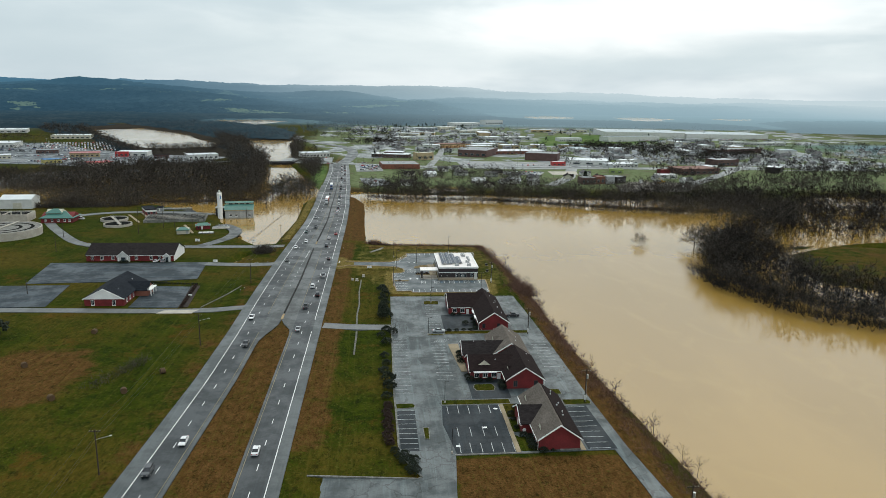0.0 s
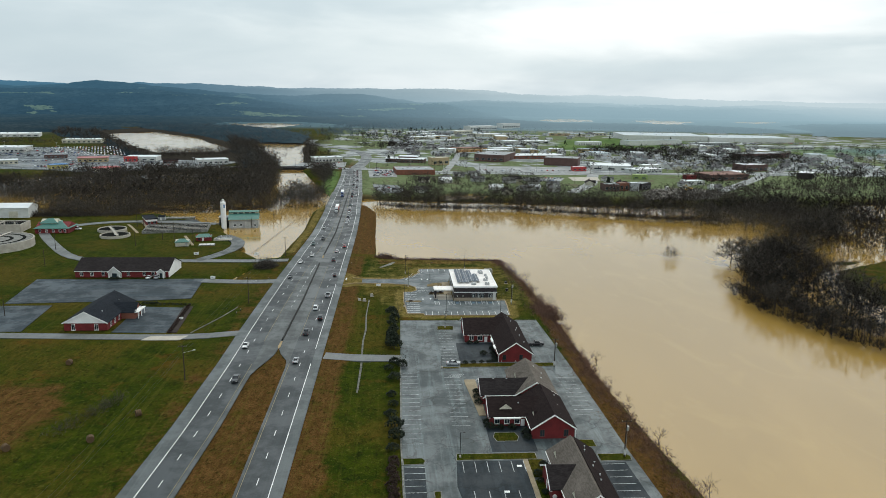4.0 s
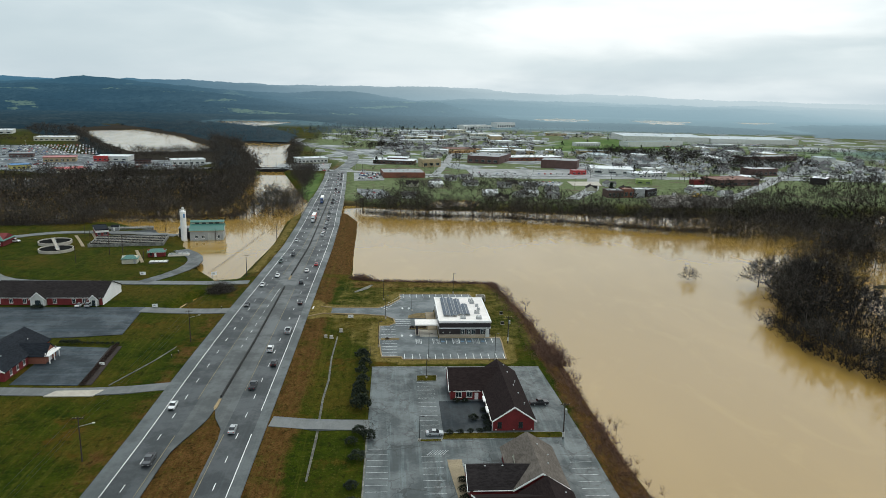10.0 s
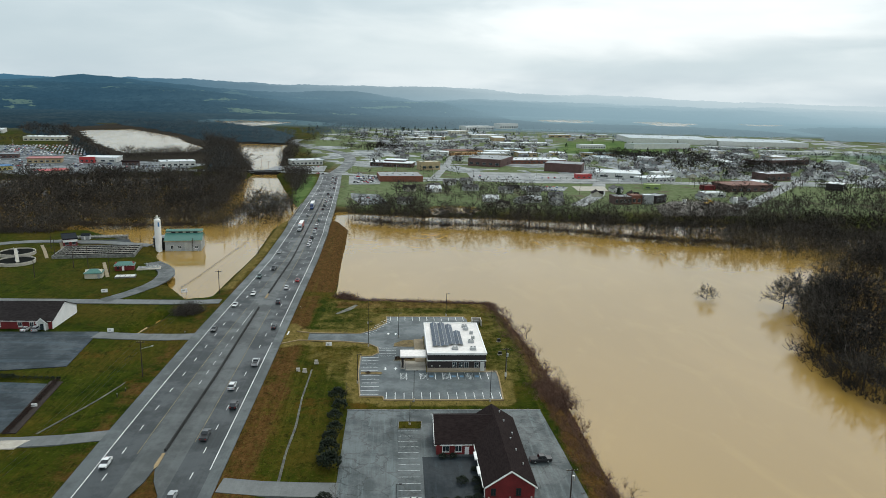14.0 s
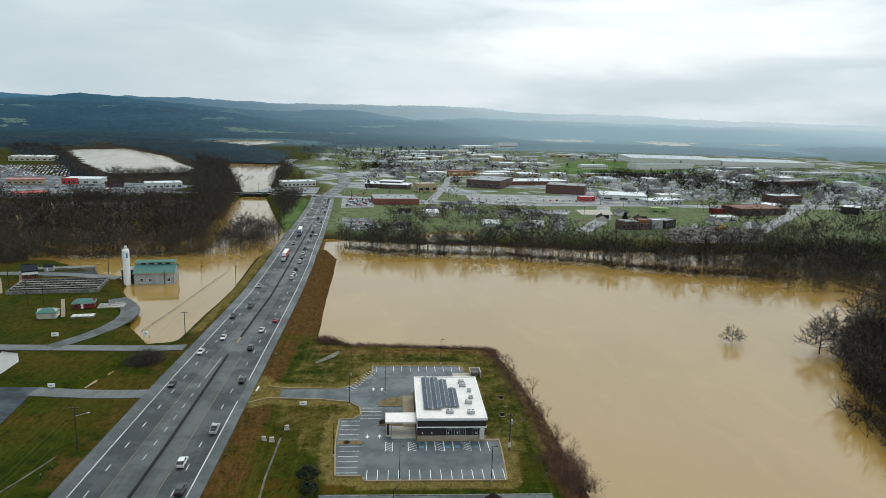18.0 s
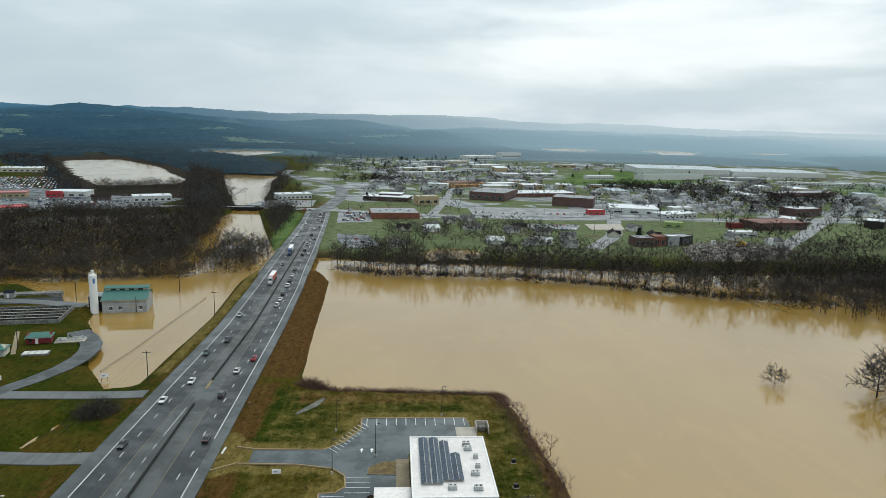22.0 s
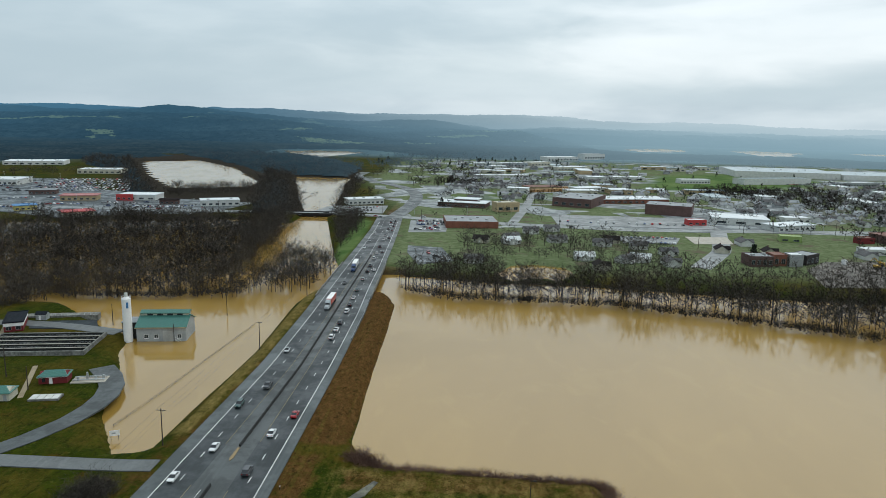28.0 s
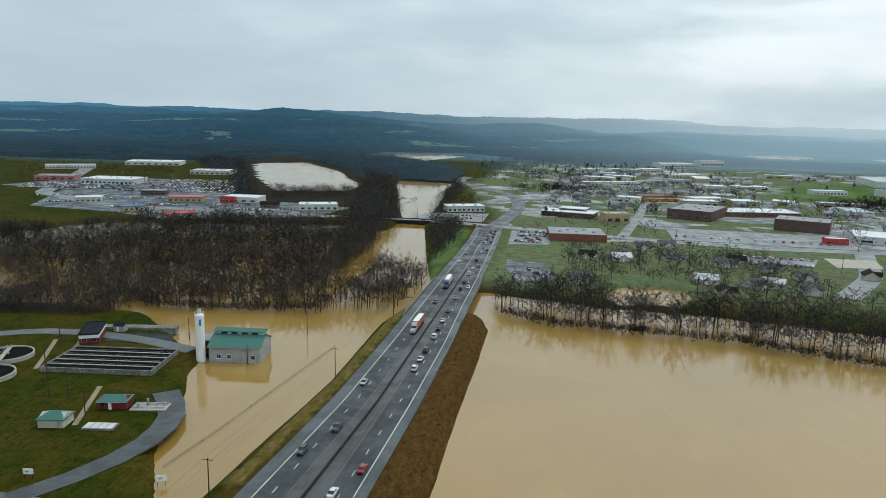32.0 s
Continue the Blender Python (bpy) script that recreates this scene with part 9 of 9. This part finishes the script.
slab("rubble_yard", [(226, 645), (296, 652), (322, 694), (306, 728), (262, 722), (238, 694)], M["rubble"], "bare rubble-strewn demolition yard", 0.06, 0.5)
excavator(296, 716, 60)
excavator(288, 706, 200)
for x, y, r_, h_ in ((262, 700, 4, 1.8), (276, 688, 5, 2.2), (250, 680, 4, 1.4), (300, 690, 4, 1.6), (284, 668, 5, 1.5), (258, 664, 4, 1.2)):
    ob = thing("rubble_heap", "grey-brown heap of broken masonry", "rubble", (x, y, 0), RNG.uniform(0, 360), "rubble heaps")
    bm = bmesh.new()
    for k in range(40):
        q = RNG.normal(0, 0.45, 2)
        zz = h_ * max(0.05, 1 - math.hypot(*q)) * RNG.uniform(0.4, 1)
        e = RNG.uniform(0.3, 0.9)
        add_box(bm, q[0] * r_ - e, q[0] * r_ + e, q[1] * r_ - e, q[1] * r_ + e, -0.2, zz)
    part("rubble", bm, M["rubble"], ob)
for x, y, h_ in ((272, 716, 3.0), (318, 716, 5.5), (300, 676, 2.4)):
    ob = thing("yard_tank", "white steel tank on the yard", "tank", (x, y, 0), 0, "yard tanks")
    part("shell", rod((0, 0, 0), (0, 0, h_), 1.8, 1.8, 16), M["white"], ob)
    part("lid", rod((0, 0, h_), (0, 0, h_ + 0.4), 1.8, 0.4, 16), M["offwhite"], ob)
slab("pale_slab", [(194, 781), (224, 784), (230, 816), (196, 814)], M["concrete"], "pale bare concrete floor of a cleared building", 0.2)


# ---- more flat roofs across the town ----
BLOCKS = [(i, RNG.uniform(20, 680), RNG.uniform(1060, 1640)) for i in range(90)]
made = []
for i, x, y in BLOCKS:
    if len(made) >= 34 or any(math.hypot(x - p, y - q) < 46 for p, q in made) or any(inside(q, x, y) < 26 for q in TOWN_CLEAR):
        continue
    if any(math.hypot(x - p, y - q) < rr for p, q, rr in ((205, 1050, 75), (129, 1020, 60), (217, 960, 60), (118, 1170, 50), (160, 1130, 50), (491, 1360, 80), (697, 1285, 70), (610, 1350, 50), (368, 1330, 40), (562, 1540, 120), (738, 1510, 130), (175, 1160, 40), (125, 1160, 45), (568, 1100, 65), (71, 1353, 55), (208, 1560, 50), (103, 1640, 40))):
        continue
    made.append((x, y))
    flat_building("shop", x, y, RNG.uniform(22, 56), RNG.uniform(14, 26), RNG.uniform(4.2, 6.5), RNG.choice([0, 8, -12, 90, 80]), ("offwhite", "cream", "tan", "offwhite")[i % 4], ("white_roof", "white_roof", "steel_roof")[i % 3], ("low pale commercial building with flat roof", "low cream block building with flat roof", "low tan building with flat roof", "low white metal building with flat roof")[i % 4], bays=3, over=0.4, group="town commercial blocks")


# ---- the crowded lots of the shopping road ----
def car_rows(name, rows, label):
    """Rows of small parked cars: (x, y, direction, count, gap)."""
    vs, fs, n = [], [], 0
    body = [(-0.9, -2.2, 0.25), (0.9, -2.2, 0.25), (0.9, 2.2, 0.25), (-0.9, 2.2, 0.25), (-0.88, -2.15, 0.85), (0.88, -2.15, 0.85), (0.88, 2.1, 0.78), (-0.88, 2.1, 0.78),
            (-0.86, -1.9, 0.84), (0.86, -1.9, 0.84), (0.86, 1.0, 0.82), (-0.86, 1.0, 0.82), (-0.68, -1.2, 1.45), (0.68, -1.2, 1.45), (0.68, 0.3, 1.45), (-0.68, 0.3, 1.45)]
    q = [(0, 1, 5, 4), (1, 2, 6, 5), (2, 3, 7, 6), (3, 0, 4, 7), (4, 5, 6, 7), (8, 9, 13, 12), (9, 10, 14, 13), (10, 11, 15, 14), (11, 8, 12, 15), (12, 13, 14, 15)]
    tri = np.array([t for a, b, c, d in q for t in ((a, b, c), (a, c, d))])
    body = np.array(body)
    for x, y, ang, count, gap in rows:
        a = radians(ang)
        for k in range(count):
            if RNG.random() < 0.12:
                continue
            s = gap * k
            t = a + RNG.normal(0, 0.04)
            px, py = x + math.cos(a) * s, y + math.sin(a) * s
            v = np.stack([body[:, 0] * math.cos(t) - body[:, 1] * math.sin(t) + px, body[:, 0] * math.sin(t) + body[:, 1] * math.cos(t) + py, body[:, 2] * RNG.uniform(0.95, 1.3) + 0.15], 1)
            vs.append(v)
            fs.append(tri + n)
            n += len(v)
    me = arrays_mesh(name, np.concatenate(vs), np.concatenate(fs), M["mixed_car_paint"])
    return tagged(new(name, me), label, "cars", kind="stuff")


lot = []
for k in range(10):
    lot.append((-520 + 6 * k, 1150 - 15 * k, 14, 24, 4.2))
for k in range(5):
    lot.append((-640 + 4 * k, 1050 - 13 * k, 14, 20, 4.6))
lot += [(-420, 958, 0, 10, 3.2), (-300, 905, 8, 14, 3.4), (-410, 905, 10, 16, 3.6), (-415, 880, 12, 8, 3.4), (-360, 850, 20, 8, 3.6), (-262, 918, 20, 6, 3.2), (-250, 945, 20, 8, 3.2), (-345, 925, 5, 12, 3.4), (-470, 930, 30, 14, 3.6), (-500, 890, 25, 10, 3.6), (-540, 930, 40, 14, 3.8)]
car_rows("parked_cars", lot, "crowded rows of parked cars of many colours")
town_lot = [(104, 880, -2, 18, 6.8) for k in range(1)] + [(-20, 812, 5, 7, 3.0), (-22, 842, 5, 8, 3.0), (-24, 860, 5, 8, 3.0), (-110, 915, 10, 12, 3.4), (-100, 935, 15, 10, 3.4), (500, 1360, 8, 30, 5), (505, 1345, 8, 30, 5), (620, 1395, 6, 40, 5), (700, 1430, 6, 40, 5), (140, 776, 0, 12, 3.4), (140, 800, 0, 14, 3.4)]
car_rows("parked_cars", town_lot, "rows of parked cars on town lots")

for x, y in ((-400, 900), (-360, 912), (-320, 900), (-280, 905), (-240, 900), (-420, 860), (-340, 870), (-300, 940), (-450, 930), (-500, 960), (-560, 1000), (-600, 1020), (-520, 1040), (-470, 1060), (-500, 1120), (-580, 1130), (-30, 905), (20, 890), (60, 885), (110, 866), (170, 866), (230, 862), (-15, 800), (0, 1000), (90, 1060), (260, 860), (330, 866), (390, 872)):
    ob = thing("lamp_post", "slim tall grey lamp post in a distant lot", "street lamp", (x, y, 0), RNG.uniform(0, 360), "distant lamp posts")
    part("post", rod((0, 0, -0.2), (0, 0, 10.5), 0.16, 0.10, 5), M["metal"], ob)
    part("arm", box(-1.5, 1.5, -0.12, 0.12, 10.4, 10.6), M["metal"], ob)

brush("brush_clump", [(-66, 396.5), (-64, 399), (-63, 401)], 4.5, 260, 4.0, "round brown leafless bush in the wet hollow", "bark")
brush("thicket", [(-262, 552), (-228, 555), (-192, 561)], 9, 650, 3.4, "dark brambles at the wood's foot beside the plant", "bark")
brush("thicket", [(-200, 600), (-175, 582), (-128, 588), (-96, 600)], 6, 500, 2.0, "low flooded brush at the wood's foot", "bark")
